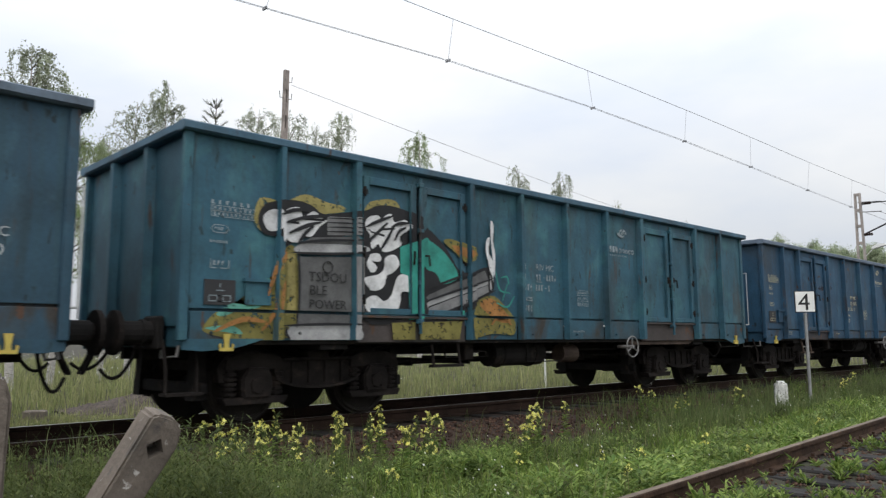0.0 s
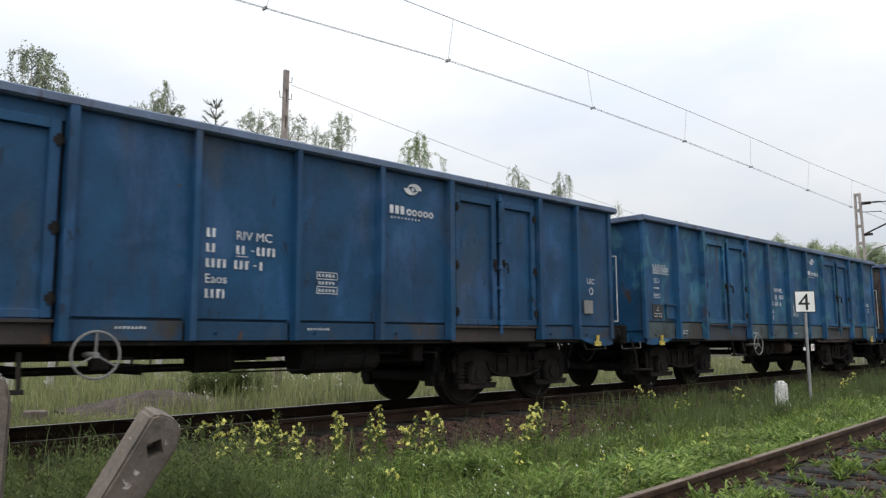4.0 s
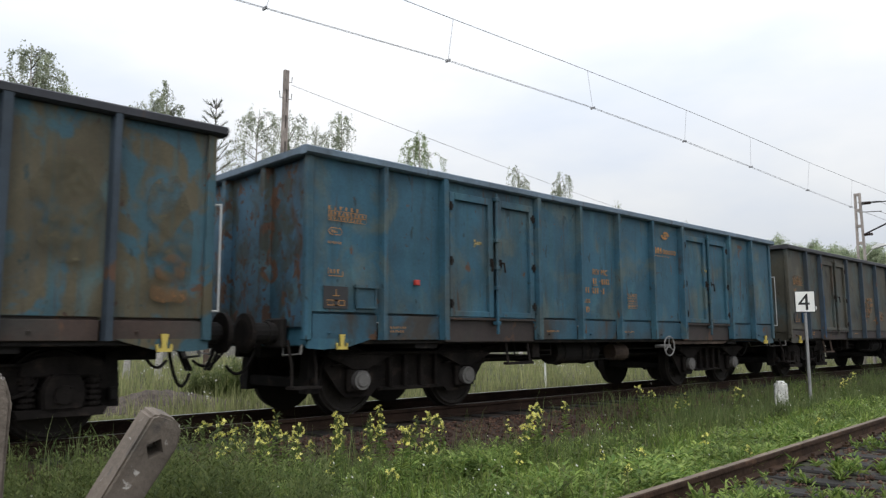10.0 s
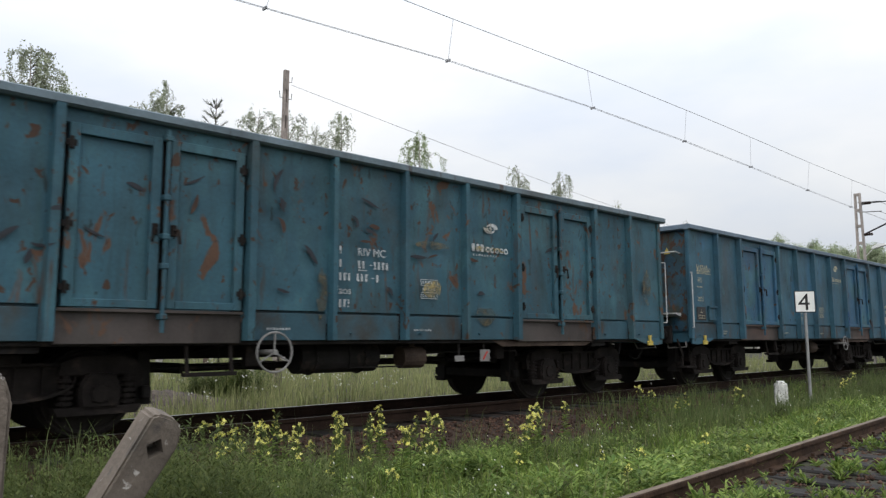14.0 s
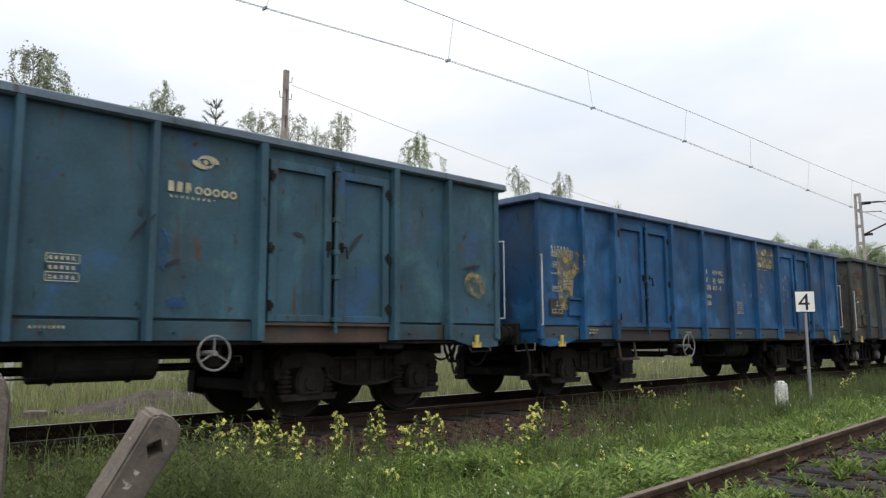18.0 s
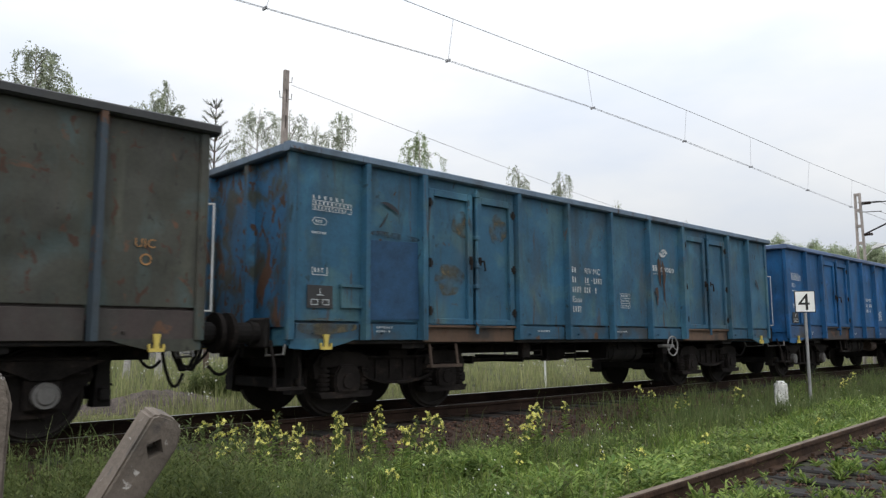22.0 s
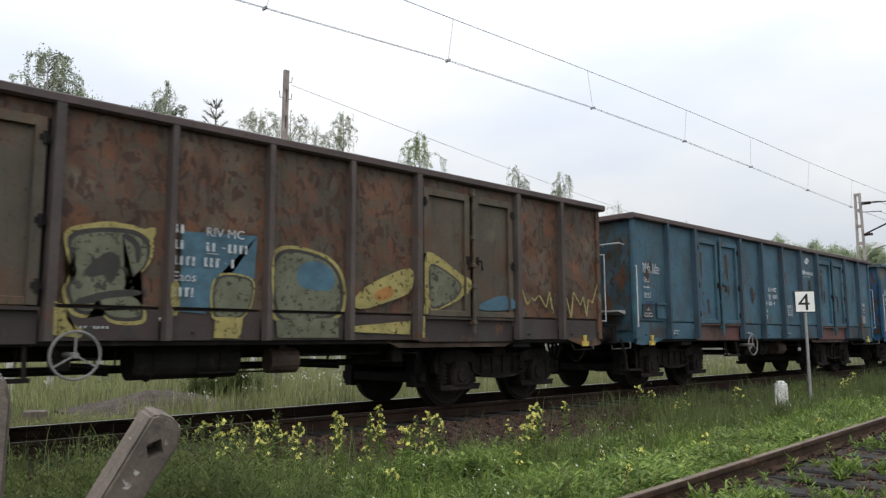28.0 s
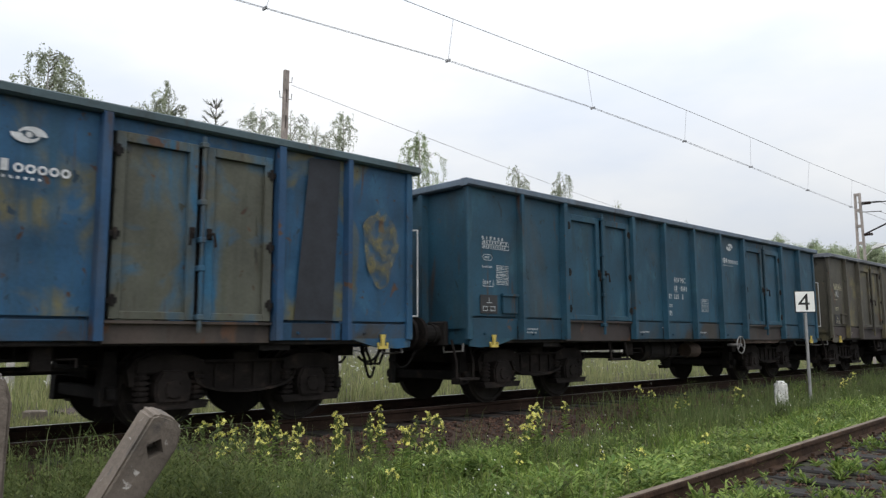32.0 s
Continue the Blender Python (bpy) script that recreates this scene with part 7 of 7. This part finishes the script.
    scrawl(w, "yellow", 4.4, 5.1, 1.35, 1.85, "a", 7, 3)
    scrawl(w, "yellow", 5.5, 6.3, 1.25, 1.95, "a", 8, 4)
    mark(w, "yellow", False, [(2.29, 1.66), (2.41, 1.66), (2.38, 1.0), (2.25, 1.0)])


def block(x0, x1, z0, z1):
    return [(x0, z0), (x1, z0 + 0.02), (x1 - 0.02, z1), (x0 + 0.03, z1 - 0.03)]


def nicks(w, tone, places, layout, seed, long=0.16):
    """Short dark scrapes, each with its own slant and bend."""
    rng = random.Random(seed)
    for x, z in places:
        a, L, h = rng.uniform(-1.3, 1.3), 1.3 * long * rng.uniform(0.6, 1.5), 0.02 * rng.uniform(0.7, 1.7)
        c, s, q = math.cos(a), math.sin(a), rng.uniform(-1.5, 1.5)
        mark(w, tone, True, [(x + u * L * c - v * h * s, z + u * L * s + v * h * c) for u, v in ((-0.5, q), (-0.2, 1), (0.25, 0.8), (0.5, q), (0.1, -0.9), (-0.3, -0.5))], layout)


def runs(w, tone, places, layout):
    """Stains that run down from a spot."""
    rng = random.Random(len(places))
    for x, z, h in places:
        j = [rng.uniform(-0.03, 0.03) for _ in range(6)]
        mark(w, tone, True, [(x, z), (x + 0.07 + j[0], z + 0.04), (x + 0.11 + j[1], z - h * 0.3), (x + 0.08 + j[2], z - h * 0.6), (x + 0.1 + j[3], z - h), (x + 0.04, z - h * (0.8 + j[4])), (x + 0.03 + j[5], z - h * 0.4)], layout)


def blots(w, tone, places, layout, seed):
    """Blotches with an uneven, wandering edge."""
    for n, (x, z, a, b) in enumerate(places):
        pts = []
        for k in range(18):
            u = k * math.pi / 9
            r = 1.0 + 0.45 * noise.noise(Vector((math.cos(u) * 1.3, math.sin(u) * 1.3, seed + 3.7 * n)))
            pts.append((x + a * r * math.cos(u), z + b * r * math.sin(u)))
        mark(w, tone, True, pts, layout, True)


def scrawl(w, tone, x0, x1, z0, z1, layout, turns, seed):
    """A sprayed zigzag line with round bends."""
    rng = random.Random(seed)
    mids = [(x0 + (x1 - x0) * k / turns + rng.uniform(-0.05, 0.05), rng.uniform(z0, (z0 + z1) / 2) if k % 2 else rng.uniform((z0 + z1) / 2, z1)) for k in range(turns + 1)]
    for (a, b), (c, d) in zip(mids, mids[1:]):
        mark(w, tone, False, [(a - 0.016, b), (a + 0.016, b), (c + 0.016, d), (c - 0.016, d)], layout)


def other_marks():
    b = "b"
    w = WAGONS[1]
    blots(w, "rust", [(-2.85, 2.3, 0.22, 0.06), (-3.7, 2.5, 0.06, 0.05), (-2.3, 2.35, 0.14, 0.08), (3.3, 2.3, 0.1, 0.05)], b, 1)
    nicks(w, "rust", [(-4.1, 2.3), (-3.7, 1.8), (-3.0, 2.6), (-2.8, 2.0), (2.8, 2.4), (3.1, 1.9), (3.9, 2.2)], b, 2, 0.12)
    mark(w, "blue", False, block(5.7, 6.1, 1.3, 1.55), b, True)
    mark(WAGONS[4], "soot", True, [(-6.35, 1.5), (-5.7, 1.3), (-5.5, 1.14), (-6.38, 1.14)], "a", True)
    w = WAGONS[5]
    blots(w, "brown", [(-1.9, 2.75, 0.25, 0.22), (-1.55, 2.1, 0.16, 0.45), (-2.15, 2.4, 0.25, 0.14), (-0.6, 2.9, 0.35, 0.18), (0.62, 2.3, 0.22, 0.3), (-4.75, 2.6, 0.3, 0.22), (-5.0, 2.3, 0.2, 0.3), (-4.75, 1.38, 0.25, 0.12), (0.5, 1.45, 0.35, 0.14),
                      (1.85, 2.3, 0.35, 0.5), (5.0, 2.2, 0.3, 0.5), (-0.75, 1.4, 0.3, 0.2), (6.0, 2.0, 0.25, 0.6), (-6.0, 2.6, 0.3, 0.3)], b, 4)
    nicks(w, "soot", [(-4.0, 2.72), (-3.93, 2.52), (-3.98, 2.37), (-3.84, 2.39), (-3.1, 2.64), (-2.95, 2.43), (-4.08, 1.95), (-3.77, 1.54), (-4.09, 1.52), (-3.9, 2.6), (-3.85, 1.9), (-2.9, 1.7), (2.9, 2.5), (2.8, 2.1), (3.0, 1.8), (3.7, 2.4), (3.9, 1.7)], b, 5, 0.12)
    blots(w, "orange", [(-5.8, 1.95, 0.35, 0.25), (0.55, 1.45, 0.2, 0.12), (6.0, 1.6, 0.2, 0.25), (1.8, 1.5, 0.3, 0.08)], b, 6)
    mark(w, "blue", False, [(-4.75, 2.2), (-4.57, 2.21), (-4.66, 2.07)], b, True)
    w = WAGONS[6]
    for x in (-3.66, 3.1):
        mark(w, "straw", False, [(x, 2.41), (x + 0.05, 2.41), (x + 0.05, 2.385), (x + 0.18, 2.385), (x + 0.18, 2.34), (x + 0.05, 2.34), (x + 0.05, 2.3), (x, 2.3)], "a", True)
    part("tail_lamp_bracket", box(B(), -4.82, -4.74, -1.55, -1.5, 1.69, 1.76, 0.006), M_SIGNRED, w, "small red bracket")
    w = WAGONS[7]
    mark(w, "orange", False, block(1.42, 2.3, 2.6, 2.74), b, True)
    mark(w, "blue", False, block(1.4, 2.3, 2.54, 2.6), b, True)
    blots(w, "orange", [(-5.9, 2.45, 0.3, 0.12), (-0.8, 1.85, 0.3, 0.3), (0.55, 1.6, 0.16, 0.1), (6.1, 2.2, 0.1, 0.2)], b, 7)
    mark(w, "blue", False, block(5.75, 6.05, 1.42, 1.62), b)
    mark(w, "navy", False, block(-4.5, -4.38, 0.98, 2.1), b)
    part("label_holder", box(B(), -4.9, -4.82, -1.53, -1.5, 1.72, 1.8, 0.006), M_SIGNWHITE, w, "small pale tag")
    nicks(w, "soot", [(-2.06, 2.41), (0.27, 2.67), (0.98, 2.06), (1.74, 1.59), (-1.37, 2.49), (-4.97, 1.78), (-3.92, 2.69), (-1.45, 1.87), (1.2, 1.9), (-0.9, 1.6), (2.9, 2.4), (5.1, 1.7), (-1.8, 1.6), (0.6, 1.9), (3.7, 2.2), (5.0, 2.4), (5.9, 1.9)], b, 8, 0.2)
    nicks(w, "orange", [(2.95, 2.1), (3.9, 2.5), (-0.3, 1.5)], b, 9, 0.2)
    w = WAGONS[8]
    nicks(w, "soot", [(-4.25, 2.19), (-4.67, 1.91), (-4.35, 1.84), (-4.46, 1.73), (-3.53, 2.51), (-2.91, 2.65), (-1.93, 2.8), (-1.85, 2.54), (-0.57, 2.7), (-0.57, 2.34), (-0.79, 2.46), (0.25, 2.07), (0.56, 2.37), (1.45, 1.63), (-1.45, 1.98), (-1.82, 1.53), (-0.24, 1.6), (3.1, 2.4), (-3.9, 2.0), (-5.8, 2.1)], "a", 10, 0.17)
    nicks(w, "rust", [(-0.5, 2.4), (-0.65, 2.2), (0.5, 2.1), (-1.85, 2.3), (-2.9, 2.4), (5.2, 2.1), (0.9, 1.8), (1.3, 2.1)], "a", 11, 0.12)
    blots(w, "brown", [(-1.3, 1.55, 0.07, 0.3), (0.5, 2.25, 0.3, 0.06), (1.55, 1.3, 0.2, 0.12), (5.9, 1.9, 0.15, 0.3)], "a", 12)
    blots(w, "straw", [(0.5, 1.65, 0.18, 0.12), (1.6, 2.28, 0.35, 0.04), (1.6, 2.6, 0.1, 0.08)], "a", 13)
    mark(WAGONS[9], "blue", True, [(2.16, 1.33), (2.3, 1.36), (2.28, 1.7), (2.2, 1.66)], "a", True)
    w = WAGONS[10]
    mark(w, "blue", False, block(-5.33, -4.52, 1.22, 1.46), b, True)
    mark(w, "blue", False, block(-2.42, -1.32, 1.2, 1.32), b)
    mark(w, "blue", True, [(-2.3, 1.3), (-2.2, 1.56), (-1.75, 1.6), (-1.5, 1.34)], b, True)
    mark(w, "blue", True, [(-4.15, 2.02), (-4.0, 2.16), (-3.7, 2.2), (-3.62, 2.06), (-3.85, 2.0), (-3.85, 1.84), (-3.6, 1.8), (-3.75, 1.74), (-4.0, 1.8), (-3.98, 1.98)], b, True)
    blots(w, "blue", [(-3.05, 2.18, 0.12, 0.06), (1.55, 1.36, 0.12, 0.06), (1.4, 1.9, 0.06, 0.2)], b, 14)
    nicks(w, "soot", [(-4.77, 2.46), (-0.34, 2.95), (1.15, 2.09), (1.48, 1.76), (3.82, 2.17), (-0.3, 2.7), (3.0, 2.2), (5.9, 2.0)], b, 15, 0.2)
    blots(w, "straw", [(5.95, 1.75, 0.2, 0.2)], b, 16)
    w = WAGONS[11]
    mark(w, "straw", True, [(-6.05, 2.34), (-5.8, 2.43), (-5.45, 2.42), (-5.4, 2.14), (-5.65, 1.95), (-5.68, 1.54), (-6.0, 1.5)], b, True)
    mark(w, "straw", False, block(1.42, 2.36, 2.6, 3.08), b, True)
    for x, z, h in ((0.67, 2.19, 0.25), (1.0, 2.1, 0.2), (1.55, 2.25, 0.55), (1.62, 2.2, 0.3), (2.85, 2.5, 0.7), (2.98, 2.62, 0.5), (3.1, 2.4, 0.6)):
        mark(w, "white", False, [(x, z), (x + 0.035, z), (x + 0.02, z - h), (x + 0.008, z - h)], b, True)
    mark(w, "soot", False, [(4.55, 1.14), (5.2, 1.14), (4.75, 1.5), (4.58, 1.75)], b, True)
    blots(w, "rust", [(-4.6, 1.25, 0.28, 0.06)], b, 17)
    w = WAGONS[12]
    mark(w, "blue", False, block(-1.02, -0.6, 1.16, 1.3), "a", True)
    blots(w, "orange", [(-3.73, 2.16, 0.13, 0.06), (-5.95, 2.3, 0.25, 0.08), (-5.85, 2.04, 0.16, 0.08), (-0.6, 1.95, 0.3, 0.12), (3.3, 2.2, 0.12, 0.05)], "a", 19)
    blots(w, "rust", [(-6.2, 2.3, 0.2, 0.7), (-5.7, 2.85, 0.4, 0.12)], "a", 20)
    blots(w, "sage", [(-5.7, 1.7, 0.3, 0.08)], "a", 21)
    mark(w, "navy", False, block(-5.4, -5.31, 0.98, 1.75), "a")
    mark(w, "navy", False, block(-4.33, -4.22, 0.98, 2.05), "a")
    mark(w, "navy", True, [(1.3, 2.1), (1.42, 2.05), (1.45, 1.8), (1.38, 1.85)], "a", True)
    mark(w, "white", False, block(-6.18, -6.03, 1.99, 2.06), "a")
    nicks(w, "soot", [(-5.85, 2.77), (-6.12, 2.78), (-3.73, 2.4), (-2.98, 2.46), (-3.74, 2.58), (0.4, 2.4), (-3.9, 1.7), (-3.0, 2.0), (3.5, 2.5)], "a", 22, 0.18)
    nicks(w, "white", [(-1.6, 2.4), (-1.7, 2.1), (1.6, 2.6)], "a", 23, 0.07)
    w = WAGONS[13]
    mark(w, "navy", False, block(-5.36, -4.5, 1.22, 2.26), b)
    runs(w, "rust", [(1.6, 2.45, 0.5), (1.75, 2.4, 0.75), (1.48, 1.9, 0.3)], b)
    blots(w, "brown", [(-3.93, 1.8, 0.25, 0.22), (-5.9, 1.13, 0.42, 0.1), (-3.7, 2.6, 0.2, 0.2), (-2.9, 2.6, 0.2, 0.2)], b, 24)
    mark(w, "soot", True, [(-5.3, 2.3), (-4.6, 2.27), (-4.55, 2.33), (-5.2, 2.36)], b, True)
    nicks(w, "soot", [(-5.0, 2.7), (-5.1, 2.5), (1.5, 1.8), (5.9, 2.2)], b, 25, 0.18)
    w = WAGONS[15]
    mark(w, "navy", False, block(-6.3, -2.5, 1.2, 1.42), b)
    mark(w, "navy", False, block(-2.4, 5.0, 1.2, 1.36), b)
    blots(w, "white", [(-5.8, 2.4, 0.25, 0.1), (-6.0, 2.0, 0.12, 0.3)], b, 26)
    runs(w, "soot", [(-3.7, 2.5, 0.9), (-2.9, 2.3, 0.8), (2.9, 2.5, 1.0), (3.6, 2.2, 0.7), (3.4, 2.7, 0.5)], b)
    w = WAGONS[17]
    runs(w, "rust", [(-4.0, 2.72, 0.5), (-2.88, 2.75, 0.55), (-3.08, 2.3, 0.12), (-2.82, 2.08, 0.2), (-1.68, 2.1, 0.35), (-3.76, 1.75, 0.25), (-6.0, 2.42, 0.2), (-6.12, 2.24, 0.2), (0.68, 2.1, 0.2), (2.6, 2.6, 0.75), (2.75, 2.2, 0.3), (3.52, 2.3, 0.4), (3.72, 1.95, 0.3), (2.5, 2.75, 0.1), (1.75, 2.45, 0.5)], "a")
    blots(w, "rust", [(-1.6, 1.95, 0.1, 0.12), (2.7, 2.75, 0.2, 0.04), (0.2, 2.5, 0.06, 0.12), (5.0, 2.3, 0.05, 0.3)], "a", 27)
    mark(w, "navy", False, block(-6.22, -5.88, 1.58, 1.68), "a", True)
    w = WAGONS[18]
    mark(w, "soot", True, [(-4.7, 3.0), (-4.56, 3.02), (-4.52, 2.3), (-4.47, 1.35), (-4.72, 1.15), (-4.75, 1.6), (-4.64, 2.3)], b)
    mark(w, "soot", False, [(4.85, 3.14), (5.3, 3.17), (5.2, 1.0), (4.65, 1.0)], b)
    blots(w, "mustard", [(-2.2, 2.35, 0.18, 0.3), (-1.95, 1.75, 0.16, 0.3), (-0.3, 2.5, 0.12, 0.4), (-4.9, 2.3, 0.3, 0.12), (5.95, 2.2, 0.25, 0.5)], b, 28)
    blots(w, "orange", [(-5.75, 2.42, 0.25, 0.1)], b, 30)
    blots(WAGONS[20], "white", [(-6.0, 2.2, 0.15, 0.1)], "a", 31)
    w = WAGONS[16]
    mark(w, "blue", False, block(-5.82, -5.25, 1.68, 1.8), "a", True)


graffiti_on_teal()
graffiti_on_rust()
other_marks()


def motions():
    times = [32.0 * k / 32 for k in range(33)]
    spins = [2 * k / 30 for k in range(481)]
    for n, w in WAGONS.items():
        walk(w, [(t, pose(9.851 + PITCH * n + SLACK.get(n, 0) - run(t), 0, 0)) for t in times])
        for ob in w.children_recursive:
            if base_name(ob) == "wheelset":
                x = ob.location.x
                walk(ob, [(t, pose(x, 0, 0.46, 0, -math.degrees(run(t) / 0.46) + 7 * n, 0)) for t in spins])

    # the wind leans the birches a little
    gusts = ((0, 0.0), (6, 0.02), (10, -0.05), (14, -0.06), (17, 0.06), (20, 0.12), (22.5, 0.28), (25, 0.55), (26.5, 0.62), (28, 1.0), (29, 0.8), (30, 0.85), (31, 0.82), (32, 1.0))
    for k, tree in enumerate(TREES[:9]):
        at, most = tree.location.copy(), 2.6 if k < 3 else 0.35
        axis = Vector((at.x - EYE[0], at.y - EYE[1], 0)).normalized()
        walk(tree, [(t, Matrix.Translation(at) @ Matrix.Rotation(radians(most * g + 0.05 * math.sin(t * 2 + k)), 4, axis)) for t, g in gusts])


motions()
